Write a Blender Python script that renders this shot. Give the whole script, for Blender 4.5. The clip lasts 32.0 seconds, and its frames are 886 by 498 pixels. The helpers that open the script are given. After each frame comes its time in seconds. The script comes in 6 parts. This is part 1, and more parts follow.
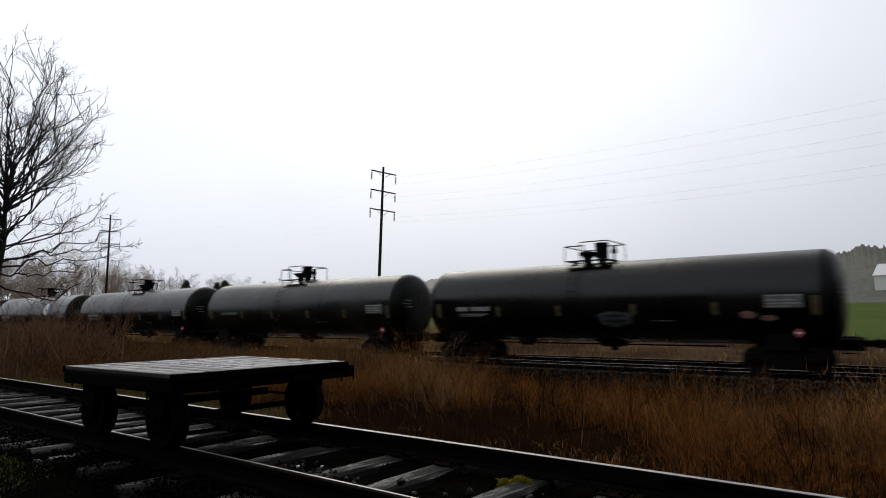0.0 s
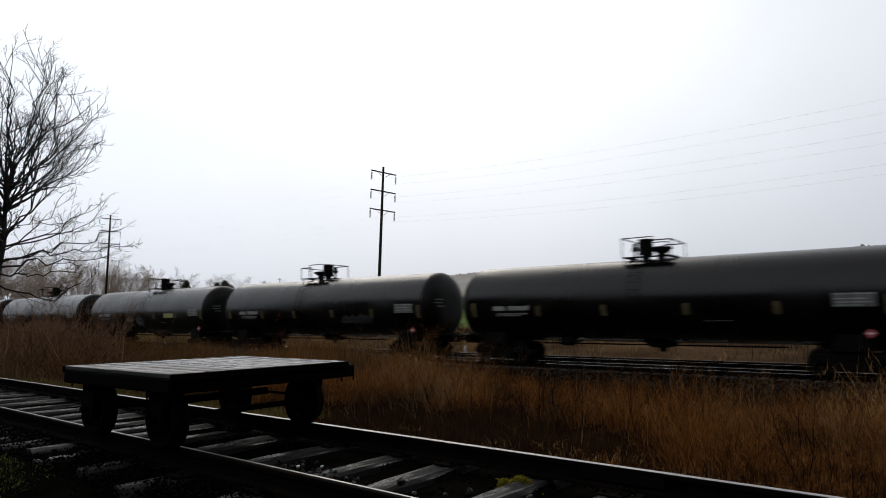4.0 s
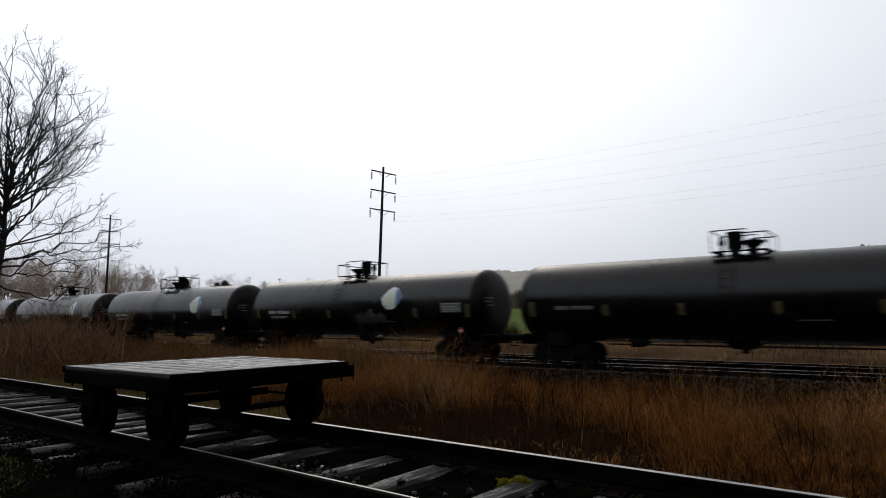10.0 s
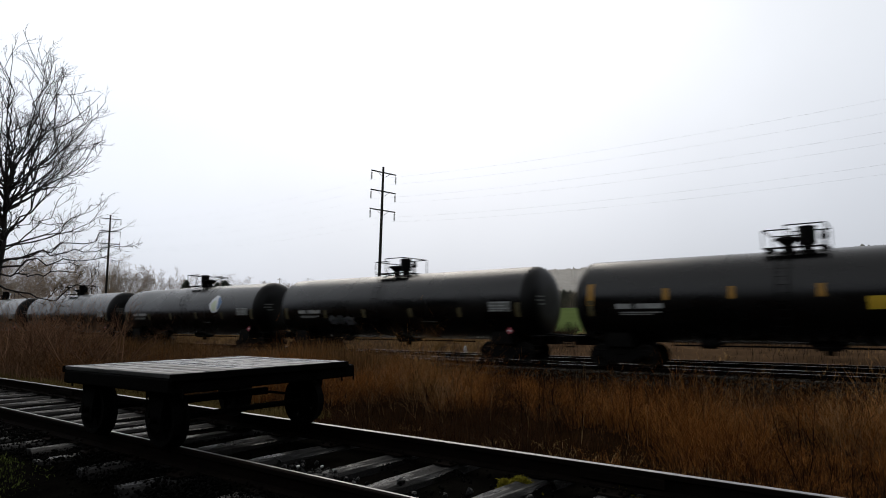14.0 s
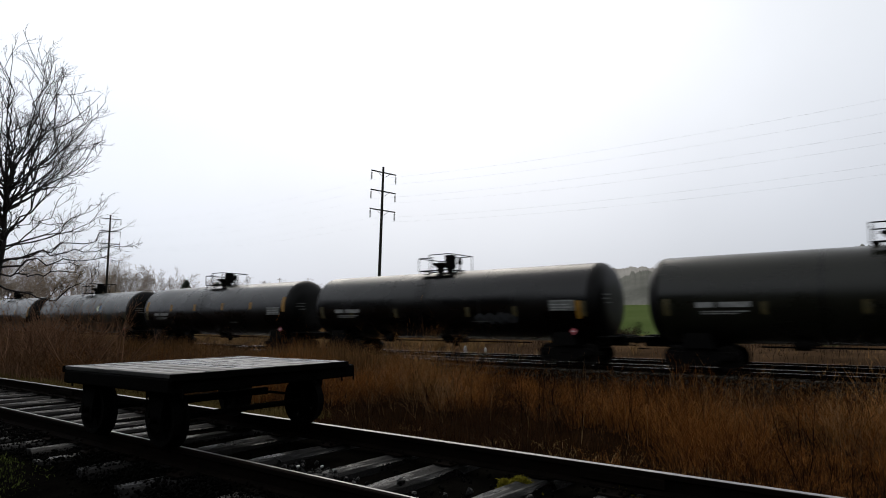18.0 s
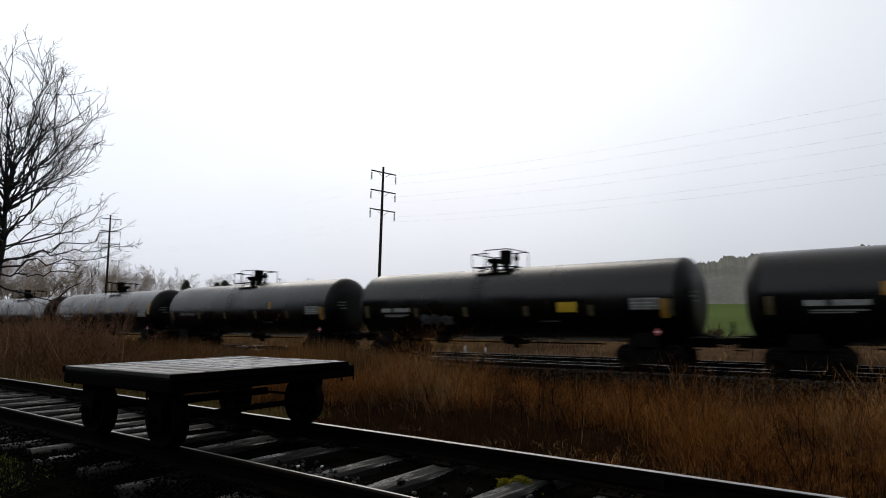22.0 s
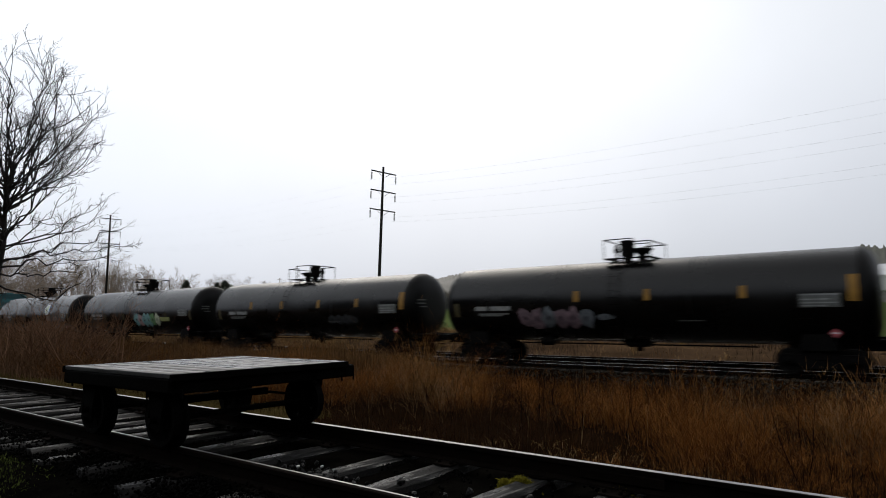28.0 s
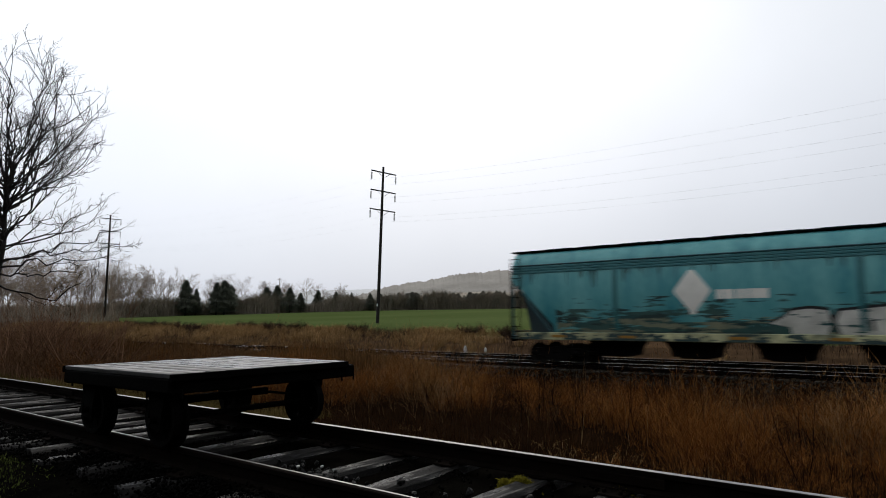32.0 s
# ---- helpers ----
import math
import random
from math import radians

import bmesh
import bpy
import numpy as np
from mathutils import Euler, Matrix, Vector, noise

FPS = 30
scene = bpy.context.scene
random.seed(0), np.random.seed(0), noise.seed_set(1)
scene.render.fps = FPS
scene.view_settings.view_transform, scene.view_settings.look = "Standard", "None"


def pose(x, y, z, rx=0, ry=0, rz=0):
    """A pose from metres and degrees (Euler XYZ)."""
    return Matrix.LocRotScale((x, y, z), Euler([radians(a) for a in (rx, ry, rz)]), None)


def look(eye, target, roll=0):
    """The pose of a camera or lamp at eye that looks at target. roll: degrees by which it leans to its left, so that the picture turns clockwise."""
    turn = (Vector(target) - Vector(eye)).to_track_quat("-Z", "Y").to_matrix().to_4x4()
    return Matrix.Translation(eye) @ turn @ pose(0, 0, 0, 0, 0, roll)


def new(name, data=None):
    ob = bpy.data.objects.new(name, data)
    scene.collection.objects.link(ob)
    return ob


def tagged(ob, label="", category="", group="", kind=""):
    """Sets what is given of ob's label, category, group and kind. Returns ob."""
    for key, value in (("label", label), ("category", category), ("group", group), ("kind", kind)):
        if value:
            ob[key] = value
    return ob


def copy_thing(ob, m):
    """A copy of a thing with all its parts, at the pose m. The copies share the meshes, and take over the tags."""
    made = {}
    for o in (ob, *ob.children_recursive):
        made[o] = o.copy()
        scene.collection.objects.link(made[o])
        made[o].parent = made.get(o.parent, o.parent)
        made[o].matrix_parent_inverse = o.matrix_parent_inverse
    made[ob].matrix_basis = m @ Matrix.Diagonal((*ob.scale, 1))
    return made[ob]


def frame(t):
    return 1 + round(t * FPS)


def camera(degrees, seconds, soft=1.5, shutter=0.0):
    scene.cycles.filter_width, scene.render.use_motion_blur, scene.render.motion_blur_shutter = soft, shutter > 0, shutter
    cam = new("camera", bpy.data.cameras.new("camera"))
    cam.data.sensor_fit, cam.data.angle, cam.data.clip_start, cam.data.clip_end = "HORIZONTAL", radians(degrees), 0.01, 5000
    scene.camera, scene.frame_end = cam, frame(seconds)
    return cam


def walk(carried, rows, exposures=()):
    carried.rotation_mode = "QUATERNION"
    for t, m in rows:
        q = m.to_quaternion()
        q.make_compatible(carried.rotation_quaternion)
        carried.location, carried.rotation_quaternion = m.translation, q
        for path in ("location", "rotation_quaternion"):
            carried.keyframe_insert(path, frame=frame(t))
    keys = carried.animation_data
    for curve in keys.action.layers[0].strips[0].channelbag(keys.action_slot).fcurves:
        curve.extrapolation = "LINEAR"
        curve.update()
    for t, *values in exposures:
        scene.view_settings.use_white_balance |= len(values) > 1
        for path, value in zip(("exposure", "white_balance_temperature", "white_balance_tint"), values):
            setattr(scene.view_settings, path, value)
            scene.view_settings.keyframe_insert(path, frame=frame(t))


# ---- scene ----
# x runs along the railway (the train's way), y away from the camera across it, z up
cam = camera(70.96, 32.0, soft=1.0, shutter=0.36)
EYE = Vector((0, 0, 1.618))
AIM = EYE + Vector((-0.59796, 0.79310, 0.11594))
walk(cam, [(0, look(EYE, AIM, -0.18)), (32, look(EYE, AIM, -0.18))], exposures=((0, 0.0), (32, 0.0)))

MAIN_Y = 24.2          # centre line of the main line
MAIN_Z = -0.12         # rail top of the main line
SECOND_Y = 28.35       # centre line of the second main track
SIDE_Y = 3.67          # centre line of the siding
SIDE_Z = 0.583         # rail top of the siding
GAUGE = 0.7525         # half the distance between rail centres
CAR = 18.1             # a tank car over its couplers
TANKS = 34


# ---- light ----
def make_sky():
    world = bpy.data.worlds.new("overcast_sky")
    scene.world = world
    world.use_nodes = True
    nt = world.node_tree
    nt.nodes.clear()
    out = nt.nodes.new("ShaderNodeOutputWorld")
    bg = nt.nodes.new("ShaderNodeBackground")
    sky = nt.nodes.new("ShaderNodeTexSky")
    sky.sky_type, sky.sun_disc = "NISHITA", False
    sky.sun_elevation, sky.sun_rotation = radians(38), radians(-37)
    sky.dust_density = 6
    dim = nt.nodes.new("ShaderNodeMix")
    dim.data_type, dim.blend_type = "RGBA", "MULTIPLY"
    dim.inputs["Factor"].default_value = 1
    dim.inputs["B"].default_value = (0.10, 0.10, 0.10, 1)
    nt.links.new(sky.outputs["Color"], dim.inputs["A"])
    tc = nt.nodes.new("ShaderNodeTexCoord")
    sep = nt.nodes.new("ShaderNodeSeparateXYZ")
    nt.links.new(tc.outputs["Generated"], sep.inputs[0])
    ramp = nt.nodes.new("ShaderNodeValToRGB")
    cr = ramp.color_ramp
    stops = ((0.0, (0.545, 0.57, 0.645)), (0.10, (0.625, 0.665, 0.74)), (0.22, (0.745, 0.785, 0.86)), (0.36, (0.828, 0.87, 0.938)), (0.55, (0.887, 0.925, 0.978)), (1.0, (0.55, 0.56, 0.58)))
    cr.elements[0].position, cr.elements[0].color = stops[0][0], (*stops[0][1], 1)
    cr.elements[1].position, cr.elements[1].color = stops[-1][0], (*stops[-1][1], 1)
    for p, c in stops[1:-1]:
        cr.elements.new(p).color = (*c, 1)
    nt.links.new(sep.outputs["Z"], ramp.inputs[0])
    # the cloud cover is brighter towards the hidden sun
    dot = nt.nodes.new("ShaderNodeVectorMath")
    dot.operation = "DOT_PRODUCT"
    nt.links.new(tc.outputs["Generated"], dot.inputs[0])
    dot.inputs[1].default_value = Vector((-0.90, 0.35, 0.35)).normalized()
    glow = nt.nodes.new("ShaderNodeMapRange")
    glow.inputs["From Min"].default_value, glow.inputs["From Max"].default_value = -0.6, 1.0
    glow.inputs["To Min"].default_value, glow.inputs["To Max"].default_value = 0.45, 1.12
    nt.links.new(dot.outputs["Value"], glow.inputs["Value"])
    clouds = nt.nodes.new("ShaderNodeTexNoise")
    clouds.inputs["Scale"].default_value, clouds.inputs["Detail"].default_value = 2.2, 5
    soft = nt.nodes.new("ShaderNodeMapRange")
    soft.inputs["From Min"].default_value, soft.inputs["From Max"].default_value = 0.3, 0.7
    soft.inputs["To Min"].default_value, soft.inputs["To Max"].default_value = 0.95, 1.05
    nt.links.new(tc.outputs["Generated"], clouds.inputs["Vector"])
    nt.links.new(clouds.outputs["Fac"], soft.inputs["Value"])
    mul = nt.nodes.new("ShaderNodeMath")
    mul.operation = "MULTIPLY"
    nt.links.new(glow.outputs[0], mul.inputs[0])
    nt.links.new(soft.outputs[0], mul.inputs[1])
    tone = nt.nodes.new("ShaderNodeVectorMath")
    tone.operation = "SCALE"
    nt.links.new(ramp.outputs[0], tone.inputs[0])
    nt.links.new(mul.outputs[0], tone.inputs["Scale"])
    mix = nt.nodes.new("ShaderNodeMix")
    mix.data_type = "RGBA"
    mix.inputs["Factor"].default_value = 0.93
    nt.links.new(dim.outputs["Result"], mix.inputs["A"])
    nt.links.new(tone.outputs[0], mix.inputs["B"])
    nt.links.new(mix.outputs["Result"], bg.inputs["Color"])
    bg.inputs["Strength"].default_value = 1.1
    nt.links.new(bg.outputs[0], out.inputs[0])


make_sky()
sun = new("sun", bpy.data.lights.new("sun", "SUN"))
sun.data.energy, sun.data.angle, sun.data.color = 0.75, radians(40), (1.0, 0.92, 0.80)
sun.matrix_world = look((-30, 27, 31), (0, 0, 0))


# ---- materials ----
def mat(name, a, b, scale=6.0, rough=0.6, metal=0.0, bump=0.2, grain=60.0, random_by="", spread=0.25, wet=0.0, stretch=(1, 1, 1), spec=0.5, space="Object", depth=0.01, damp=(0.35, 0.65), uneven=0.0):
    """a, b: the two base colours between which stains and grain vary; random_by: object or island; wet: how far damp patches turn glossy."""
    m = bpy.data.materials.new(name)
    m.use_nodes = True
    nt = m.node_tree
    bsdf = nt.nodes["Principled BSDF"]
    tc = nt.nodes.new("ShaderNodeTexCoord")
    mp = nt.nodes.new("ShaderNodeMapping")
    mp.inputs["Scale"].default_value = stretch
    nt.links.new(tc.outputs[space], mp.inputs["Vector"])
    big = nt.nodes.new("ShaderNodeTexNoise")
    big.inputs["Scale"].default_value, big.inputs["Detail"].default_value = scale, 6
    fine = nt.nodes.new("ShaderNodeTexNoise")
    fine.inputs["Scale"].default_value, fine.inputs["Detail"].default_value = grain, 4
    for n in (big, fine):
        nt.links.new(mp.outputs[0], n.inputs["Vector"])
    add = nt.nodes.new("ShaderNodeMath")
    add.operation = "MULTIPLY_ADD"
    nt.links.new(fine.outputs["Fac"], add.inputs[0])
    add.inputs[1].default_value = 0.5
    nt.links.new(big.outputs["Fac"], add.inputs[2])
    rng = nt.nodes.new("ShaderNodeMapRange")
    rng.inputs["From Min"].default_value, rng.inputs["From Max"].default_value = 0.5, 1.0
    nt.links.new(add.outputs[0], rng.inputs["Value"])
    mix = nt.nodes.new("ShaderNodeMix")
    mix.data_type = "RGBA"
    mix.inputs["A"].default_value, mix.inputs["B"].default_value = (*a, 1), (*b, 1)
    nt.links.new(rng.outputs[0], mix.inputs["Factor"])
    col = mix.outputs["Result"]
    if random_by:
        if random_by == "object":
            src = nt.nodes.new("ShaderNodeObjectInfo").outputs["Random"]
        else:
            src = nt.nodes.new("ShaderNodeNewGeometry").outputs["Random Per Island"]
        vr = nt.nodes.new("ShaderNodeMapRange")
        vr.inputs["To Min"].default_value, vr.inputs["To Max"].default_value = 1 - spread, 1 + spread
        nt.links.new(src, vr.inputs["Value"])
        sc = nt.nodes.new("ShaderNodeVectorMath")
        sc.operation = "SCALE"
        nt.links.new(col, sc.inputs[0])
        nt.links.new(vr.outputs[0], sc.inputs["Scale"])
        col = sc.outputs[0]
    nt.links.new(col, bsdf.inputs["Base Color"])
    rr = nt.nodes.new("ShaderNodeMapRange")
    rr.inputs["From Min"].default_value, rr.inputs["From Max"].default_value = damp
    rr.inputs["To Min"].default_value, rr.inputs["To Max"].default_value = max(0.05, rough - 0.08 - wet), min(1, rough + 0.08)
    nt.links.new(big.outputs["Fac"], rr.inputs["Value"])
    gloss = rr.outputs[0]
    if uneven:
        shift = nt.nodes.new("ShaderNodeMapRange")
        shift.inputs["To Min"].default_value, shift.inputs["To Max"].default_value = -uneven, uneven
        nt.links.new(nt.nodes.new("ShaderNodeObjectInfo").outputs["Random"], shift.inputs["Value"])
        both = nt.nodes.new("ShaderNodeMath")
        both.operation, both.use_clamp = "ADD", True
        nt.links.new(gloss, both.inputs[0])
        nt.links.new(shift.outputs[0], both.inputs[1])
        gloss = both.outputs[0]
    nt.links.new(gloss, bsdf.inputs["Roughness"])
    bsdf.inputs["Metallic"].default_value = metal
    bsdf.inputs["Specular IOR Level"].default_value = spec
    if bump:
        bp = nt.nodes.new("ShaderNodeBump")
        bp.inputs["Strength"].default_value, bp.inputs["Distance"].default_value = bump, depth
        nt.links.new(add.outputs[0], bp.inputs["Height"])
        nt.links.new(bp.outputs[0], bsdf.inputs["Normal"])
    return m


M_TANK = mat("black_tank_paint", (0.0010, 0.0010, 0.0011), (0.0035, 0.0034, 0.0033), 0.7, 0.28, 0, 0.05, 14, "object", 0.3, spec=0.38, stretch=(0.5, 1, 1))
M_TANKDUST = mat("dusty_olive_tank_paint", (0.005, 0.0056, 0.0036), (0.012, 0.0128, 0.0085), 0.7, 0.30, 0, 0.05, 14, "object", 0.3, spec=0.40, stretch=(0.5, 1, 1))
M_HEAD = mat("dull_tank_end_paint", (0.0012, 0.0012, 0.0012), (0.0045, 0.0044, 0.0042), 0.9, 0.46, 0, 0.05, 14, "object", 0.3, spec=0.16)
M_STEEL = mat("dark_grimy_steel", (0.0025, 0.0025, 0.0025), (0.007, 0.0065, 0.006), 3, 0.8, 0, 0.2, 30, spec=0.06)
M_WHEEL = mat("worn_wheel_steel", (0.004, 0.0038, 0.0035), (0.012, 0.011, 0.010), 4, 0.7, 0.1, 0.1, 40, spec=0.1)
M_YELLOW = mat("dirty_yellow_reflector", (0.34, 0.17, 0.010), (0.24, 0.12, 0.012), 5, 0.6, 0, 0.05, 40)
M_SIGNYELLOW = mat("bright_yellow_panel", (0.58, 0.38, 0.02), (0.46, 0.30, 0.02), 5, 0.5, 0, 0.05, 40)
M_DULL = mat("grimy_yellow_reflector", (0.09, 0.07, 0.02), (0.05, 0.045, 0.02), 5, 0.7, 0, 0.05, 40)
M_STENCIL = mat("white_stencil_paint", (0.40, 0.41, 0.40), (0.16, 0.17, 0.16), 4, 0.6, 0, 0.05, 30)
M_PANEL = mat("grey_data_panel", (0.16, 0.17, 0.16), (0.08, 0.085, 0.08), 4, 0.6, 0, 0.05, 30)
M_WHITE = mat("white_paint", (0.80, 0.82, 0.84), (0.66, 0.68, 0.70), 3, 0.5, 0, 0.03, 30)
M_MILK = mat("weathered_warm_white", (0.93, 0.92, 0.84), (0.82, 0.81, 0.73), 3, 0.5, 0, 0.03, 30)
M_BLUE = mat("blue_paint", (0.10, 0.22, 0.42), (0.08, 0.17, 0.33), 3, 0.5, 0, 0.03, 30)
M_LIME = mat("pale_yellow_paint", (0.42, 0.45, 0.18), (0.34, 0.36, 0.14), 3, 0.5, 0, 0.03, 30)
M_IVORY = mat("ivory_paint", (0.70, 0.76, 0.58), (0.58, 0.64, 0.46), 3, 0.5, 0, 0.03, 30)
M_RED = mat("red_placard", (0.55, 0.10, 0.12), (0.40, 0.07, 0.09), 5, 0.5, 0, 0.03, 30)
M_PINK = mat("mauve_spray_paint", (0.33, 0.22, 0.25), (0.10, 0.075, 0.085), 7, 0.6, 0, 0.02, 20)
M_GREY = mat("grey_spray_paint", (0.22, 0.25, 0.27), (0.08, 0.09, 0.10), 6, 0.6, 0, 0.02, 20)
M_PALEGREY = mat("pale_grey_spray_paint", (0.30, 0.33, 0.35), (0.08, 0.09, 0.10), 6, 0.6, 0, 0.02, 20)
M_DIMGREY = mat("dim_grey_spray_paint", (0.10, 0.11, 0.12), (0.04, 0.045, 0.05), 6, 0.6, 0, 0.02, 20)
M_ROSE = mat("rose_spray_paint", (0.50, 0.19, 0.19), (0.42, 0.36, 0.34), 6, 0.6, 0, 0.02, 20)
M_TAN = mat("tan_spray_paint", (0.17, 0.15, 0.10), (0.07, 0.06, 0.04), 6, 0.6, 0, 0.02, 20)
M_SALMON = mat("salmon_paint_patch", (0.36, 0.19, 0.15), (0.22, 0.12, 0.09), 6, 0.6, 0, 0.02, 20)
M_TURQ = mat("turquoise_spray_paint", (0.10, 0.36, 0.40), (0.34, 0.50, 0.48), 6, 0.6, 0, 0.02, 20)
M_DARKGREY = mat("faded_grey_spray", (0.045, 0.05, 0.055), (0.02, 0.022, 0.024), 3, 0.6, 0, 0.02, 20)
M_GREEN = mat("green_spray_paint", (0.08, 0.26, 0.08), (0.22, 0.36, 0.16), 3, 0.6, 0, 0.02, 20)
M_SPRAYD = mat("black_spray_paint", (0.012, 0.012, 0.012), (0.02, 0.02, 0.02), 4, 0.6, 0, 0.02, 20)
M_TEAL = mat("faded_teal_paint", (0.036, 0.245, 0.282), (0.165, 0.475, 0.470), 1.1, 0.42, 0, 0.06, 9, stretch=(1.5, 1, 0.35))
M_TEALM = mat("mid_teal_paint", (0.018, 0.125, 0.145), (0.05, 0.20, 0.205), 1.2, 0.5, 0, 0.06, 25)
# teal darkened to stand for the deep shade under the end slopes
M_TEALW = mat("shade_darkened_teal_plate", (0.003, 0.016, 0.020), (0.009, 0.034, 0.040), 1.2, 0.6, 0, 0.06, 25)
M_TEALD = mat("dark_teal_paint", (0.010, 0.070, 0.085), (0.02, 0.09, 0.10), 1.2, 0.5, 0, 0.06, 25)
M_GRIME = mat("hopper_road_grime", (0.018, 0.078, 0.080), (0.070, 0.140, 0.118), 1.6, 0.8, 0, 0.1, 25, stretch=(0.6, 1, 1.5))
M_CREAM = mat("weathered_cream_band", (0.70, 0.69, 0.38), (0.02, 0.04, 0.035), 1.6, 0.7, 0, 0.1, 6, stretch=(0.7, 1, 1))
M_SOOT = mat("sooty_stain", (0.02, 0.04, 0.038), (0.035, 0.07, 0.065), 2, 0.8, 0, 0.03, 20)
M_PALEDIRT = mat("pale_dried_dirt", (0.30, 0.31, 0.20), (0.13, 0.16, 0.115), 2, 0.8, 0, 0.03, 20)
M_OFFWHITE = mat("offwhite_spray_paint", (0.86, 0.85, 0.78), (0.50, 0.50, 0.44), 2, 0.6, 0, 0.03, 20)
M_RUST = mat("rusty_iron", (0.0022, 0.0017, 0.0014), (0.007, 0.005, 0.004), 5, 0.9, 0, 0.3, 60, spec=0.02)
M_RAILTOP = mat("wet_rail_head", (0.08, 0.075, 0.07), (0.40, 0.39, 0.38), 3, 0.36, 0.75, 0.06, 60, stretch=(0.5, 6, 1))
M_RAILMAIN = mat("polished_rail_head", (0.55, 0.54, 0.53), (0.66, 0.65, 0.64), 3, 0.22, 0.9, 0.02, 60, stretch=(0.2, 1, 1))
M_TIE = mat("wet_weathered_tie", (0.0010, 0.0009, 0.0008), (0.0105, 0.0095, 0.0087), 2.6, 0.86, 0, 1.0, 40, "object", 0.8, wet=0.66, stretch=(5, 0.8, 2), spec=0.30, depth=0.02, damp=(0.36, 0.54))
M_TIE_FAR = mat("grey_tie_wood", (0.02, 0.018, 0.015), (0.05, 0.045, 0.04), 3, 0.7, 0, 0.5, 40, "island", 0.3)
M_PLANK = mat("wet_grey_plank", (0.006, 0.0058, 0.0055), (0.040, 0.038, 0.036), 2.0, 0.50, 0, 0.12, 50, "object", 0.8, wet=0.36, stretch=(0.8, 6, 2), depth=0.004, damp=(0.36, 0.60), uneven=0.22)
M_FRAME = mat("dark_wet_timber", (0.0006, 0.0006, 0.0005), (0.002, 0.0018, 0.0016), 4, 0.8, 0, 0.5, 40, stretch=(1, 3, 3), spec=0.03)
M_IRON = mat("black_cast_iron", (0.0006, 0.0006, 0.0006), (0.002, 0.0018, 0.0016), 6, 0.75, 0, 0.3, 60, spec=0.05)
M_EARTH = mat("wet_cinder_ground", (0.0012, 0.0011, 0.001), (0.0055, 0.005, 0.004), 2.5, 0.95, 0, 0.8, 45, spec=0.0, depth=0.03)
M_SOIL = mat("straw_littered_soil", (0.005, 0.0028, 0.0014), (0.017, 0.0085, 0.004), 1.3, 0.95, 0, 0.8, 25, spec=0.0, depth=0.04)
M_BANKSOIL = mat("brown_bank_soil", (0.036, 0.022, 0.013), (0.11, 0.068, 0.038), 0.8, 0.95, 0, 0.8, 14, spec=0.0, stretch=(0.3, 1, 2.4), depth=0.05)
M_FIELD = mat("winter_crop_field", (0.060, 0.086, 0.026), (0.092, 0.120, 0.044), 0.05, 0.95, 0, 0.5, 3.0, spec=0.0, stretch=(1, 0.5, 1), depth=0.05)
M_BALLAST = mat("grey_ballast_stone", (0.014, 0.0126, 0.0098), (0.036, 0.033, 0.026), 4, 0.75, 0, 0.4, 50, "island", 0.6, wet=0.1, spec=0.12)
M_STONE = mat("wet_dark_stone", (0.0018, 0.0018, 0.0017), (0.009, 0.0086, 0.0082), 8, 0.6, 0, 0.4, 60, "object", 0.5, wet=0.15, spec=0.15)
M_CINDER = mat("wet_black_cinders", (0.0008, 0.0008, 0.0007), (0.0035, 0.0033, 0.003), 8, 0.85, 0, 0.4, 60, "island", 0.6, spec=0.02)
M_MOSS = mat("yellow_green_moss", (0.16, 0.14, 0.012), (0.30, 0.26, 0.04), 20, 0.95, 0, 1.0, 120, "island", 0.35, spec=0.0)
M_GRASSGREEN = mat("dull_green_grass", (0.045, 0.062, 0.014), (0.105, 0.122, 0.036), 3, 0.9, 0, 0, 30, "island", 0.5, spec=0.0)
M_RUST_GRASS = mat("shade_deepened_rust_grass", (0.018, 0.0078, 0.0026), (0.042, 0.018, 0.0056), 0.6, 0.9, 0, 0, 5, "island", 0.5, spec=0.05)
M_TAN_GRASS = mat("tan_dry_grass", (0.20, 0.098, 0.030), (0.335, 0.182, 0.068), 0.6, 0.95, 0, 0, 5, "island", 0.35, spec=0.0)
M_RUSSET = mat("russet_dry_grass", (0.122, 0.0475, 0.0115), (0.244, 0.099, 0.027), 0.6, 0.95, 0, 0, 5, "island", 0.6, spec=0.0)
M_STRAW = mat("straw_dry_grass", (0.195, 0.115, 0.048), (0.335, 0.215, 0.098), 0.4, 0.95, 0, 0, 5, "island", 0.5, spec=0.0)
M_MEADOWGRASS = mat("brown_meadow_grass", (0.090, 0.046, 0.018), (0.175, 0.100, 0.042), 0.3, 0.95, 0, 0, 3, "island", 0.6, spec=0.0)
M_OLIVE = mat("olive_straw_grass", (0.080, 0.062, 0.019), (0.165, 0.122, 0.045), 0.8, 0.95, 0, 0, 8, "island", 0.5, spec=0.0)
M_TWIG = mat("dark_red_brush_twigs", (0.12, 0.066, 0.040), (0.22, 0.128, 0.076), 0.5, 0.95, 0, 0, 5, "island", 0.5, spec=0.0)
M_BARK = mat("dark_wet_bark", (0.012, 0.011, 0.010), (0.035, 0.030, 0.027), 5, 0.75, 0, 0.4, 30, spec=0.2)
# mist is put into this paled colour of the far trees and pole
M_FARBARK = mat("haze_paled_far_wood", (0.245, 0.190, 0.145), (0.40, 0.325, 0.26), 0.3, 0.95, 0, 0, 4, "island", 0.4, spec=0.0)
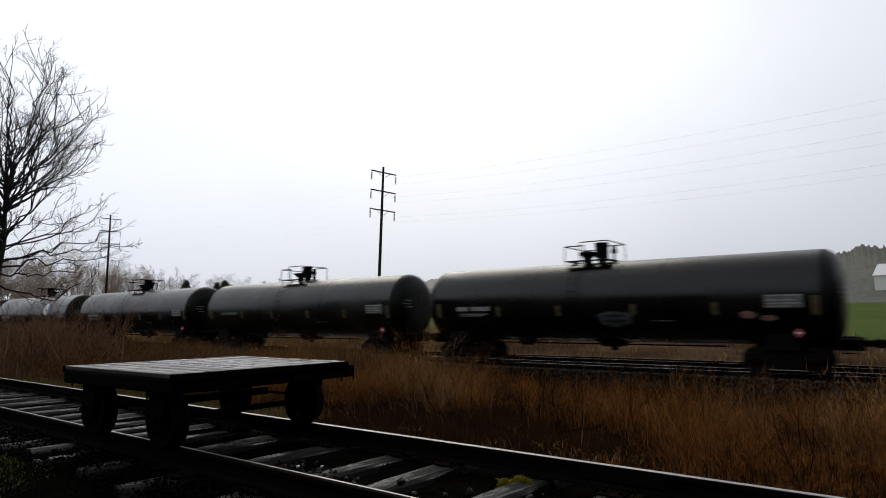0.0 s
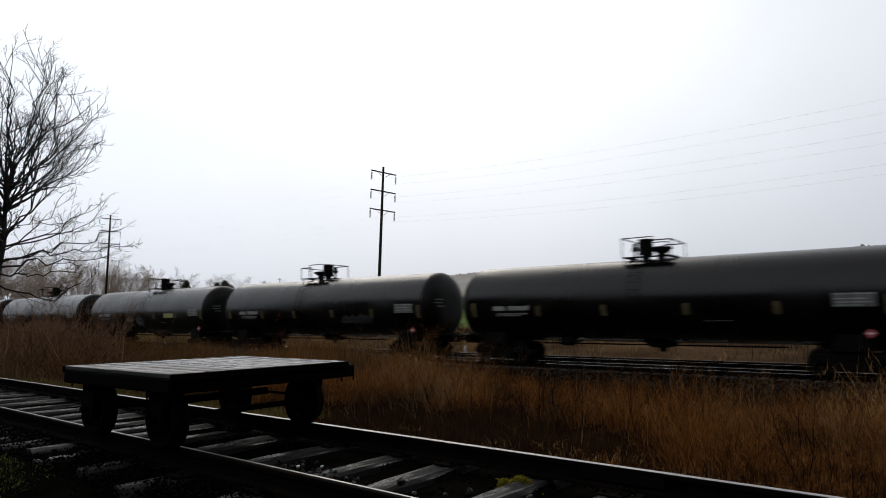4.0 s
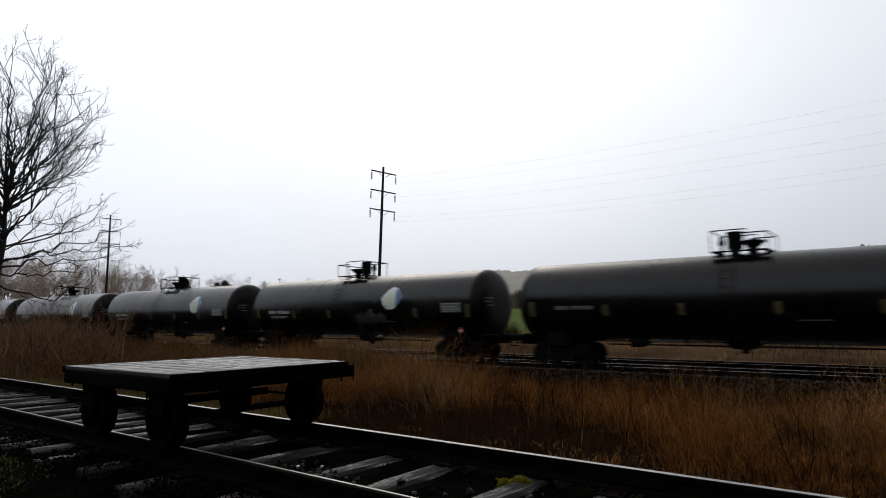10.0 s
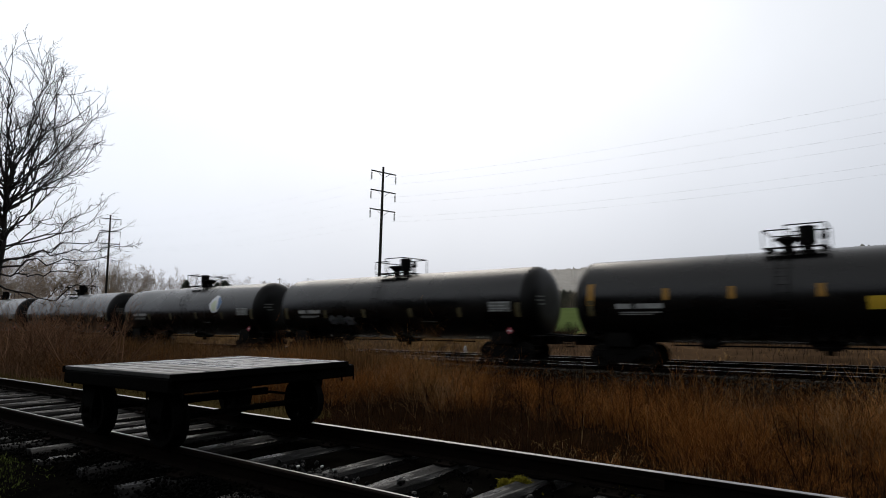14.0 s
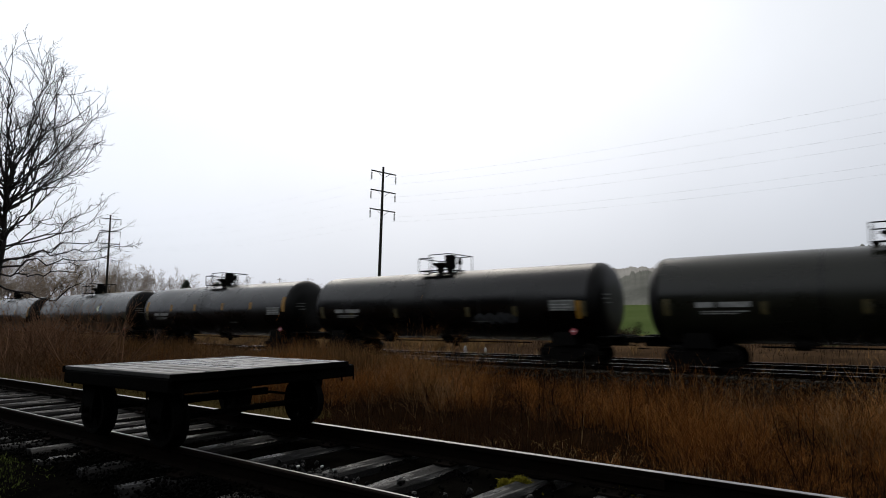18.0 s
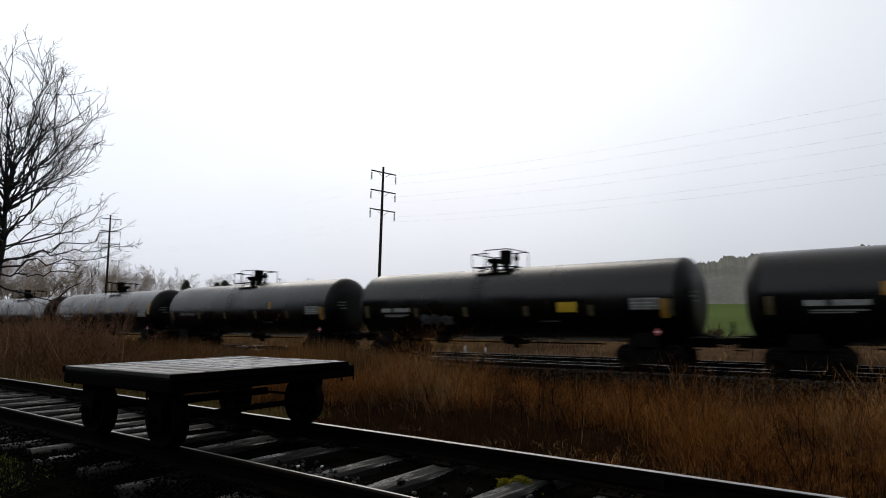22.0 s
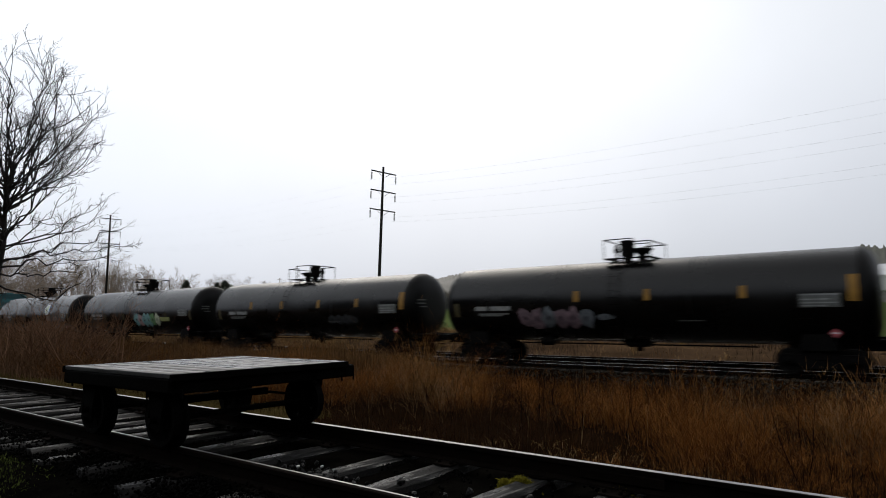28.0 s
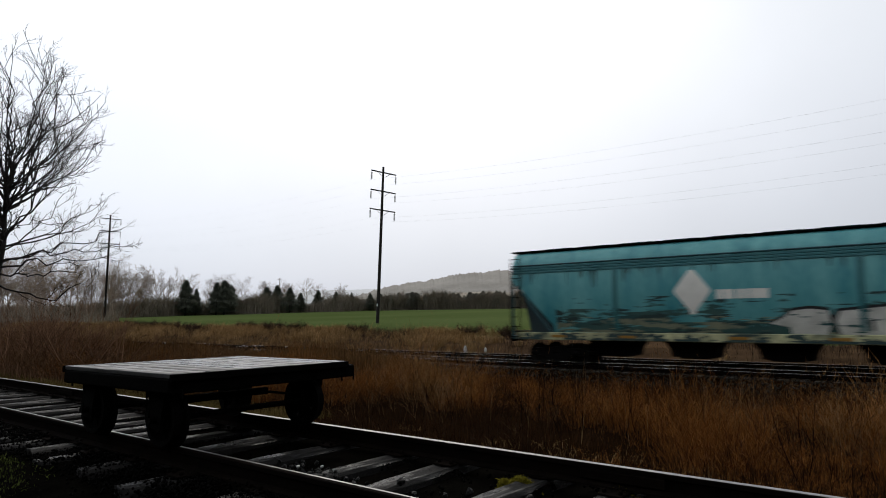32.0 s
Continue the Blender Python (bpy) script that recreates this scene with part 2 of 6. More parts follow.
M_BRUSH = mat("brown_brush_stems", (0.030, 0.020, 0.015), (0.075, 0.050, 0.036), 0.8, 0.95, 0, 0, 8, "island", 0.5, spec=0.0)
M_GOLD = mat("golden_dead_grass", (0.235, 0.145, 0.062), (0.42, 0.28, 0.132), 0.35, 0.95, 0, 0, 4, "island", 0.5, spec=0.0)
M_BROWNBUNCH = mat("brown_bunch_grass", (0.060, 0.033, 0.017), (0.125, 0.072, 0.038), 0.6, 0.95, 0, 0, 5, "island", 0.55, spec=0.0)
# needles at the field's edge, mixed paler to stand for haze
M_NEEDLE = mat("haze_paled_needles", (0.125, 0.140, 0.112), (0.215, 0.230, 0.185), 0.6, 0.95, 0, 0, 6, "island", 0.5, spec=0.0)
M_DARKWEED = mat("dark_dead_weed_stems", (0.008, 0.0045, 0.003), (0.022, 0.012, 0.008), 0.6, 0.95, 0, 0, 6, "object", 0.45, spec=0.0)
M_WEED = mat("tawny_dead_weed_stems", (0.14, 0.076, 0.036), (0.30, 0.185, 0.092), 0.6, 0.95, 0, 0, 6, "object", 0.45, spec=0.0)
# the farther conifers: needle colour lightened once more for haze
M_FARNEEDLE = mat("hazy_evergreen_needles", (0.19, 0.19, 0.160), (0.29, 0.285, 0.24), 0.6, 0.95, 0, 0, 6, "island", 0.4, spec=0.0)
M_LANE = mat("pale_gravel_lane", (0.34, 0.33, 0.28), (0.46, 0.45, 0.39), 0.5, 0.9, 0, 0.2, 8, spec=0.0)
# hedge and undergrowth twigs, with the mist mixed into their brown
M_HEDGE = mat("haze_paled_hedge_twigs", (0.175, 0.150, 0.115), (0.30, 0.262, 0.208), 0.3, 0.95, 0, 0, 4, "island", 0.45, spec=0.0)
M_BACKWOOD = mat("unseen_dark_wood", (0.008, 0.007, 0.006), (0.022, 0.019, 0.016), 0.6, 0.95, 0, 0.3, 6, spec=0.05)
M_POLE = mat("creosoted_pole_wood", (0.012, 0.010, 0.009), (0.03, 0.026, 0.023), 2, 0.8, 0, 0.3, 30, stretch=(4, 4, 0.5), spec=0.2)
M_GLASS = mat("grey_porcelain", (0.06, 0.06, 0.065), (0.09, 0.09, 0.095), 6, 0.35, 0, 0, 30)
M_WIRE = mat("weathered_wire", (0.66, 0.67, 0.68), (0.74, 0.75, 0.76), 6, 0.5, 0.1, 0, 30)
M_HOUSE = mat("white_clapboard", (0.70, 0.70, 0.68), (0.58, 0.58, 0.56), 2, 0.6, 0, 0.1, 20, stretch=(1, 1, 6))
M_ROOFMETAL = mat("pale_metal_roof", (0.72, 0.73, 0.75), (0.60, 0.61, 0.63), 1, 0.45, 0.1, 0.05, 20)
M_WINDOW = mat("dark_window_glass", (0.03, 0.035, 0.04), (0.05, 0.055, 0.06), 3, 0.15, 0, 0, 20)


def leafy(m, share=0.5):
    """Lets light through thin needles and twigs."""
    nt = m.node_tree
    bsdf = nt.nodes["Principled BSDF"]
    through_light = nt.nodes.new("ShaderNodeBsdfTranslucent")
    nt.links.new(bsdf.inputs["Base Color"].links[0].from_socket, through_light.inputs["Color"])
    both = nt.nodes.new("ShaderNodeMixShader")
    both.inputs[0].default_value = share
    nt.links.new(bsdf.outputs[0], both.inputs[1])
    nt.links.new(through_light.outputs[0], both.inputs[2])
    nt.links.new(both.outputs[0], nt.nodes["Material Output"].inputs["Surface"])


for needles in (M_NEEDLE, M_FARNEEDLE):
    leafy(needles)


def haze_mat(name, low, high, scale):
    """Far misty woodland, a backdrop behind all else; mist is put into its pale colour and glow."""
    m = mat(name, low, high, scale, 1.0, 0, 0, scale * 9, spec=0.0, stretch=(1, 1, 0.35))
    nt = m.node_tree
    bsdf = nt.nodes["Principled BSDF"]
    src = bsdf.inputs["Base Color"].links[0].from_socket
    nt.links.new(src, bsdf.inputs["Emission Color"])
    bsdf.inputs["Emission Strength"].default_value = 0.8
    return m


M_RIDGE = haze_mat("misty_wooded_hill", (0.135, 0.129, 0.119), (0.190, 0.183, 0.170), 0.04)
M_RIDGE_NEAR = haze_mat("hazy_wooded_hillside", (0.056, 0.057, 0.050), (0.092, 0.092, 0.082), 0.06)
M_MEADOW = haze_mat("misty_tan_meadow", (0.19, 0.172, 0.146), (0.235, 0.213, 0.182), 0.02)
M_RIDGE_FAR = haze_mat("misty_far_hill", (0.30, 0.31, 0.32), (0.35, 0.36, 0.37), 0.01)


# ---- mesh helpers ----
class Geo:
    """Collects vertices and faces of one mesh."""

    def __init__(self):
        self.v, self.f = [], []

    def add(self, verts, faces):
        n = len(self.v)
        self.v += [tuple(v) for v in verts]
        self.f += [tuple(i + n for i in f) for f in faces]
        return self

    def box(self, c, s, bev=0.0, m=None):
        hx, hy, hz = s[0] / 2, s[1] / 2, s[2] / 2
        b = min(bev, 0.45 * min(s))
        if b <= 0:
            vs = [(x, y, z) for x in (-hx, hx) for y in (-hy, hy) for z in (-hz, hz)]
            fs = [(0, 1, 3, 2), (4, 6, 7, 5), (0, 4, 5, 1), (2, 3, 7, 6), (0, 2, 6, 4), (1, 5, 7, 3)]
        else:
            vs, fs, idx = [], [], {}
            h = (hx, hy, hz)
            for sx in (-1, 1):
                for sy in (-1, 1):
                    for sz in (-1, 1):
                        for k in range(3):
                            p = [sx * hx, sy * hy, sz * hz]
                            for j in range(3):
                                if j != k:
                                    p[j] -= (sx, sy, sz)[j] * b
                            idx[sx, sy, sz, k] = len(vs)
                            vs.append(p)
            for k in range(3):
                i, j = [q for q in range(3) if q != k]
                for sg in (-1, 1):
                    quad = []
                    for a, c2 in ((-1, -1), (1, -1), (1, 1), (-1, 1)):
                        key = [0, 0, 0]
                        key[k], key[i], key[j] = sg, a, c2
                        quad.append(idx[(*key, k)])
                    fs.append(tuple(quad))
                for a in (-1, 1):
                    for c2 in (-1, 1):
                        lo, hi = [0, 0, 0], [0, 0, 0]
                        lo[k], hi[k] = -1, 1
                        lo[i] = hi[i] = a
                        lo[j] = hi[j] = c2
                        fs.append((idx[(*lo, i)], idx[(*hi, i)], idx[(*hi, j)], idx[(*lo, j)]))
            for sx in (-1, 1):
                for sy in (-1, 1):
                    for sz in (-1, 1):
                        fs.append(tuple(idx[sx, sy, sz, k] for k in range(3)))
        m = m or Matrix.Identity(4)
        c = Vector(c)
        return self.add([(m @ Vector(v)) + c for v in vs], fs)

    def tube(self, pts, radii, n=8, caps=True):
        pts = [Vector(p) for p in pts]
        if not isinstance(radii, (list, tuple)):
            radii = [radii] * len(pts)
        base = len(self.v)
        prev = None
        for i, p in enumerate(pts):
            d = (pts[min(i + 1, len(pts) - 1)] - pts[max(i - 1, 0)]).normalized()
            if prev is None:
                prev = d.orthogonal().normalized()
            u = (prev - d * prev.dot(d))
            u = u.normalized() if u.length > 1e-6 else d.orthogonal().normalized()
            prev = u
            w = d.cross(u)
            for k in range(n):
                a = 2 * math.pi * k / n
                self.v.append(tuple(p + (u * math.cos(a) + w * math.sin(a)) * radii[i]))
        for i in range(len(pts) - 1):
            for k in range(n):
                a, b = base + i * n + k, base + i * n + (k + 1) % n
                self.f.append((a, b, b + n, a + n))
        if caps:
            self.f.append(tuple(base + k for k in range(n))[::-1])
            e = base + (len(pts) - 1) * n
            self.f.append(tuple(e + k for k in range(n)))
        return self

    def lathe(self, prof, n=24, axis="x", c=(0, 0, 0), closed=True):
        """prof: (along, radius) pairs about an axis through c."""
        base = len(self.v)
        for t, r in prof:
            for k in range(n):
                a = 2 * math.pi * k / n
                p = {"x": (t, r * math.cos(a), r * math.sin(a)), "y": (r * math.cos(a), t, r * math.sin(a)), "z": (r * math.cos(a), r * math.sin(a), t)}[axis]
                self.v.append((p[0] + c[0], p[1] + c[1], p[2] + c[2]))
        for i in range(len(prof) - 1):
            for k in range(n):
                a, b = base + i * n + k, base + i * n + (k + 1) % n
                self.f.append((a, b, b + n, a + n))
        if closed:
            self.f.append(tuple(base + k for k in range(n)))
            e = base + (len(prof) - 1) * n
            self.f.append(tuple(e + k for k in range(n)))
        return self

    def prism(self, outline, y0, y1):
        """outline: (x, z) pairs, drawn through from y0 to y1."""
        n = len(outline)
        vs = [(x, y0, z) for x, z in outline] + [(x, y1, z) for x, z in outline]
        fs = [tuple(range(n)), tuple(range(2 * n - 1, n - 1, -1))] + [(i, (i + 1) % n, n + (i + 1) % n, n + i) for i in range(n)]
        return self.add(vs, fs)

    def mesh(self, name, material, sharp=35):
        me = bpy.data.meshes.new(name)
        me.from_pydata(self.v, [], self.f)
        bm = bmesh.new()
        bm.from_mesh(me)
        bmesh.ops.recalc_face_normals(bm, faces=bm.faces)
        for f in bm.faces:
            f.smooth = True
        bm.to_mesh(me)
        bm.free()
        me.set_sharp_from_angle(angle=radians(sharp))
        me.materials.append(material)
        return me


def part(name, data, parent, label="", at=None):
    """Links one mesh as one object under a thing or under a part."""
    ob = new(name, data)
    ob.parent = parent
    if at is not None:
        ob.matrix_basis = at
    return tagged(ob, label)


def empty(name, m, label, category, group="", kind=""):
    ob = new(name)
    ob.empty_display_size = 0.3
    ob.matrix_basis = m
    return tagged(ob, label, category, group, kind)


def tri_mesh(name, verts, tris, material):
    """One mesh from arrays of vertices and triangles."""
    verts, tris = np.asarray(verts, np.float32), np.asarray(tris, np.int32)
    me = bpy.data.meshes.new(name)
    me.vertices.add(len(verts))
    me.vertices.foreach_set("co", verts.ravel())
    me.loops.add(tris.size)
    me.loops.foreach_set("vertex_index", tris.ravel())
    me.polygons.add(len(tris))
    me.polygons.foreach_set("loop_start", np.arange(0, tris.size, 3, dtype=np.int32))
    me.polygons.foreach_set("loop_total", np.full(len(tris), 3, np.int32))
    me.update(calc_edges=True)
    me.materials.append(material)
    return me


# ---- ground ----
PROFILE_Y = (-400, -20, 1.5, 2.3, 5.0, 5.6, 9, 14, 18, 20.6, 22.4, 30.2, 31.4, 33, 37)
PROFILE_Z = (0.2, 0.28, 0.33, 0.36, 0.36, 0.33, 0.28, -0.02, -0.35, -0.70, -0.32, -0.32, -0.62, 0.10, 0.0)


def field_z(x, y):
    x = np.clip(x, -330, 120)
    return 1.25 + 0.031 * (np.clip(y, 30, 300) - 50) - 0.0085 * (x + 50) * np.clip((y + 40) / 80, 0, 1)


def ground_z(x, y):
    x, y = np.asarray(x, float), np.asarray(y, float)
    low = np.interp(y, PROFILE_Y, PROFILE_Z)
    t = np.clip((y - 31.0) / 6.0, 0, 1)
    t = t * t * (3 - 2 * t)
    return low * (1 - t) + field_z(x, y) * t


def sheet(name, xs, ys, zf, material, label):
    xs, ys = np.asarray(xs, float), np.asarray(ys, float)
    gx, gy = np.meshgrid(xs, ys)
    gz = zf(gx, gy)
    v = np.stack([gx, gy, gz], -1).reshape(-1, 3)
    nx = len(xs)
    i, j = np.meshgrid(np.arange(nx - 1), np.arange(len(ys) - 1))
    a = (j * nx + i).ravel()
    tris = np.concatenate([np.stack([a, a + 1, a + nx + 1], 1), np.stack([a, a + nx + 1, a + nx], 1)])
    me = tri_mesh(name, v, tris, material)
    me.polygons.foreach_set("use_smooth", np.ones(len(me.polygons), bool))
    return tagged(new(name, me), label, "ground", kind="structure")


def rough_ground(x, y):
    z = ground_z(x, y)
    bump = 0.03 * np.sin(1.7 * x + 0.6 * np.sin(2.3 * y)) * np.sin(1.3 * y + 0.4 * x) + 0.015 * np.sin(5.1 * x + 2 * y) * np.sin(4.3 * y)
    return z + bump * np.where(y < 60, 1, 0.3)


def steps(*runs):
    out = []
    for lo, hi, n in runs:
        out += list(np.linspace(lo, hi, n, endpoint=False))
    return out + [runs[-1][1]]


GX = steps((-2600, -400, 12), (-400, -60, 60), (-60, -16, 100), (-16, 14, 150), (14, 60, 40), (60, 2600, 20))
ground = sheet("ground", GX, steps((-2600, -40, 14), (-40, 0, 24), (0, 30, 190), (30, 60, 50), (60, 320, 50), (320, 2800, 16)), rough_ground, M_SOIL, "damp brown soil with straw litter along the railway")
ground.data.materials.append(M_FIELD)
ground.data.materials.append(M_EARTH)
ground.data.materials.append(M_BANKSOIL)


def paint_ground():
    me = ground.data
    n = len(me.polygons)
    cen = np.empty(n * 3, np.float32)
    me.polygons.foreach_get("center", cen)
    cen = cen.reshape(-1, 3)
    x, y = cen[:, 0], cen[:, 1]
    idx = np.zeros(n, np.int32)
    edge = 37.5 + 1.2 * np.sin(x * 0.31) + 0.8 * np.sin(x * 0.83 + 1)
    idx[(y > edge) & (x > -2.35 * y - 2)] = 1
    idx[(y > -8) & (y < 5.2) & (x > -60) & (x < 40)] = 2
    idx[(y > 30.3) & (idx == 0)] = 3
    me.polygons.foreach_set("material_index", idx)


paint_ground()


# ---- railway tracks ----
def rail_mesh(name, x0, x1, height, width, material, top, worn=-1.0):
    h, w = height, width / 2
    out = [(-0.065, 0), (0.065, 0), (0.065, 0.012), (0.011, 0.03), (0.011, h - 0.045), (w, h - 0.034), (w, h - 0.006), (w - 0.007, h), (0.006, h + 0.0004), (-w + 0.007, h), (-w, h - 0.006), (-w, h - 0.034), (-0.011, h - 0.045), (-0.011, 0.03), (-0.065, 0.012)]
    n = len(out)
    g = Geo()
    count = max(2, int((x1 - x0) / 12))
    xs = np.linspace(x0, x1, count)
    for x in xs:
        g.v += [(x, a, b - h) for a, b in out]
    for i in range(count - 1):
        for k in range(n):
            a, b = i * n + k, i * n + (k + 1) % n
            g.f.append((a, b, b + n, a + n))
    g.f += [tuple(range(n)), tuple(range((count - 1) * n, count * n))]
    me = g.mesh(name, material, 30)
    me.materials.append(top)
    for p in me.polygons:
        if p.normal.z > 0.9 and p.center.z > -0.02 and p.center.y > worn:
            p.material_index = 1
    return me


def tie_mesh(name, seed, length, width, height, material):
    r = random.Random(seed)
    g = Geo()
    n = 9
    ring = [(-0.5, -0.5), (0.5, -0.5), (0.5, 0.36), (0.36, 0.5), (0.1, 0.5 - r.uniform(0.02, 0.09)), (-0.15, 0.5), (-0.38, 0.5), (-0.5, 0.34)]
    for i in range(n):
        y = (i / (n - 1) - 0.5) * length
        j = [(r.uniform(-0.008, 0.008), r.uniform(-0.008, 0.006)) for _ in ring]
        g.v += [(a * width + dx, y + (r.uniform(-0.02, 0.02) if i in (0, n - 1) else 0), b * height + dz) for (a, b), (dx, dz) in zip(ring, j)]
    k = len(ring)
    for i in range(n - 1):
        for q in range(k):
            a, b = i * k + q, i * k + (q + 1) % k
            g.f.append((a, b, b + k, a + k))
    g.f += [tuple(range(k)), tuple(range((n - 1) * k, n * k))]
    return g.mesh(name, material, 28)


def siding():
    track = empty("siding_track", pose(0, SIDE_Y, SIDE_Z, 0, 0, -0.35), "old siding track with worn wet rails on rotting ties", "railway track", kind="structure")
    rail = rail_mesh("rail", -70, 14, 0.15, 0.068, M_RUST, M_RAILTOP)
    inner = rail_mesh("rail_worn_inside", -70, 14, 0.15, 0.068, M_RUST, M_RAILTOP, 0.0)
    for s in (-1, 1):
        r = part("rail", inner if s < 0 else rail, track, "rusty rail with a wet shining head", pose(0, s * GAUGE, 0))
        # joint bars with bolts on the web
        for jx in (-2.05, -11.3, 7.4):
            bar = Geo().box((0, 0, 0), (0.62, 0.024, 0.075), 0.008).mesh("joint_bar", M_RUST) if s == -1 and jx == -2.05 else bpy.data.meshes["joint_bar"]
            b = part("joint_bar", bar, r, "", pose(jx + 0.3 * s, -0.026, -0.075))
    ties = [tie_mesh("tie", i, 2.55, 0.225, 0.17, M_TIE) for i in range(6)]
    plate = Geo().box((0, 0, 0), (0.18, 0.3, 0.016), 0.004)
    for sx in (-0.06, 0.06):
        for sy in (-0.095, 0.095):
            plate.box((sx, sy, 0.02), (0.022, 0.035, 0.03), 0.006)
    plate_me = plate.mesh("tie_plate", M_RUST)
    r = random.Random(5)
    rows = [-8.28, -7.70, -7.24, -6.76, -6.22, -5.48, -4.66, -3.84, -3.22, -2.42, -1.78, -1.15]
    x = -8.28
    while x > -44:
        x -= r.uniform(0.52, 0.66)
        rows.append(x)
    x = -1.15
    while x < 8:
        x += r.uniform(0.55, 0.7)
        rows.append(x)
    for x in rows:
        t = part("tie", ties[r.randrange(6)], track, "", pose(x, r.uniform(-0.09, 0.09), -0.15 - 0.085 - r.uniform(0.0, 0.02), 0, r.uniform(-1.5, 1.5), r.uniform(-2.5, 2.5)))
        if -14 < x < 4:
            for s in (-1, 1):
                part("tie_plate", plate_me, t, "", pose(0, s * GAUGE, 0.094))
        x += r.uniform(0.50, 0.60)


siding()


def main_line():
    rail = rail_mesh("main_rail", -620, 260, 0.18, 0.072, M_RUST, M_RAILMAIN)
    dull = rail.copy()
    dull.materials[1] = M_RAILTOP
    tie = Geo().box((0, 0, 0), (0.23, 2.6, 0.17), 0.012).mesh("main_tie", M_TIE_FAR)
    rest = Geo()
    for i in range(700):
        rest.box((-66.52 - i * 0.52, 0, -0.265), (0.23, 2.6, 0.17))
    row = rest.mesh("tie_row", M_TIE_FAR)
    r = random.Random(9)
    for y, name, head, label in ((MAIN_Y, "main_track", rail, "main line track on grey stone ballast"), (SECOND_Y, "second_track", dull, "second main line track with duller rails")):
        track = empty(name, pose(0, y, MAIN_Z), label, "railway track", kind="structure")
        for s in (-1, 1):
            part("rail", head, track, "long welded rail with a polished head", pose(0, s * GAUGE, 0))
        for i in range(150):
            part("tie", tie, track, "", pose(-66 + i * 0.52, r.uniform(-0.04, 0.04), -0.265, 0, 0, r.uniform(-1, 1)))
        tagged(part("tie_row", row, track), kind="stuff")


main_line()


def stone_cloud(name, count, seed, place, size, material, label):
    """Many small angular stones in one mesh."""
    rng = np.random.default_rng(seed)
    base = np.array([(1, 0, 0), (-1, 0, 0), (0, 1, 0), (0, -1, 0), (0, 0, 1), (0, 0, -1)], float)
    tri = np.array([(0, 2, 4), (2, 1, 4), (1, 3, 4), (3, 0, 4), (2, 0, 5), (1, 2, 5), (3, 1, 5), (0, 3, 5)])
    p = place(rng, count)
    n = len(p)
    s = rng.uniform(size[0], size[1], (n, 1, 1)) * rng.uniform(0.6, 1.2, (n, 1, 3))
    v = base[None] * s + rng.normal(0, 1, (n, 6, 3)) * s * 0.22
    a = rng.uniform(0, 6.28, n)
    c, si = np.cos(a)[:, None], np.sin(a)[:, None]
    v = np.stack([v[..., 0] * c - v[..., 1] * si, v[..., 0] * si + v[..., 1] * c, v[..., 2]], -1) + p[:, None]
    t = tri[None] + (np.arange(n) * 6)[:, None, None]
    return tagged(new(name, tri_mesh(name, v.reshape(-1, 3), t.reshape(-1, 3), material)), label, "ballast", kind="stuff")


def on_ground(x, y, lift=0.0):
    return np.stack([x, y, ground_z(x, y) + lift], -1)


def main_ballast(rng, n):
    x = -70 + 88 * rng.random(n) ** 0.6
    y = rng.uniform(18.6, 30.6, n)
    return on_ground(x, y, 0.02)


def siding_ballast(rng, n):
    x = rng.uniform(-14, 4, n)
    y = rng.uniform(1.2, 5.3, n)
    return on_ground(x, y, 0.005)


stone_cloud("main_ballast", 38000, 1, main_ballast, (0.025, 0.06), M_BALLAST, "grey crushed stone ballast along the main line")
def tie_end_cinders(rng, n):
    x = rng.uniform(-13, 3, n)
    y = 2.3 + 0.58 * rng.random(n) ** 0.8
    heap = 0.5 + 0.5 * np.sin(x * 2.3 + 1.2 * np.sin(y * 3)) * np.sin(x * 0.9 + 2)
    return on_ground(x, y, 0.0) + np.stack([0 * x, 0 * x, rng.random(n) * 0.105 * np.clip(0.35 + heap, 0, 1)], -1)


stone_cloud("tie_end_cinders", 12000, 3, tie_end_cinders, (0.006, 0.019), M_CINDER, "black cinders heaped over the tie ends")
stone_cloud("siding_ballast", 5000, 2, siding_ballast, (0.008, 0.024), M_CINDER, "dark cinders and gravel between the siding ties")


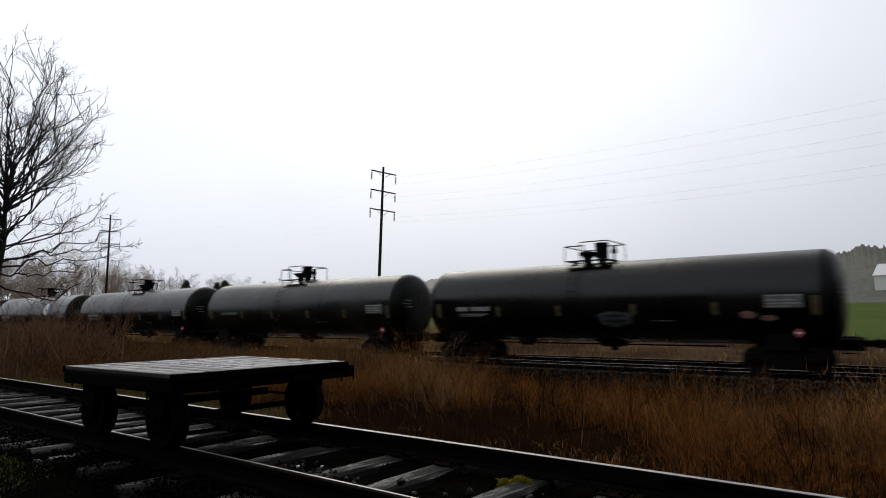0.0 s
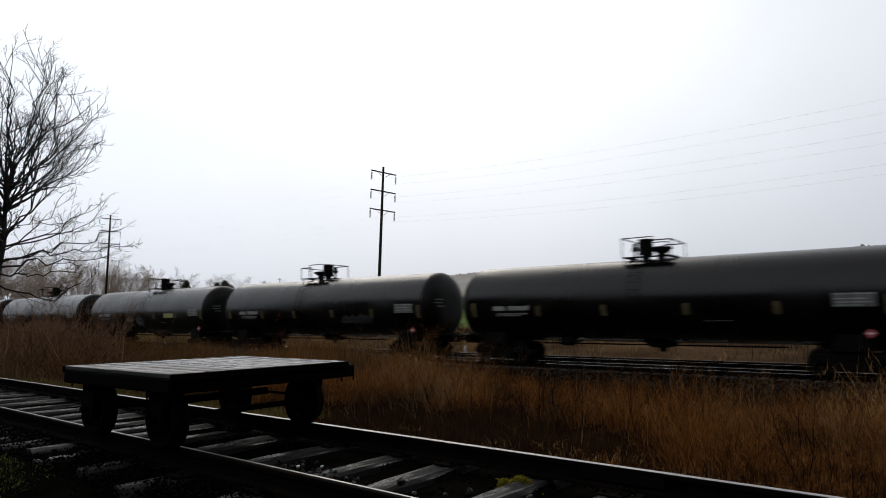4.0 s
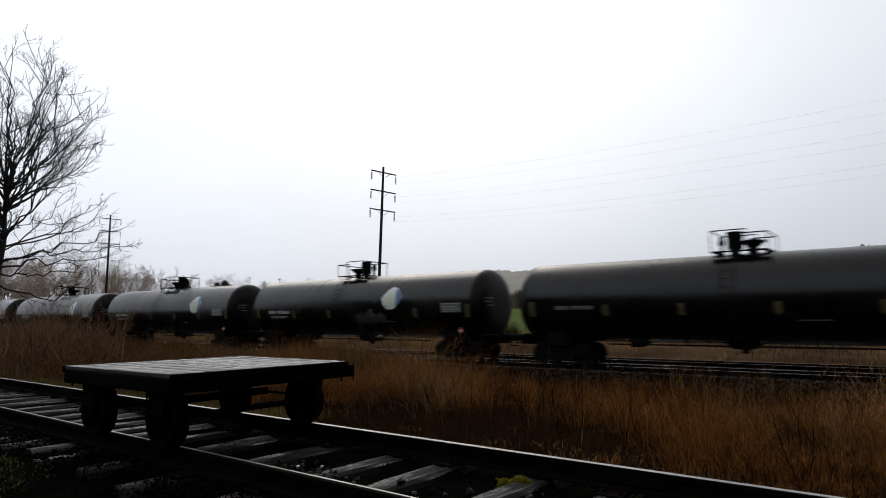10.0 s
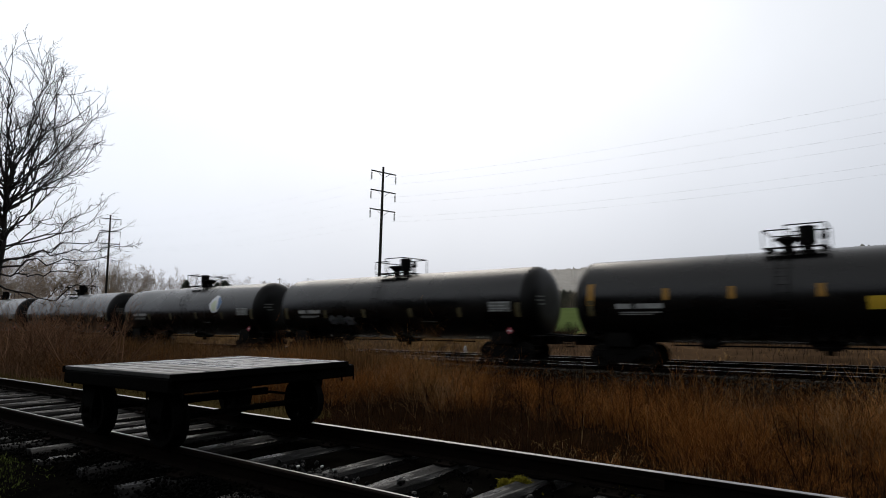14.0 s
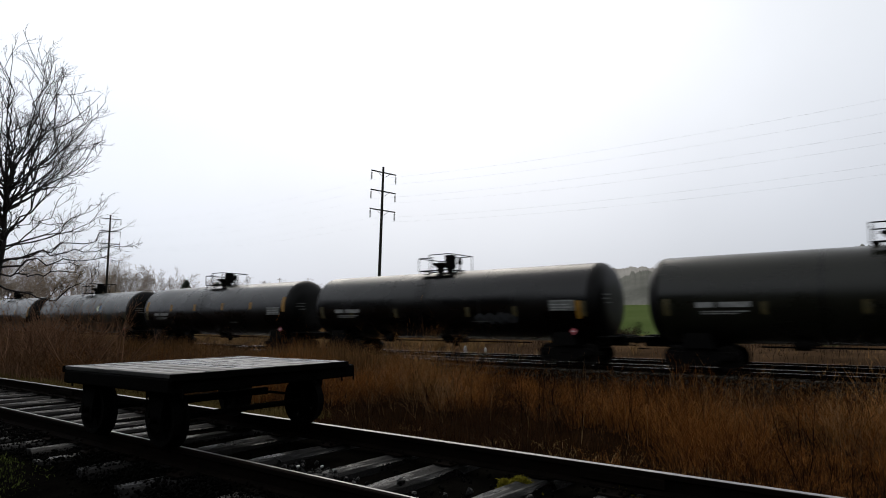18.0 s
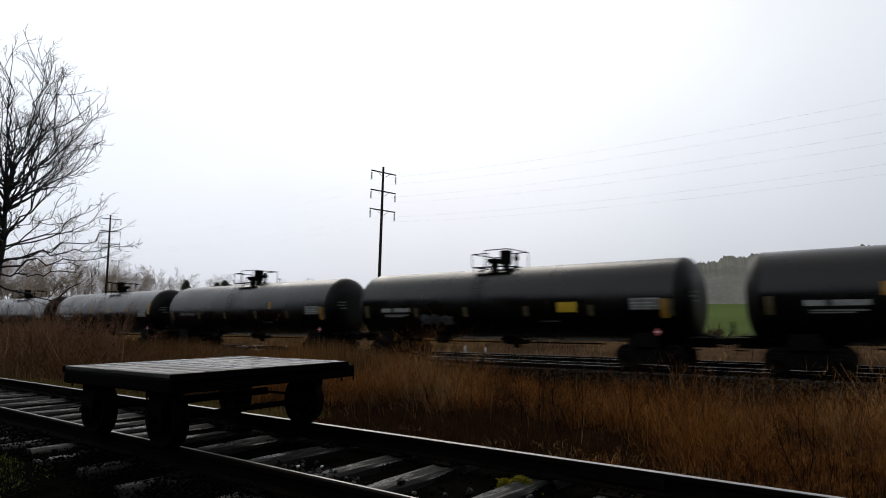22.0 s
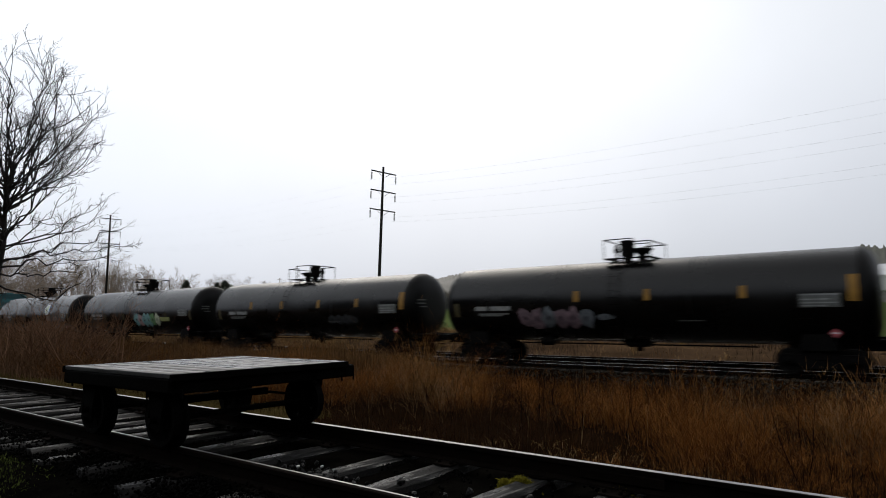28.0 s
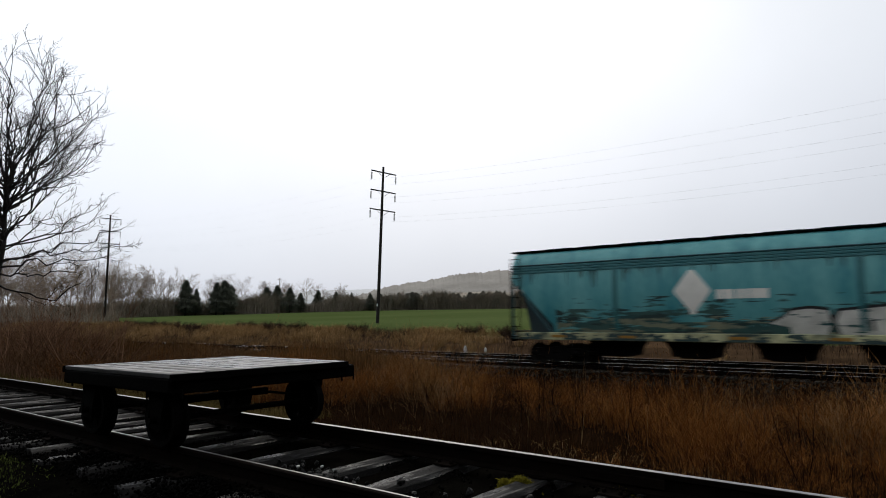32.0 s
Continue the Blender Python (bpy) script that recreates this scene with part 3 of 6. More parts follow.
def loose_stones():
    r = random.Random(4)
    shapes = []
    for i in range(4):
        bm = bmesh.new()
        bmesh.ops.create_icosphere(bm, subdivisions=1, radius=1)
        for v in bm.verts:
            v.co *= r.uniform(0.75, 1.15)
        me = bpy.data.meshes.new("stone")
        bm.to_mesh(me)
        bm.free()
        me.materials.append(M_STONE)
        shapes.append(me)
    # a small heap of stones lies between two ties, others singly
    spots = [(-4.05 + r.gauss(0, 0.24), 3.5 + r.gauss(0, 0.10), r.uniform(0.011, 0.032)) for _ in range(60)]
    spots += [(-3.72, 3.42, 0.035), (-2.9, 3.5, 0.03), (-2.62, 3.78, 0.03), (-2.7, 3.6, 0.025), (-5.0, 3.4, 0.03), (-2.2, 3.9, 0.03)]
    for x, y, s in spots:
        ob = new("stone", shapes[r.randrange(4)])
        lift = 0.40
        ob.matrix_basis = Matrix.Translation((x, y, lift + s * 0.4)) @ Euler((r.uniform(0, 3), r.uniform(0, 3), r.uniform(0, 3))).to_matrix().to_4x4() @ Matrix.Diagonal((s * r.uniform(0.8, 1.3), s, s * 0.8, 1))
        tagged(ob, "loose dark wet stone lying between the siding ties", "stone", "loose stones on the siding")
    # one stone lies on a tie, two pale chips on the heap
    for x, y, z, s, m, lab in ((-3.1, 3.59, 0.452, 0.040, M_STONE, "dark wet stone lying on a tie"), (-4.08, 3.45, 0.455, 0.017, M_HOUSE, "pale stone chip on the heap of stones"), (-3.92, 3.56, 0.455, 0.016, M_HOUSE, "pale stone chip on the heap of stones")):
        ob = new("stone", shapes[2].copy())
        ob.data.materials[0] = m
        ob.matrix_basis = Matrix.Translation((x, y, z)) @ Matrix.Diagonal((s * 1.1, s, s * 0.8, 1))
        tagged(ob, lab, "stone", "loose stones on the siding")
    # two pale stones stand beyond the main line
    for x, y, s in ((-22.5, 32.1, 0.22), (-21.0, 32.1, 0.18)):
        ob = new("stone", shapes[1].copy())
        ob.data.materials[0] = M_HOUSE
        ob.matrix_basis = Matrix.Translation((x, y, float(ground_z(x, y)) + s * 0.7)) @ Matrix.Diagonal((s * 0.55, s * 0.5, s, 1))
        tagged(ob, "pale stone marker standing in the ditch grass", "stone")


loose_stones()


# ---- grass and brush ----
def blades(name, pts, heights, widths, lean, material, label, seed, bend=0.5, category="grass"):
    """Bent tapering blades, five corners each, in one mesh."""
    rng = np.random.default_rng(seed)
    n = len(pts)
    a = rng.uniform(0, 2 * np.pi, n)
    side = np.stack([np.cos(a), np.sin(a), np.zeros(n)], -1) * widths[:, None] / 2
    b = rng.uniform(0, 2 * np.pi, n)
    tip = np.stack([np.cos(b), np.sin(b), np.zeros(n)], -1) * (heights * np.abs(rng.normal(0, lean, n)))[:, None]
    up = np.stack([np.zeros(n), np.zeros(n), heights], -1)
    mid = pts + up * 0.55 + tip * (0.55 * (1 - bend))
    top = pts + up * (1 - 0.12 * rng.random(n))[:, None] + tip
    v = np.stack([pts - side, pts + side, mid - side * 0.7, mid + side * 0.7, top], 1).reshape(-1, 3)
    k = (np.arange(n) * 5)[:, None]
    t = np.concatenate([k + np.array([[0, 1, 3]]), k + np.array([[0, 3, 2]]), k + np.array([[2, 3, 4]])], 0)
    return tagged(new(name, tri_mesh(name, v, t, material)), label, category, kind="stuff")


def patchy(x, y, scale, seed):
    return 0.5 + 0.25 * (np.sin(x * scale + seed) * np.cos(y * scale * 1.3 + seed * 2) + np.sin(x * scale * 2.3 + y * scale * 1.7 + seed * 3))


def tufts(name, cx, cy, height, per, fan, material, label, seed, width=(0.0025, 0.0052), feather=3):
    """Bunches of blades that fan out from their roots."""
    rng = np.random.default_rng(seed)
    n = len(cx) * per
    k = np.repeat(np.arange(len(cx)), per)
    a = rng.uniform(0, 2 * np.pi, n)
    r0 = np.abs(rng.normal(0, 0.13, n))
    root = on_ground(cx[k] + r0 * np.cos(a), cy[k] + r0 * np.sin(a), -0.02)
    h = height[k] * rng.uniform(0.45, 1.12, n)
    lean = fan * np.abs(rng.normal(0.25, 0.28, n)) + 0.9 * r0
    tilt = rng.normal(0, 0.05, (len(cx), 2))[k]
    out = np.stack([np.cos(a) * lean * h + tilt[:, 0] * h, np.sin(a) * lean * h + tilt[:, 1] * h, np.zeros(n)], -1)
    w = rng.uniform(width[0], width[1], n)
    b = rng.uniform(0, 2 * np.pi, n)
    side = np.stack([np.cos(b), np.sin(b), np.zeros(n)], -1) * w[:, None] / 2
    up = np.stack([np.zeros(n), np.zeros(n), h], -1)

    def wob(f):
        return rng.normal(0, 0.065, (n, 3)) * h[:, None] * f

    p1 = root + up * 0.36 + out * 0.16 + wob(0.7)
    p2 = root + up * 0.70 + out * 0.50 + wob(1.0)
    p3 = root + up * (1 - 0.40 * lean[:, None]) + out + wob(1.2)
    v = np.stack([root - side, root + side, p1 - side * 0.85, p1 + side * 0.85, p2 - side * 0.65, p2 + side * 0.65, p3], 1).reshape(-1, 3)
    q = (np.arange(n) * 7)[:, None]
    t = np.concatenate([q + np.array([c]) for c in ([0, 1, 3], [0, 3, 2], [2, 3, 5], [2, 5, 4], [4, 5, 6])], 0)
    # short side shoots towards the top
    k2 = np.repeat(np.arange(n), feather)
    m = len(k2)
    f = rng.uniform(0.1, 0.95, m)[:, None]
    s0 = p1[k2] * (1 - f) + p3[k2] * f
    c = rng.uniform(0, 2 * np.pi, m)
    ln = rng.uniform(0.08, 0.22, m) * h[k2]
    tip = s0 + np.stack([np.cos(c) * ln * 0.7, np.sin(c) * ln * 0.7, ln * 0.8], -1)
    sw = np.stack([-np.sin(c), np.cos(c), np.zeros(m)], -1) * (w[k2] * 0.45)[:, None]
    v2 = np.stack([s0 - sw, s0 + sw, tip], 1).reshape(-1, 3)
    t2 = np.arange(m * 3).reshape(-1, 3) + len(v)
    return tagged(new(name, tri_mesh(name, np.concatenate([v, v2]), np.concatenate([t, t2]), material)), label, "grass", kind="stuff")


def russet_belt():
    rng = np.random.default_rng(11)
    n = 6400
    x = -26 + 30 * rng.random(n)
    y = 5.05 + 8.2 * rng.random(n) ** 1.25
    y = np.where(x < -7.6, 6.1 + (y - 5.05) * 0.88, y)
    far = np.where(x > -6, 9.6, 12.5)
    # a hollow behind the outer rail holds little but low litter
    hollow = np.exp(-((x + 5.2) / 2.6) ** 4 - ((y - 5.7) / 1.75) ** 4)
    keep = (rng.random(n) < np.clip(-0.45 + 2.1 * patchy(x, y, 1.15, 2.0), 0.06, 1) * (1 - 0.8 * hollow)) & (y < far + rng.normal(0, 0.8, n))
    x, y, far, hollow = x[keep], y[keep], far[keep], hollow[keep]
    h = (0.10 + 0.85 * patchy(x, y, 0.9, 1.0) * (0.45 + 0.9 * patchy(x, y, 2.1, 6.0))) * rng.uniform(0.6, 1.4, len(x)) * np.clip(0.22 + (y - 5.0) / 2.0, 0.22, 1) * (1 - 0.45 * hollow)
    h *= np.where(y > far - 2, np.clip((far + 1.5 - y) / 3.5, 0.45, 1), 1)
    # taller growth in two humps
    h *= 1 + 0.55 * np.exp(-((x + 7.0) / 1.7) ** 2 - ((y - 8.4) / 1.5) ** 2) + 0.30 * np.exp(-((x + 1.6) / 0.9) ** 2 - ((y - 7.6) / 1.2) ** 2)
    # shade put into tone: low tufts and the hollow take the dark rust
    kind = rng.random(len(x)) * 0.36 + 0.45 * patchy(x, y, 1.3, 9.0) + 0.36 * np.clip(h - 0.15, 0, 1) - 0.35 * hollow + 0.13 * (x > -3.4)
    brown = rng.random(len(x)) < np.clip((-x - 8.0) / 4.0, 0, 0.88)
    kind = np.where(brown, 2.0, kind)
    for name, sel, m, sd, lab in (("russet_grass", (kind > 0.40) & (kind <= 0.76), M_RUSSET, 12, "knee-high russet broom grass in bunches beside the siding"),
                                  ("rust_grass", kind <= 0.40, M_RUST_GRASS, 15, "rust-brown bunch grass beside the siding, shade-darkened where it stands low"),
                                  ("tan_grass", (kind > 0.76) & (kind < 1.9), M_TAN_GRASS, 16, "tan-tipped bunch grass standing in the russet belt"),
                                  ("brown_grass", kind >= 1.9, M_BROWNBUNCH, 17, "dull brown bunch grass towards the thicket")):
        tufts(name, x[sel], y[sel], h[sel], 44, 1.75, m, lab, sd, (0.0022, 0.0044), 5)
    n = 60000
    x = -26 + 30 * rng.random(n)
    y = 5.0 + 13.5 * rng.random(n) ** 1.2
    h = rng.uniform(0.08, 0.30, n) * np.where((x < -5) & (y < 6.4), 0.35, 1)
    blades("grass_litter", on_ground(x, y), h, rng.uniform(0.004, 0.010, n), 0.8, M_RUST_GRASS, "matted dead grass litter", 13)
    n = 300
    x = -24 + 28 * rng.random(n)
    y = 5.3 + 7.0 * rng.random(n)
    h = (0.5 + 0.5 * patchy(x, y, 0.7, 5.0)) * rng.uniform(0.7, 1.1, n)
    # pale flattened straw in a few spots along the rail and in the belt
    spots = ((-3.55, 5.64), (-2.75, 5.64), (-2.21, 5.73), (-4.84, 5.76), (-3.45, 7.83), (-1.4, 5.6), (-2.45, 5.5), (-3.1, 5.9))
    px = np.concatenate([a + rng.normal(0, 0.10, 34) for a, b in spots])
    py = np.concatenate([b + rng.normal(0, 0.07, 34) for a, b in spots])
    blades("straw_litter", on_ground(px, py), rng.uniform(0.03, 0.12, len(px)), rng.uniform(0.004, 0.008, len(px)), 1.4, M_STRAW, "pale flattened straw beside the outer rail", 18)
    blades("seed_stalks", on_ground(x, y), h, rng.uniform(0.003, 0.005, n), 0.22, M_STRAW, "pale dry seed stalks among the russet grass", 14)


russet_belt()


def far_grass():
    rng = np.random.default_rng(21)
    # between the belt and the main line, towards the distance
    n = 110000
    x = -90 + 82 * rng.random(n) ** 0.8
    y = 6 + 14.5 * rng.random(n)
    keep = (x < -4 - 0.55 * y) & (x > -4.2 * y - 8) & (y > np.where(x > -22, 11.5, 6))
    x, y = x[keep], y[keep]
    h = (0.45 + 0.5 * patchy(x, y, 0.35, 4.0)) * rng.uniform(0.6, 1.2, len(x))
    h *= np.clip((20.6 - y) / 5, 0.35, 1) * np.where(x < -11, 1.30, 1.1)
    blades("meadow_grass", on_ground(x, y), h, rng.uniform(0.010, 0.024, len(x)), 0.3, M_MEADOWGRASS, "tall dead brown grass between the two tracks", 22)
    # the bank beyond the main line: straw, golden bunches and dark brush in patches
    n = 70000
    x = -120 + 132 * rng.random(n) ** 0.8
    y = 31.2 + 10.9 * rng.random(n)
    brush = patchy(x, y, 0.21, 12.0)
    h = (0.22 + 0.42 * patchy(x, y, 0.25, 7.0)) * rng.uniform(0.6, 1.3, len(x))
    keep = ((x < -26) | (rng.random(n) < 0.22) | (y > 36)) & (rng.random(n) < np.clip((42.2 - y) / 5, 0, 1)) & (rng.random(n) < 1.35 - brush)
    x, y, h = x[keep], y[keep], h[keep]
    h *= np.where(x > -28, 0.55, 1) * np.clip((43.5 - y) / 5, 0.3, 1)
    blades("bank_grass", on_ground(x, y), h, rng.uniform(0.012, 0.03, len(x)), 0.45, M_STRAW, "straw-coloured dead grass on the bank beyond the main line", 23)
    n = 2600
    x = -110 + 112 * rng.random(n) ** 0.8
    y = 31.6 + 7.2 * rng.random(n)
    k = (rng.random(n) < 1.15 - 1.2 * patchy(x, y, 0.21, 12.0)) & ((x < -23 + 3 * np.sin(y)) | (rng.random(n) < 0.08))
    tufts("bank_tufts", x[k], y[k], (0.35 + 0.55 * rng.random(n))[k], 36, 1.3, M_GOLD, "golden bunch grass on the bank beyond the main line", 25, (0.012, 0.026), 1)
    n = 40000
    x = -130 + 142 * rng.random(n)
    y = 30.8 + 7.2 * rng.random(n)
    k = rng.random(n) < np.clip(2.6 * (patchy(x, y, 0.21, 12.0) - 0.42), 0.08, 1)
    x, y = x[k], y[k]
    blades("bank_undergrowth", on_ground(x, y), rng.uniform(0.2, 0.8, len(x)), rng.uniform(0.010, 0.024, len(x)), 0.7, M_BRUSH, "dark dead brush in patches on the bank", 24)


far_grass()


def verge_grass():
    rng = np.random.default_rng(31)
    n = 20000
    x = -8 + 9 * rng.random(n)
    y = 1.0 + 1.35 * rng.random(n)
    keep = rng.random(n) < np.clip((-5.1 - x - 0.9 * (y - 1.8)) / 1.6, 0.0, 1)
    x, y = x[keep], y[keep]
    blades("verge_grass", on_ground(x, y), rng.uniform(0.015, 0.05, len(x)), rng.uniform(0.006, 0.013, len(x)), 1.1, M_GRASSGREEN, "short green weeds on the cinder verge", 32)
    n = 26000
    x = -24 + 17.6 * rng.random(n) ** 0.9
    y = 4.7 + 1.3 * rng.random(n) ** 1.5
    blades("verge_straw", on_ground(x, y), rng.uniform(0.03, 0.15, n) * (0.6 + 0.8 * patchy(x, y, 1.3, 3.0)), rng.uniform(0.004, 0.008, n), 0.7, M_OLIVE, "short olive and straw grass beside the siding", 34)
    n = 2600
    x = -16 + 16 * rng.random(n)
    y = 4.75 + 0.5 * rng.random(n)
    blades("rail_weeds", on_ground(x, y), rng.uniform(0.03, 0.12, n), rng.uniform(0.004, 0.009, n), 0.7, M_STRAW, "short pale weeds along the outer rail", 33)


verge_grass()


def moss_clump(x, y, sx, sy, seed):
    rng = np.random.default_rng(seed)
    n = 900
    px, py = x + rng.normal(0, sx / 2, n), y + rng.normal(0, sy / 2, n)
    z = 0.37 + 0.07 * np.exp(-((px - x) / sx) ** 2 - ((py - y) / sy) ** 2)
    blades("moss_clump", np.stack([px, py, z - 0.02], -1), rng.uniform(0.02, 0.045, n), rng.uniform(0.008, 0.016, n), 0.6, M_MOSS, "yellow-green moss clump growing beside a tie", seed, category="moss")


moss_clump(-2.47, 4.25, 0.11, 0.06, 41)
moss_clump(-2.53, 4.11, 0.05, 0.05, 42)
moss_clump(-1.75, 4.40, 0.10, 0.05, 43)


# ---- trees ----
def grow(rng, start, direction, length, radius, level, out, spread, droop, kids, split, kink=0.12, least=0.0042):
    """Adds the branch as points and radii to out[level], then its side branches."""
    n = 5 if level < 2 else 4
    pts, rad = [Vector(start)], [radius]
    d = Vector(direction).normalized()
    for i in range(n):
        d = (d + Vector((rng.uniform(-1, 1), rng.uniform(-1, 1), rng.uniform(-1, 1))) * kink + Vector((0, 0, droop))).normalized()
        pts.append(pts[-1] + d * length / n)
        rad.append(radius * (1 - 0.75 * (i + 1) / n))
    out.append((level, pts, rad))
    if level >= len(kids):
        return
    for k in range(kids[level]):
        f = rng.uniform(0.22 if level else 0.30, 0.98)
        i = min(int(f * n), n - 1)
        p = pts[i].lerp(pts[i + 1], f * n - i)
        ax = (pts[i + 1] - pts[i]).normalized()
        side = ax.orthogonal().normalized()
        side.rotate(Matrix.Rotation(rng.uniform(0, 6.283), 3, ax))
        nd = ax * math.cos(spread) + side * math.sin(spread)
        grow(rng, p, nd, length * rng.uniform(*split) * (1.15 - 0.5 * f), max(rad[i] * 0.55, least), level + 1, out, spread, droop, kids, split, kink, least)


def limbs_mesh(name, limbs, material, sides):
    verts, tris = [], []
    base = 0
    for level, pts, rad in limbs:
        n = sides.get(level, 3)
        g = Geo()
        g.tube(pts, rad, n, caps=False)
        verts.append(np.array(g.v))
        f = np.array(g.f)
        tris.append(np.concatenate([f[:, [0, 1, 2]], f[:, [0, 2, 3]]]) + base)
        base += len(g.v)
    return tri_mesh(name, np.concatenate(verts), np.concatenate(tris), material)


def bow(p0, c, p1, n, r0, r1):
    pts = [p0 * (1 - f) ** 2 + c * 2 * f * (1 - f) + p1 * f * f for f in [k / n for k in range(n + 1)]]
    return pts, [r0 + (r1 - r0) * (k / n) ** 0.8 for k in range(n + 1)]


def siding_tree():
    rng = random.Random(77)
    bx, by = -23.62, 7.32
    z0 = float(ground_z(bx, by))
    tree = empty("bare_tree", pose(bx, by, z0), "tall bare deciduous tree with dark wet branches", "tree")
    pts = [Vector((-0.22, -0.15, -0.1)), Vector((-0.12, -0.08, 1.6)), Vector((0.02, 0.0, 2.9)), Vector((0.14, 0.08, 3.9)), Vector((0.10, 0.06, 5.2)), Vector((0.0, 0.0, 6.8)), Vector((0.05, 0.05, 8.6))]
    rad = [0.19, 0.15, 0.12, 0.085, 0.05, 0.03, 0.014]
    crown = []

    def side_shoots(path, radii, count, length, levels):
        for k in range(count):
            f = rng.uniform(0.18, 1.0) * (len(path) - 1)
            i = min(int(f), len(path) - 2)
            p = path[i].lerp(path[i + 1], f - i)
            ax = (path[i + 1] - path[i]).normalized()
            side = ax.orthogonal().normalized()
            side.rotate(Matrix.Rotation(rng.uniform(0, 6.283), 3, ax))
            d = ax * 0.72 + side * 0.62 + Vector((0, 0, 0.25))
            grow(rng, p, d, length * rng.uniform(0.5, 1.3) * (1.1 - 0.5 * f / len(path)), max(radii[i] * 0.5, 0.0075), 2, crown, 0.60, 0.03, levels, (0.45, 0.75), 0.14, 0.0062)

    heights, reach_at = (2.9, 3.7, 5.4, 7.0, 8.4, 9.5, 10.3, 10.9), (3.7, 3.8, 3.3, 3.4, 3.1, 2.6, 1.8, 0.6)
    for i in range(54):
        # tips lie on and within a broad upright crown; the limbs leave low, run out and then bend upwards
        tip = rng.uniform(4.4, 10.8) if i % 5 else rng.uniform(8.8, 10.9)
        az = rng.uniform(0, 6.283) if i % 2 else rng.uniform(-0.5, 1.8)
        out = Vector((math.cos(az), math.sin(az), 0))
        r = float(np.interp(tip, heights, reach_at)) * (rng.uniform(0.82, 1.05) if i % 3 else rng.uniform(0.25, 0.85))
        h = min(2.8 + 0.33 * (tip - 3.2) + rng.uniform(-0.4, 1.2), tip - 0.7)
        q = np.interp(h, [p.z for p in pts], range(7))
        k = min(int(q), 5)
        p0 = pts[k].lerp(pts[k + 1], float(q) - k)
        p1 = out * r * 1.08 + Vector((-0.40, -0.30, tip))
        span = (p1 - p0).length
        c = p0.lerp(p1, 0.5) + out * 0.16 * r - Vector((0, 0, (p1.z - p0.z) * 0.10))
        path, radii = bow(p0, c, p1, 9, 0.012 + 0.0066 * span, 0.0075)
        path = [v + Vector((rng.gauss(0, 0.075), rng.gauss(0, 0.075), rng.gauss(0, 0.075))) if 0 < j else v for j, v in enumerate(path)]
        crown.append((1, path, radii))
        # three forks, then twigs on all of them
        for s in (3, 5, 7):
            d = (path[s + 1] - path[s]).normalized()
            turn = Vector((rng.gauss(0, 0.42), rng.gauss(0, 0.42), rng.gauss(0.05, 0.36)))
            p2 = path[s] + (d + turn).normalized() * span * rng.uniform(0.22, 0.40)
            fork, thin = bow(path[s], path[s].lerp(p2, 0.5) + Vector((0, 0, -0.05 * span)), p2, 5, radii[s] * 0.85, 0.007)
            crown.append((2, fork, thin))
            side_shoots(fork, thin, 5, span * 0.15, (0, 0, 2, 1))
        side_shoots(path[2:], radii[2:], 5, span * 0.22, (0, 0, 3, 1))
    # long low boughs over the brush
    for h, reach, mid, end in ((3.25, 4.3, 3.75, 3.75), (3.1, 3.7, 3.45, 3.35), (2.55, 3.3, 1.75, 2.75), (2.95, 2.6, 2.75, 3.0), (3.3, 4.0, 3.7, 4.3)):
        p0 = Vector((0.08, 0.04, h))
        p1 = Vector((0.8 * reach, 0.6 * reach, end))
        path, radii = bow(p0, Vector((0.4 * reach, 0.3 * reach, mid)), p1, 12, 0.036, 0.008)
        path = [v + Vector((rng.gauss(0, 0.05), rng.gauss(0, 0.05), rng.gauss(0, 0.075))) if 0 < j else v for j, v in enumerate(path)]
        crown.append((1, path, radii))
        side_shoots(path, radii, 11, 0.95, (0, 0, 3, 2))
    part("trunk", limbs_mesh("trunk", [(0, pts, rad)], M_BARK, {0: 10}), tree)
    part("crown", limbs_mesh("crown", crown, M_BARK, {1: 6, 2: 4, 3: 3, 4: 3}), tree, "fine bare twigs")


siding_tree()


def bush(name, x, y, height, seed, stems, label, material=M_TWIG, spread=0.5, lean=0.5, thick=1.0):
    rng = random.Random(seed)
    z = float(ground_z(x, y))
    limbs = []
    for i in range(stems):
        a = rng.uniform(0, 6.283)
        grow(rng, Vector((rng.gauss(0, 0.25), rng.gauss(0, 0.25), -0.05)), Vector((math.cos(a) * lean, math.sin(a) * lean, 1)), height * rng.uniform(0.6, 1.0), (0.009 + 0.006 * height) * thick, 1, limbs, spread, 0.02, (0, 5, 4), (0.4, 0.6), 0.12, 0.0042 if thick > 0.4 else 0.0014)
    top = empty(name, pose(x, y, z), label, "bush")
    part("crown", limbs_mesh("bush_crown", limbs, material, {1: 4, 2: 3, 3: 3}), top)
    return top


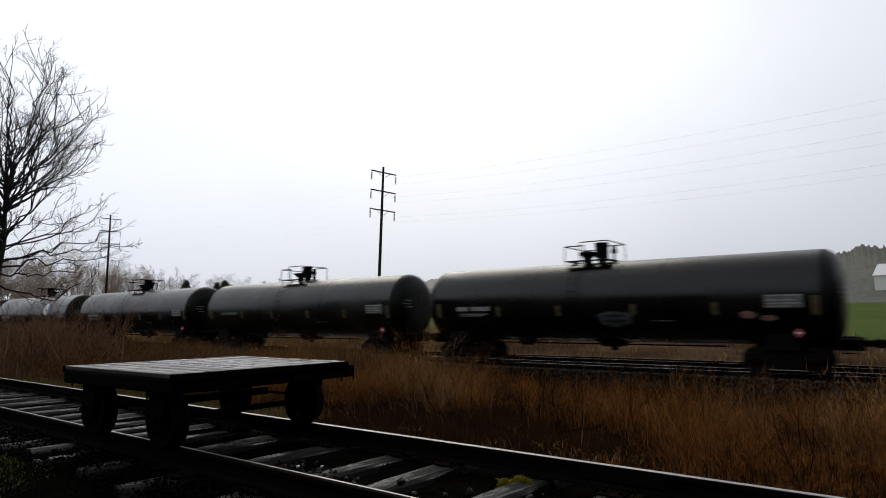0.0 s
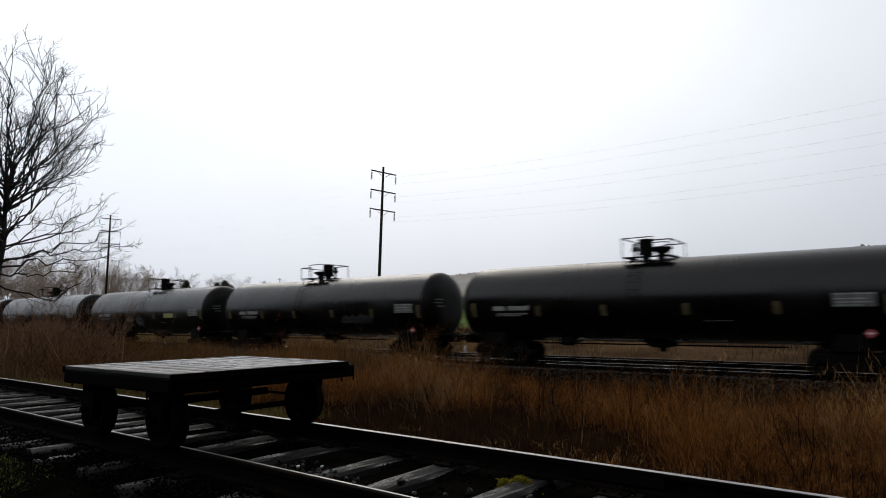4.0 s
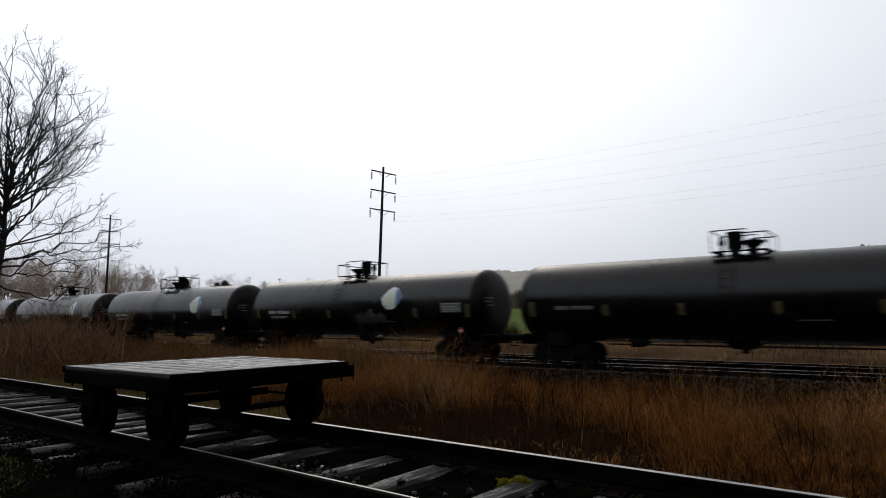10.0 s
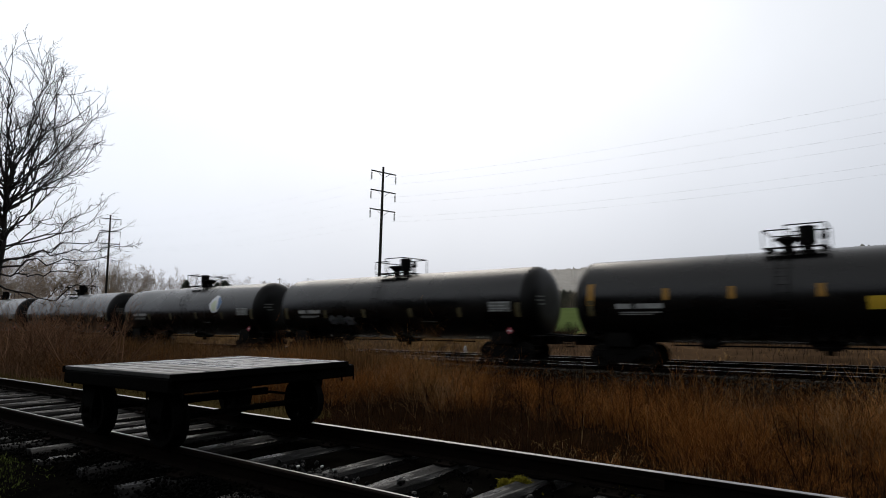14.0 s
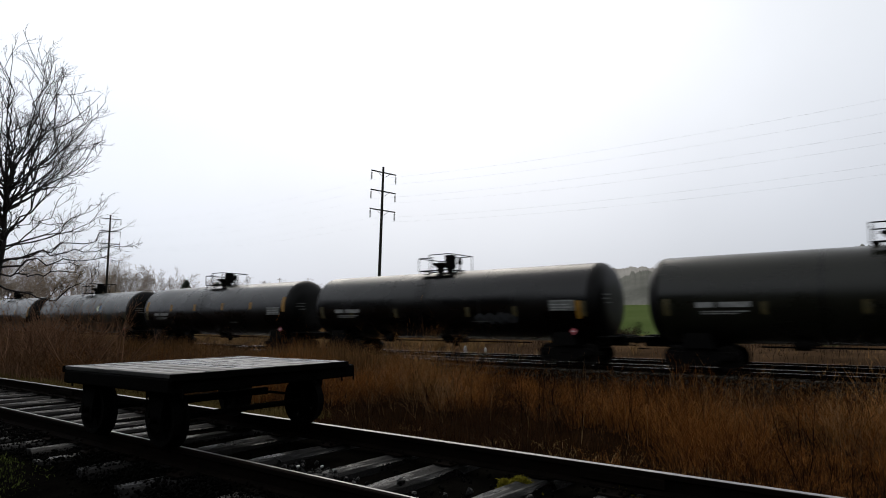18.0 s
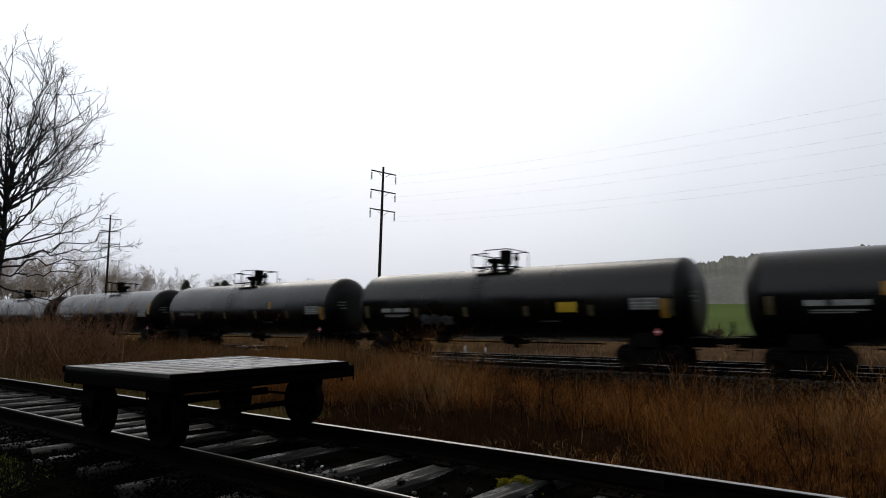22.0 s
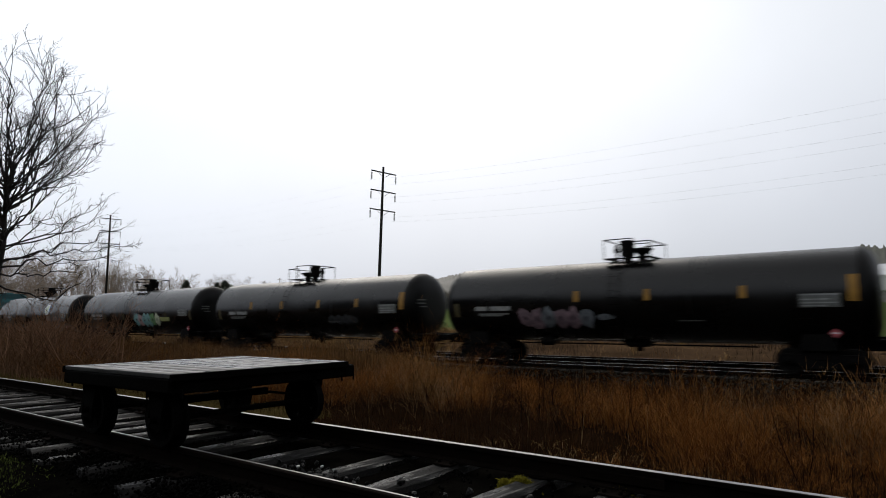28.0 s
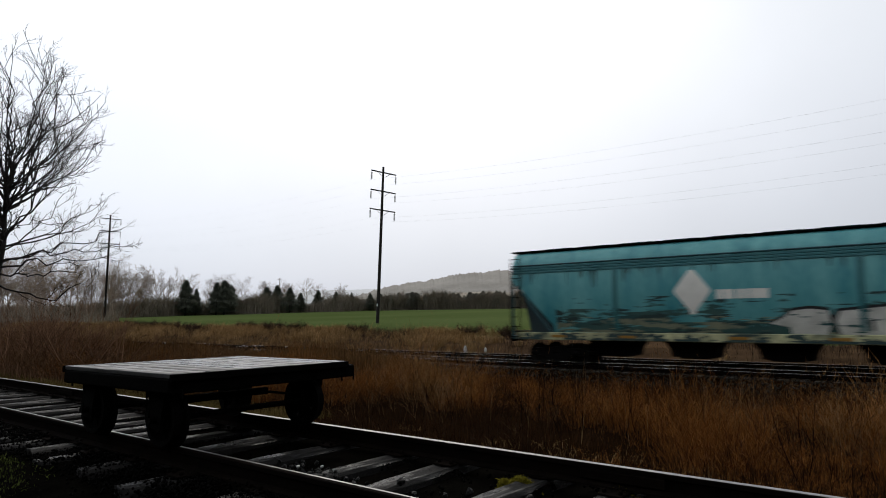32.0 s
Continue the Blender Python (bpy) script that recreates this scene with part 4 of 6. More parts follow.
def thicket():
    rng = np.random.default_rng(51)
    n = 80000
    x = -95 + 84 * rng.random(n)
    y = 5.4 + 15.0 * rng.random(n)
    keep = (x < -2.02 * y - 1.0 + 1.5 * np.sin(y * 2.2)) & (x > -4.8 * y - 4) & (x < -14)
    x, y = x[keep], y[keep]
    h = (0.55 + 0.7 * patchy(x, y, 0.33, 8.0)) * rng.uniform(0.4, 1.1, len(x))
    h *= np.clip((-x - 12) / 10, 0.35, 1)
    blades("thicket", on_ground(x, y), h, rng.uniform(0.006, 0.014, len(x)), 0.55, M_TWIG, "dense reddish-brown leafless thicket", 52, category="thicket")
    proto = bush("bare_bush", -18.5, 6.4, 1.9, 61, 8, "arching leafless bush with thin brown stems", M_TWIG, 0.55, 0.85)
    r = random.Random(8)
    for i in range(16):
        y = r.uniform(6.5, 15)
        x = -2.3 * y - r.uniform(2, 14)
        copy_thing(proto, pose(x, y, float(ground_z(x, y)), 0, 0, r.uniform(0, 360)))
    for i in range(11):
        x, y = -19.6 + r.gauss(0, 1.7), 7.4 + r.gauss(0, 0.8)
        copy_thing(proto, pose(x, y, float(ground_z(x, y)) - 0.05, 0, 0, r.uniform(0, 360)))
    # branching dead weeds that stand in and behind the belt
    weeds = [bush("dead_weed", -9.8 - 1.3 * k, 7.6 + 0.4 * k, (0.46, 0.58, 0.70)[k], 62 + k, (3, 4, 3)[k], "tawny branching dead weed among the russet grass", M_WEED, 0.55, 0.30, 0.13) for k in range(3)]
    dark = bush("dry_weed", -9.0, 7.0, 0.9, 66, 2, "thin dark dead weed with a few side stems", M_DARKWEED, 0.4, 0.16, 0.36)
    for i in range(96):
        far = i % 4 == 0
        x = r.uniform(-11, 2.0)
        y = (8.9 if x > -6 else 10.4) - abs(r.gauss(0, 0.7)) if far else r.uniform(5.6, 8.2)
        if math.sin(x * 1.1 + 0.6 + y) + 0.4 * math.sin(x * 2.9) < -0.1:
            continue
        copy_thing(weeds[i % 3], pose(x, y, float(ground_z(x, y)) - 0.03, r.uniform(-9, 9), r.uniform(-9, 9), r.uniform(0, 360)))
    for x, y in ((-3.73, 7.34), (-3.38, 7.59), (-3.64, 7.45), (-4.02, 7.13), (-3.9, 6.3), (-3.2, 6.5), (-2.2, 6.2), (-1.1, 6.6), (-5.3, 7.4), (-0.4, 7.2), (-2.9, 8.4), (-6.4, 8.0), (0.2, 6.1), (-4.6, 5.9), (-1.9, 6.9), (-0.9, 5.8), (-12.4, 9.0), (-14.2, 8.0)):
        copy_thing(dark, pose(x, y, float(ground_z(x, y)), 0, 0, r.uniform(0, 360)))
    # brambles on the bank beyond the main line
    bramble = bush("bramble", -49.5, 37.6, 1.2, 71, 40, "dark leafless bramble mound on the bank", M_BRUSH, 0.8, 1.3, 2.2)
    for x, y in ((-47.6, 37.0), (-46.2, 37.4), (-44.6, 37.8), (-51.5, 37.2), (-53.2, 38.0), (-70, 38), (-72.5, 38.4), (-75, 37.8), (-78, 38.6), (-66, 37.4), (-81, 38.2), (-36.5, 36.6), (-25.5, 37), (-21.8, 36.4), (-18.2, 37.2), (-14, 36.8), (-9.5, 37.4), (-58, 35.2), (-61, 36)):
        copy_thing(bramble, pose(x, y, float(ground_z(x, y)) - 0.05, 0, 0, r.uniform(0, 360)))


thicket()


def far_woods():
    rng = random.Random(91)
    # bare trees
    protos = []
    for k in range(4):
        limbs = []
        hgt = rng.uniform(10, 13)
        for stem in range(1 + k % 2):
            a = 2.1 * stem + k
            grow(rng, Vector((0.3 * math.cos(a), 0.3 * math.sin(a), -0.3)), Vector((0.12 * math.cos(a), 0.12 * math.sin(a), 1)), hgt * rng.uniform(0.8, 0.9), 0.105, 0, limbs, 0.70, 0.05, (17, 9, 6), (0.30, 0.50), 0.18, 0.011)
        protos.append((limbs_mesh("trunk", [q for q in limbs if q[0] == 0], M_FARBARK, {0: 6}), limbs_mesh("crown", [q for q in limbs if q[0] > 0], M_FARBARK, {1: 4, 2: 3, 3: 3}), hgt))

    def bare(x, y, height):
        tr, cr, hgt = protos[rng.randrange(4)]
        s = height / hgt
        t = empty("far_tree", pose(x, y, float(ground_z(x, y)), 0, 0, rng.uniform(0, 360)), "leafless tree in haze-pale grey-brown at the field's edge", "tree", "bare trees at the field's edge")
        t.scale = (s, s, s)
        part("trunk", tr, t)
        part("crown", cr, t)

    # evergreens: a trunk and many drooping sprays
    ever = []
    for k in range(3):
        g2 = np.random.default_rng(200 + k)
        n = 10000
        f = g2.random(n) ** 0.8
        a = g2.uniform(0, 6.283, n)
        ragged = 1 + 0.45 * np.sin(a * 3 + f * 17 + k) * g2.random(n) + 0.25 * np.sin(f * 31 + a)
        rr = np.clip((1 - f) ** (0.8, 0.95, 0.85)[k] * np.clip(f * 5, 0.6, 1), 0, 1) * (2.5, 2.2, 2.0)[k] * ragged * g2.random(n) ** 0.4 + 0.05
        p = np.stack([rr * np.cos(a), rr * np.sin(a), 0.7 + f * 8.3], -1)
        size = g2.uniform(0.09, 0.25, n)
        o = np.stack([np.cos(a), np.sin(a), g2.uniform(-1.1, 0.6, n)], -1) * size[:, None]
        s = np.stack([-np.sin(a), np.cos(a), g2.uniform(-0.9, 0.9, n)], -1) * size[:, None] * 0.45
        v = np.stack([p - o * 0.3 - s, p - o * 0.3 + s, p + o], 1).reshape(-1, 3)
        ever.append((Geo().tube([(0, 0, -0.3), (0, 0, 8.6)], [0.16, 0.03], 6).mesh("trunk", M_BARK), tri_mesh("crown", v, np.arange(n * 3).reshape(-1, 3), M_NEEDLE)))
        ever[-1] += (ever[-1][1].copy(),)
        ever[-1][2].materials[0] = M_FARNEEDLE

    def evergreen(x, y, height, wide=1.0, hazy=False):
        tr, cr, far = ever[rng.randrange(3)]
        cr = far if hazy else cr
        s = height / 9.0
        t = empty("evergreen_tree", pose(x, y, float(ground_z(x, y)), 0, 0, rng.uniform(0, 360)), "conifer in haze-pale green at the field's edge", "tree", "evergreens at the field's edge")
        t.scale = (s * wide * rng.uniform(1.0, 1.5), s * wide * rng.uniform(1.0, 1.5), s)
        part("trunk", tr, t)
        part("crown", cr, t)

    # the wood to the west of the field
    for i in range(36):
        d = rng.uniform(105, 175)
        w = rng.uniform(0.36, 0.53)
        bare(-1.11 * d - (w - 0.45) * -60 + rng.uniform(-4, 4), w * d, rng.uniform(10, 16))
    # young growth below them
    for i in range(24):
        d = rng.uniform(100, 170)
        w = rng.uniform(0.30, 0.54)
        bare(-1.12 * d + rng.uniform(-4, 4), w * d, rng.uniform(3.5, 7.5))
    for i in range(30):
        f = i / 29
        x, y = -160 + 4 * math.sin(i * 2.1), 78 + 78 * f
        bare(x + rng.uniform(-4, 0), y + rng.uniform(-3, 3), rng.uniform(11, 16.5) * (1 - 0.35 * f))
    for x, y, hh in ((-150, 88.5, 9.2), (-151, 92, 7.0), (-147, 95.5, 8.6), (-148, 98.5, 9.2), (-150, 102, 8.0), (-153, 116, 7.8), (-152, 119, 8.3), (-151, 123, 7.6), (-152, 128, 6.0), (-153, 136, 7.0), (-150, 141, 6.4), (-152, 150, 6.2), (-150, 157, 6.0)):
        evergreen(x, y, hh, 1.25)
    # the row along the field's far edge
    for i in range(290):
        f = i / 289
        x, y = -150 + 62 * f, 160 + 44 * f
        if rng.random() < 0.78:
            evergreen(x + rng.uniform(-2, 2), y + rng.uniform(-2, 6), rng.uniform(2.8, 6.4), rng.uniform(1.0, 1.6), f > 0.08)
        else:
            bare(x + rng.uniform(-2, 2), y + rng.uniform(-2, 7), rng.uniform(4.0, 7.5))
    # hedge growth along the edge
    g2 = np.random.default_rng(301)
    n = 100000
    f = g2.random(n)
    x = np.where(f < 0.45, -153 + 3 * np.sin(f * 40), -150 + 66 * (f - 0.45) / 0.55)
    y = np.where(f < 0.45, 66 + 95 * f / 0.45, 160 + 47 * np.clip((f - 0.45) / 0.55, 0, 1))
    x, y = x + g2.normal(0, 1.6, n), y + g2.normal(0, 1.6, n)
    h = (1.9 + 2.6 * patchy(x, y, 0.13, 3.0)) * g2.uniform(0.35, 1.1, n) * np.where(f > 0.45, 1.7, 1.5)
    blades("hedge", on_ground(x, y), h, g2.uniform(0.04, 0.12, n), 0.7, M_HEDGE, "leafless hedge in haze-pale brown along the field's far edge", 302, category="hedge")
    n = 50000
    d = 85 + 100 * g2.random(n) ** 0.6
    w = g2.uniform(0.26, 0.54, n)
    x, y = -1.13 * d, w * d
    blades("wood_undergrowth", on_ground(x, y), (0.5 + (d - 85) / 100 * 4.4) * g2.uniform(0.3, 1.1, n), g2.uniform(0.03, 0.08, n), 0.75, M_HEDGE, "undergrowth in haze-pale brown below the leafless wood", 303, category="undergrowth")


far_woods()


def hill_lane():
    """A pale lane between the field and the foot of the hill."""
    b = np.linspace(-0.6, 0.50, 160)
    v = []
    for d in (276, 278.5):
        x, y = -np.sin(b) * d, np.cos(b) * d
        v.append(np.stack([x, y, ground_z(x, y) + 0.35], -1))
    n = len(b)
    i = np.arange(n - 1)
    tris = np.concatenate([np.stack([i, i + 1, i + n + 1], 1), np.stack([i, i + n + 1, i + n], 1)])
    tagged(new("lane", tri_mesh("lane", np.concatenate(v), tris, M_LANE)), "pale gravel lane along the field's far edge", "lane", kind="structure")


hill_lane()


# ---- misty hills ----
def ridge(name, points, depth, thick, material, label, seed, tops, count=1500):
    """A wooded hill: crest heights by bearing, a sloping face and an uneven line of treetops."""
    r = random.Random(seed)
    bearing = np.linspace(points[0][0], points[-1][0], count)
    crest = np.interp(bearing, [p[0] for p in points], [p[1] for p in points])
    v, f = [], []
    level = 0.0
    for b, c in zip(bearing, crest):
        level = 0.93 * level + r.uniform(-tops, tops) * 0.20
        c2 = c + level + r.uniform(-tops, tops) * 0.25 + (r.uniform(0.2, 0.6) * tops if r.random() < 0.04 else 0)
        for k, (d, z) in enumerate(((depth, -2.0), (depth + thick * 0.4, c * 0.55), (depth + thick, c2), (depth + thick * 1.6, -2.0))):
            v.append((-math.sin(b) * d, math.cos(b) * d, z + 1.6))
    for i in range(count - 1):
        for k in range(3):
            a = i * 4 + k
            f += [(a, a + 4, a + 5), (a, a + 5, a + 1)]
    me = tri_mesh(name, v, f, material)
    me.polygons.foreach_set("use_smooth", np.ones(len(me.polygons), bool))
    return tagged(new(name, me), label, "hill", kind="structure")


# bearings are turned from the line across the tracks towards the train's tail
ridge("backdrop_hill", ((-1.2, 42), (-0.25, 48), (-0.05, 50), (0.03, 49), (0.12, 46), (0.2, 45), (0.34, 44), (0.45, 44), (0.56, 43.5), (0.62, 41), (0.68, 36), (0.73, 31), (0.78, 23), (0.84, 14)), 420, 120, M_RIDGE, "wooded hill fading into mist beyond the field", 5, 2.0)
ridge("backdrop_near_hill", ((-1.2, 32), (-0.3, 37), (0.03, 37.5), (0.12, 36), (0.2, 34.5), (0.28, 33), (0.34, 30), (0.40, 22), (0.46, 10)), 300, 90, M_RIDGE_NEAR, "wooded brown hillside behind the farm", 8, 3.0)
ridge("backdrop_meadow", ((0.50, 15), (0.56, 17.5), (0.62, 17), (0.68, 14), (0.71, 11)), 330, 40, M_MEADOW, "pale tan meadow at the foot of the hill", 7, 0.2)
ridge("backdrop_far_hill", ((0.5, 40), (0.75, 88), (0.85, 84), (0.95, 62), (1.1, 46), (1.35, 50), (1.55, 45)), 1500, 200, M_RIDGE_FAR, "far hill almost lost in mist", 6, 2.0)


# an unseen wood at the camera's back, added for the tanks to mirror
ridge("backdrop_wood", ((1.62, 13), (2.2, 16), (2.9, 14.5), (3.4, 17), (4.0, 15), (4.6, 14), (5.6, 13)), 46, 9, M_BACKWOOD, "unseen dark wood added on the near side of the railway", 15, 6.0)


# ---- power line ----
def power_pole(m, label, tilt):
    pole = empty("power_pole", m, label, "power pole", "power poles beside the main line")
    top = 19.3
    part("shaft", Geo().tube([(0, 0, -0.5), (0, 0, 7), (0, 0, 14), (0, 0, top)], [0.21, 0.19, 0.165, 0.13], 12).mesh("shaft", M_POLE), pole)
    arm = Geo().box((0, 0, 0), (0.11, 3.75, 0.14), 0.015)
    for s in (-1, 1):
        arm.tube([(0.03, s * 0.95, -0.04), (0.05, 0.06 * s, -0.62)], 0.022, 5)
    arm_me = arm.mesh("crossarm", M_POLE)
    string = Geo().tube([(0, 0, 0.02), (0, 0, -1.12)], 0.018, 6)
    for i in range(8):
        string.lathe([(-0.16 - i * 0.105, 0.03), (-0.19 - i * 0.105, 0.115), (-0.215 - i * 0.105, 0.115), (-0.235 - i * 0.105, 0.035)], 10, "z")
    string_me = string.mesh("insulator_string", M_GLASS)
    for z in (18.55, 16.2, 13.85):
        a = part("crossarm", arm_me, pole, "", pose(0.17, 0, z, tilt))
        for s in (-1, 1):
            part("insulator_string", string_me, a, "", pose(0, s * 1.8, -0.06, -tilt))
    part("marker_plate", Geo().box((0, 0, 0), (0.16, 0.02, 0.3), 0.005).mesh("marker_plate", M_WHITE), pole, "", pose(0.08, -0.215, 2.3, 0, 0, 20))
    return pole


POLES = [(17.9, 54.9, 0.7), (-51.5, 55.2, 1.30), (-119.6, 54.6, 2.45), (-188.0, 54.2, 3.2)]


def power_line():
    for i, (x, y, z) in enumerate(POLES[:3]):
        power_pole(pose(x, y, z, -1.2 if i < 2 else 0.0, 1.2 if i < 2 else 0.0, -12), "tall creosoted power pole with three crossarms and hanging insulators", 0.0)
    r = random.Random(2)
    for (x0, y0, z0), (x1, y1, z1), thick in zip(POLES, POLES[1:3], (0.0042, 0.0028)):
        for h in (18.55, 16.2, 13.85):
            for s in (-1, 1):
                pts = []
                for k in range(17):
                    f = k / 16
                    sag = 4 * f * (1 - f) * 1.2
                    pts.append((x0 + (x1 - x0) * f + 0.17, y0 + (y1 - y0) * f + s * 1.8, z0 + (z1 - z0) * f + h - 1.2 - sag))
                g = Geo().tube(pts, thick, 5)
                tagged(new("power_line", g.mesh("power_line", M_WIRE)), "thin grey power conductor hung between poles", "wire", "power conductors")
    # a lone service pole at the far side of the field
    x, y = -163, 128.5
    p = empty("service_pole", pose(x, y, float(ground_z(x, y))), "slim wooden service pole among the trees", "power pole")
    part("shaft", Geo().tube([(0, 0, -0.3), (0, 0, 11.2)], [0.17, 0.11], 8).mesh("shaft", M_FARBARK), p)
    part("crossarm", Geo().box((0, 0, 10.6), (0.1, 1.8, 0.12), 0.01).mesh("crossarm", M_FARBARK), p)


power_line()


# ---- farm buildings below the hill ----
def farm_house(x, y, z, length, depth, wall, rise, turn, label, roof_mat, rows):
    h = empty("farmhouse", pose(x, y, z, 0, 0, turn), label, "house", "farm buildings")
    g = Geo().prism([(-length / 2, -1), (length / 2, -1), (length / 2, wall), (0, wall + rise), (-length / 2, wall)], -depth / 2, depth / 2)
    part("wall", g.mesh("wall", M_HOUSE), h)
    for s in (-1, 1):
        n = Vector((rise, 0, length / 2)).normalized()
        slab = Geo()
        o = 0.35
        e = (s * (length / 2 + o), wall - o * rise / (length / 2) + 0.06)
        t = (0, wall + rise + 0.06)
        slab.prism([e, t, (t[0], t[1] + 0.14), (e[0], e[1] + 0.14)], -depth / 2 - 0.3, depth / 2 + 0.3)
        part("roof_slope", slab.mesh("roof_slope", roof_mat), h)
    pane = Geo().box((0, 0, 0), (0.9, 0.06, 1.3), 0.02).mesh("window", M_WINDOW)
    for cx in rows:
        for zz in (1.4, 4.0):
            if zz < wall:
                part("window", pane, h, "", pose(cx, -depth / 2 - 0.02, zz))
    return h


farm_house(-40.0, 262, 13.2, 2.5, 5, 2.2, 1.9, 5, "white gabled farmhouse at the foot of the hill", M_ROOFMETAL, ())
farm_house(-34.0, 262, 12.9, 1.5, 4, 1.8, 1.3, 0, "small white farm building at the foot of the hill", M_ROOFMETAL, ())
farm_house(4, 232, 11.5, 12, 24, 3.6, 3.6, 78, "long white barn with a pale metal roof", M_ROOFMETAL, (-3, 3))


# ---- push cart on the siding ----
def push_cart():
    cart = empty("push_cart", pose(-5.679, 3.665, SIDE_Z, 0, 0, 1.55), "low four-wheeled timber track cart with a wet plank deck", "rail cart")
    deck_z = 0.625
    # deck planks
    r = random.Random(3)
    n = 11
    w = 2.0 / n
    for i in range(n):
        g = Geo().box((0, 0, 0), (1.80 + r.uniform(-0.004, 0.004), w - r.uniform(0.016, 0.030), 0.035), 0.004)
        part("plank", g.mesh("plank", M_PLANK), cart, "", pose(r.uniform(-0.006, 0.006), -1.0 + w * (i + 0.5), deck_z - 0.0175 + r.uniform(-0.003, 0.002), r.uniform(-0.5, 0.5), 0, 0))
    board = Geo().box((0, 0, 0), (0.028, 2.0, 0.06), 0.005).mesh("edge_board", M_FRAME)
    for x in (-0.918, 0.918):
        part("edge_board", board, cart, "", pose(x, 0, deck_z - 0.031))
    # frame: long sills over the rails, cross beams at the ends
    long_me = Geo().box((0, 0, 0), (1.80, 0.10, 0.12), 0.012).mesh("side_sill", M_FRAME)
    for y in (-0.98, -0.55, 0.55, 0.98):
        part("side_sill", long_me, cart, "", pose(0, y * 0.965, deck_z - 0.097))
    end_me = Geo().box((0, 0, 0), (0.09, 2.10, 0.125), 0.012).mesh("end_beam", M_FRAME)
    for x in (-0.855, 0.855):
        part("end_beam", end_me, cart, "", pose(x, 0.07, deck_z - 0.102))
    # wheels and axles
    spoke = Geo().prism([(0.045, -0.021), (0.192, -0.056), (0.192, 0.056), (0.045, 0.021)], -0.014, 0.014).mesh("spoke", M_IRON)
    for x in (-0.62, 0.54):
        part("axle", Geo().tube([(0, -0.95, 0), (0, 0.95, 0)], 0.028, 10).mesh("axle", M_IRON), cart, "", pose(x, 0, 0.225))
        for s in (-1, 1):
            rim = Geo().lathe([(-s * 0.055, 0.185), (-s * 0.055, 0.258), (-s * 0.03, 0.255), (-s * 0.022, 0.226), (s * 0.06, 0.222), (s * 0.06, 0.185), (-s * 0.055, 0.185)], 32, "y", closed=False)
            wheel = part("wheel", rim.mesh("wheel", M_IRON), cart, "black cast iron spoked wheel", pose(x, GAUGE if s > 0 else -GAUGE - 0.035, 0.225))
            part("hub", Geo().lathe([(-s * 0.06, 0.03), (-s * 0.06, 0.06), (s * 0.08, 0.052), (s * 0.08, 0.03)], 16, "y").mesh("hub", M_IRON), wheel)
            for k in range(8):
                part("spoke", spoke, wheel, "", pose(0, 0, 0, 0, 45 * k + 11, 0))
            # pedestal that holds the axle under the sill
            ped = Geo().prism([(-0.15, 0.31), (0.15, 0.31), (0.085, 0.05), (0.075, -0.07), (-0.075, -0.07), (-0.085, 0.05)], s * (GAUGE + 0.10) - 0.035, s * (GAUGE + 0.10) + 0.035)
            part("pedestal", ped.mesh("pedestal", M_IRON), cart, "", pose(x, 0, 0.225))
    # tie rods between the pedestals, brake bar and hanging chains
    for s in (-1, 1):
        part("tie_rod", Geo().tube([(-0.62, s * 0.66, 0.29), (0.54, s * 0.66, 0.29)], 0.014, 8).mesh("tie_rod", M_IRON), cart)
    part("brake_beam", Geo().box((0.02, 0, 0.30), (0.08, 1.35, 0.07), 0.01).mesh("brake_beam", M_FRAME), cart)
    part("cross_rod", Geo().tube([(0.25, -0.8, 0.40), (0.25, 0.8, 0.40)], 0.016, 8).mesh("cross_rod", M_IRON), cart)
    for x, y in ((-0.2, -0.55), (-0.1, -0.3), (-0.05, 0.2)):
        part("hanger", Geo().tube([(x, y, 0.47), (x, y, 0.1)], 0.01, 6).mesh("hanger", M_IRON), cart)
    for x in (-0.93, 0.93):
        for y in (-0.9, 0.9, 1.07):
            part("bolt_rod", Geo().tube([(x, y, 0.5), (x, y, 0.425)], 0.009, 6).mesh("bolt_rod", M_IRON), cart)


push_cart()


# ---- the train ----
R = 1.60              # tank radius
AX = 2.40             # height of the tank's axis
SH = {}               # meshes shared by the cars


def head_profile():
    """A dished end with a tight knuckle, from the centre to the shell."""
    rounds = [math.sin(math.pi / 2 * k / 12) for k in range(13)]
    return [(7.62 + 0.57 * math.sqrt(max(0.0, 1 - q ** 4.6)), max(R * q, 0.02)) for q in rounds]


def patch(x0, x1, z0, z1, lift=0.006, nx=2, nz=4):
    """A thin painted plate that follows the near side of the tank."""
    g = Geo()
    a0, a1 = math.asin(max(-1, min(1, (z0 - AX) / R))), math.asin(max(-1, min(1, (z1 - AX) / R)))
    outer, inner = [], []
    for i in range(nz + 1):
        a = a0 + (a1 - a0) * i / nz
        outer.append((-math.cos(a) * (R + lift), AX + math.sin(a) * (R + lift)))
        inner.append((-math.cos(a) * (R + 0.001), AX + math.sin(a) * (R + 0.001)))
    ring = outer + inner[::-1]
    n = len(ring)
    g.v = [(x0, y, z) for y, z in ring] + [(x1, y, z) for y, z in ring]
    g.f = [tuple(range(n)), tuple(range(2 * n - 1, n - 1, -1))] + [(i, (i + 1) % n, n + (i + 1) % n, n + i) for i in range(n)]
    return g


